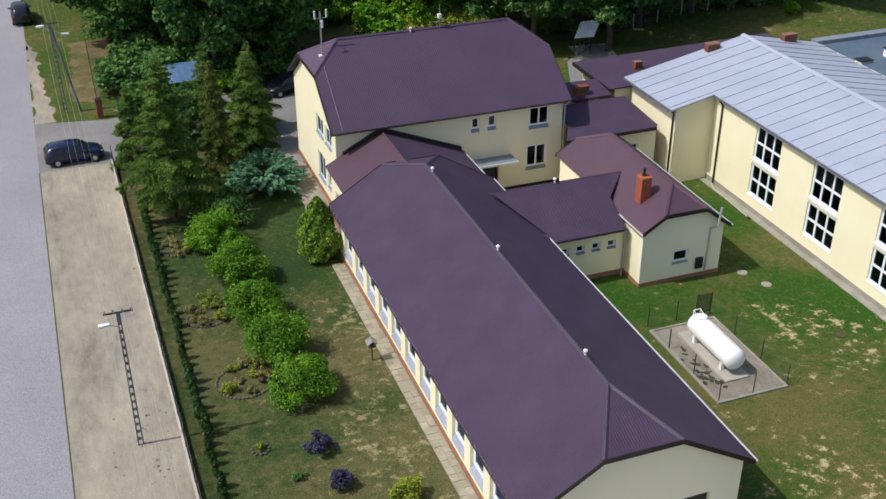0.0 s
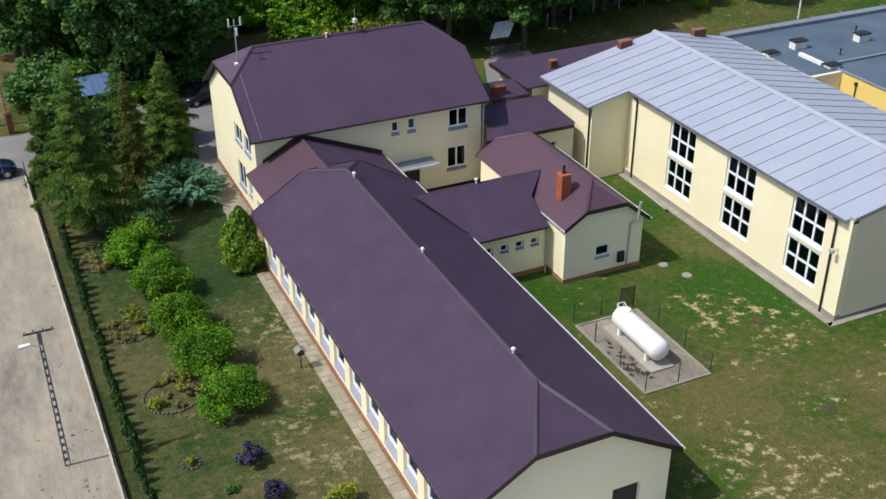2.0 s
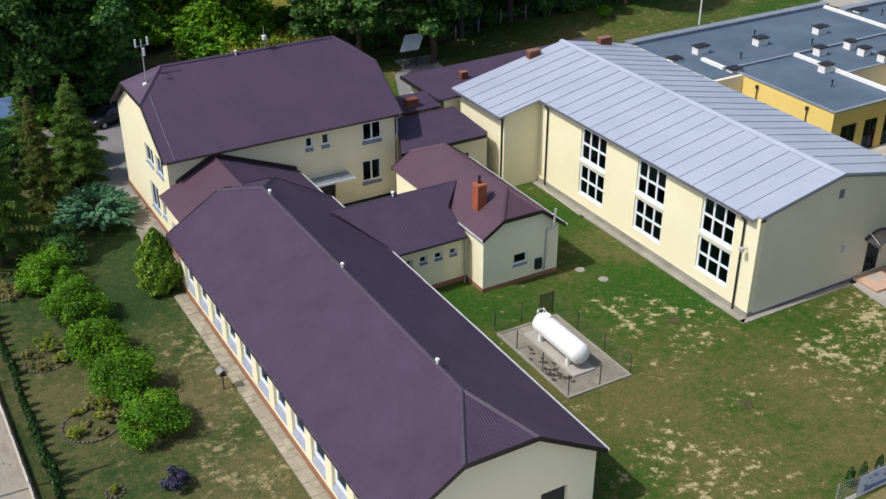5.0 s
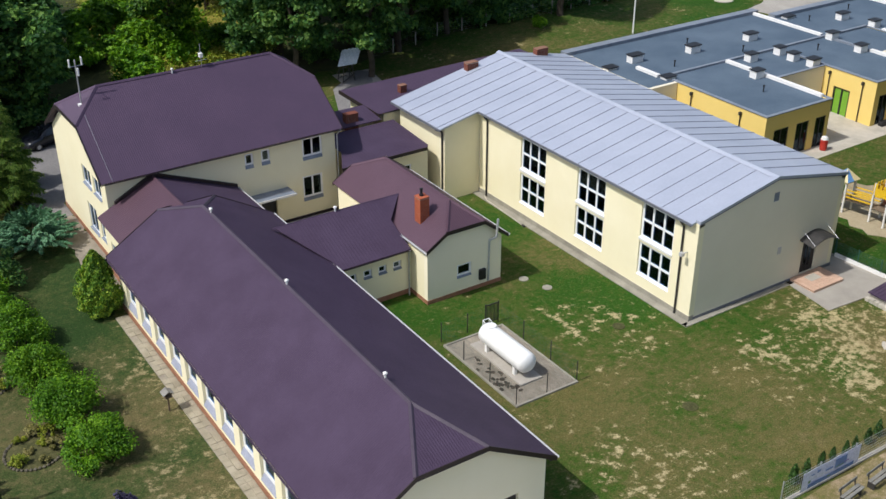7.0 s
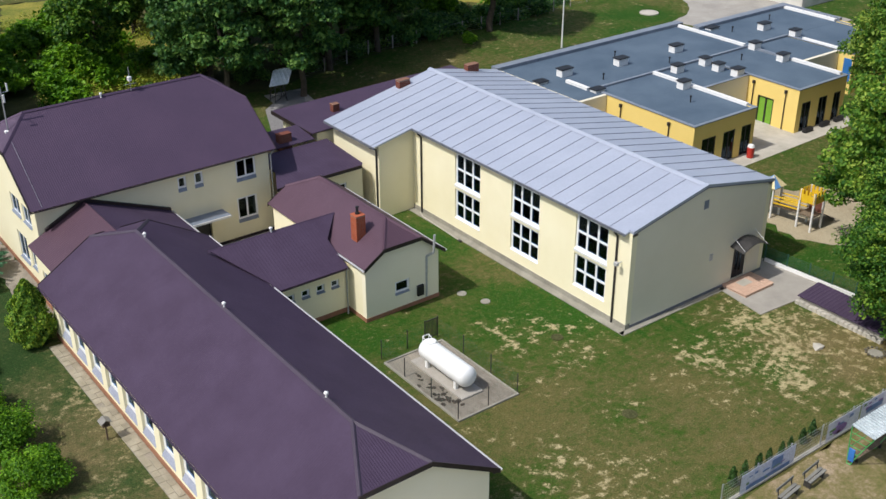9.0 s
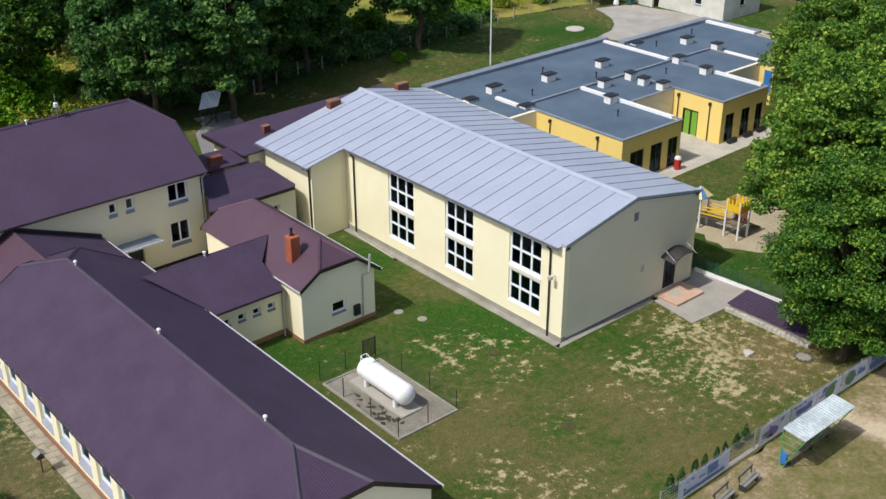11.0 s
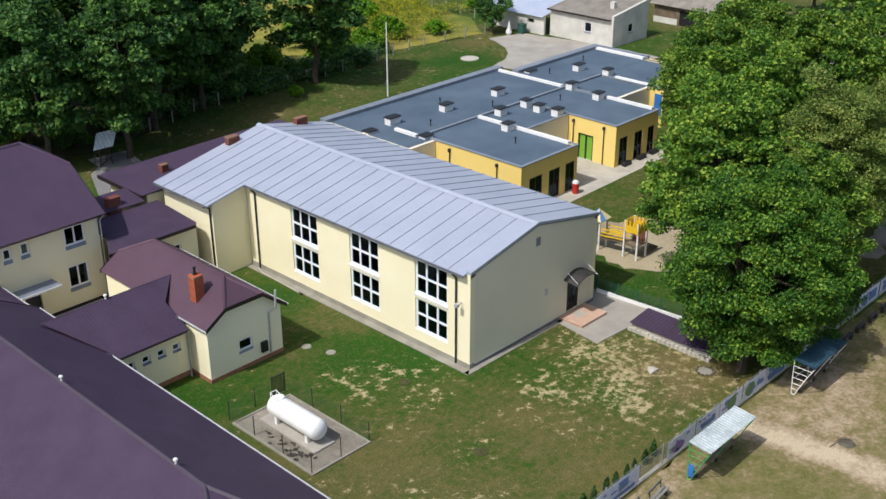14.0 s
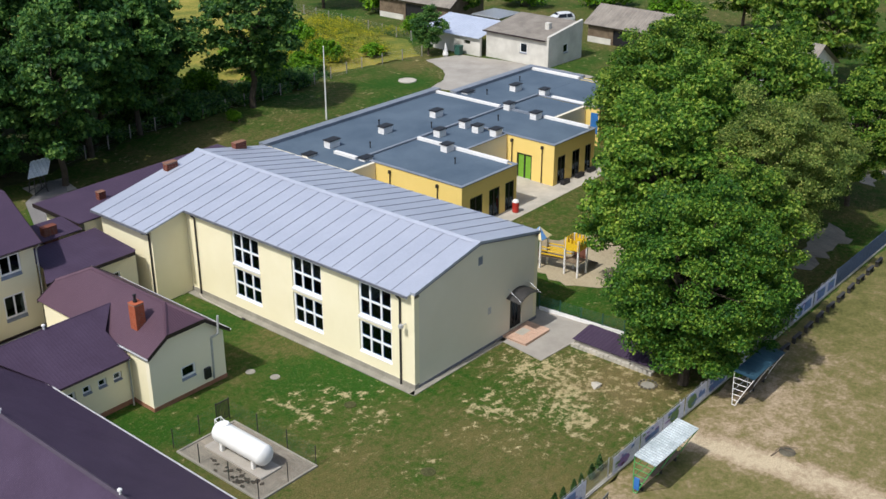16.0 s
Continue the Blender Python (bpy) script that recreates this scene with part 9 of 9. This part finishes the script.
t = thing("folded_parasol", (101.3, 85.4, 0.45), "white folded parasol standing on the paved yard", "parasol")
part("canopy", lathe(BM(), [(0.30, 0.05), (0.38, 0.25), (0.22, 1.0), (0.04, 1.7), (0.0, 1.7)], 10, (101.3, 85.4, 0.45)), M_WHITE_PAINT, t)
part("pole", tube(BM(), (101.3, 85.4, 0.4), (101.3, 85.4, 2.2), 0.03), M_GALV, t)
t = thing("waste_container", (102.9, 84.6, 0.47), "green plastic waste container by the shed", "waste bin")
part("container_body", box(BM(), 102.5, 103.3, 84.2, 85.0, 0.5, 1.55, 0.05), M_GREENWIRE, t)
part("container_lid", box(BM(), 102.46, 103.34, 84.16, 85.04, 1.56, 1.66, 0.03), M_GREENWIRE, t)

# dark clods and dry leaves strewn on the parking strip
CRUMBS = [stone_mesh(40 + i, 0.12, material("brown_crumb", (0.12, 0.095, 0.07), (0.19, 0.155, 0.115), 0.95, scale=3, fine=20, bump=0.3, per_piece=0.3)) for i in range(4)]
litter = thing("strewn_clods", (1.4, 42, 0), "dark clods and dry leaf litter strewn on the gravel", "litter", kind="stuff")
rng = random.Random(77)
for i in range(80):
    o = new("clod", CRUMBS[i % 4])
    o.parent = litter
    x = rng.choice((rng.gauss(0.35, 0.45), rng.gauss(0.2, 0.5), rng.uniform(-1.7, 1.2)))
    s = rng.uniform(0.2, 0.8) * rng.uniform(0.35, 1.0)
    o.matrix_basis = Matrix.Translation((min(1.2, max(-3.2, x)), rng.choice((rng.gauss(-1, 3.0), rng.gauss(-1, 3.0), rng.uniform(-12, 24))), 0.012)) @ Matrix.Diagonal((s * 1.2, s * rng.uniform(0.6, 1.8), s * 0.35, 1))


# ---- single slabs of the garden path ----
path = tagged(part("garden_path", box(BM(), 13.50, 14.25, 29.5, 54.5, -0.05, 0.012), M_SAND), "path of worn concrete slabs along the wing", "path", kind="structure")
bm = box(BM(), 0.006, 0.344, 0.010, 0.480, 0, 0.045, 0.006)
slab = bpy.data.meshes.new("slab")
bm.to_mesh(slab)
bm.free()
slab.materials.append(M_CONC_PIECE)
rng = random.Random(30)
for j in range(51):
    for i in range(2):
        if rng.random() < 0.06:
            continue
        o = new("slab", slab)
        o.parent = path
        o.matrix_basis = pose(13.53 + 0.35 * i + rng.uniform(-0.03, 0.02), 29.55 + 0.49 * j + rng.uniform(-0.015, 0.015), rng.uniform(-0.012, 0.006), rng.uniform(-1.2, 1.2), rng.uniform(-1.2, 1.2), rng.uniform(-2.5, 2.5))
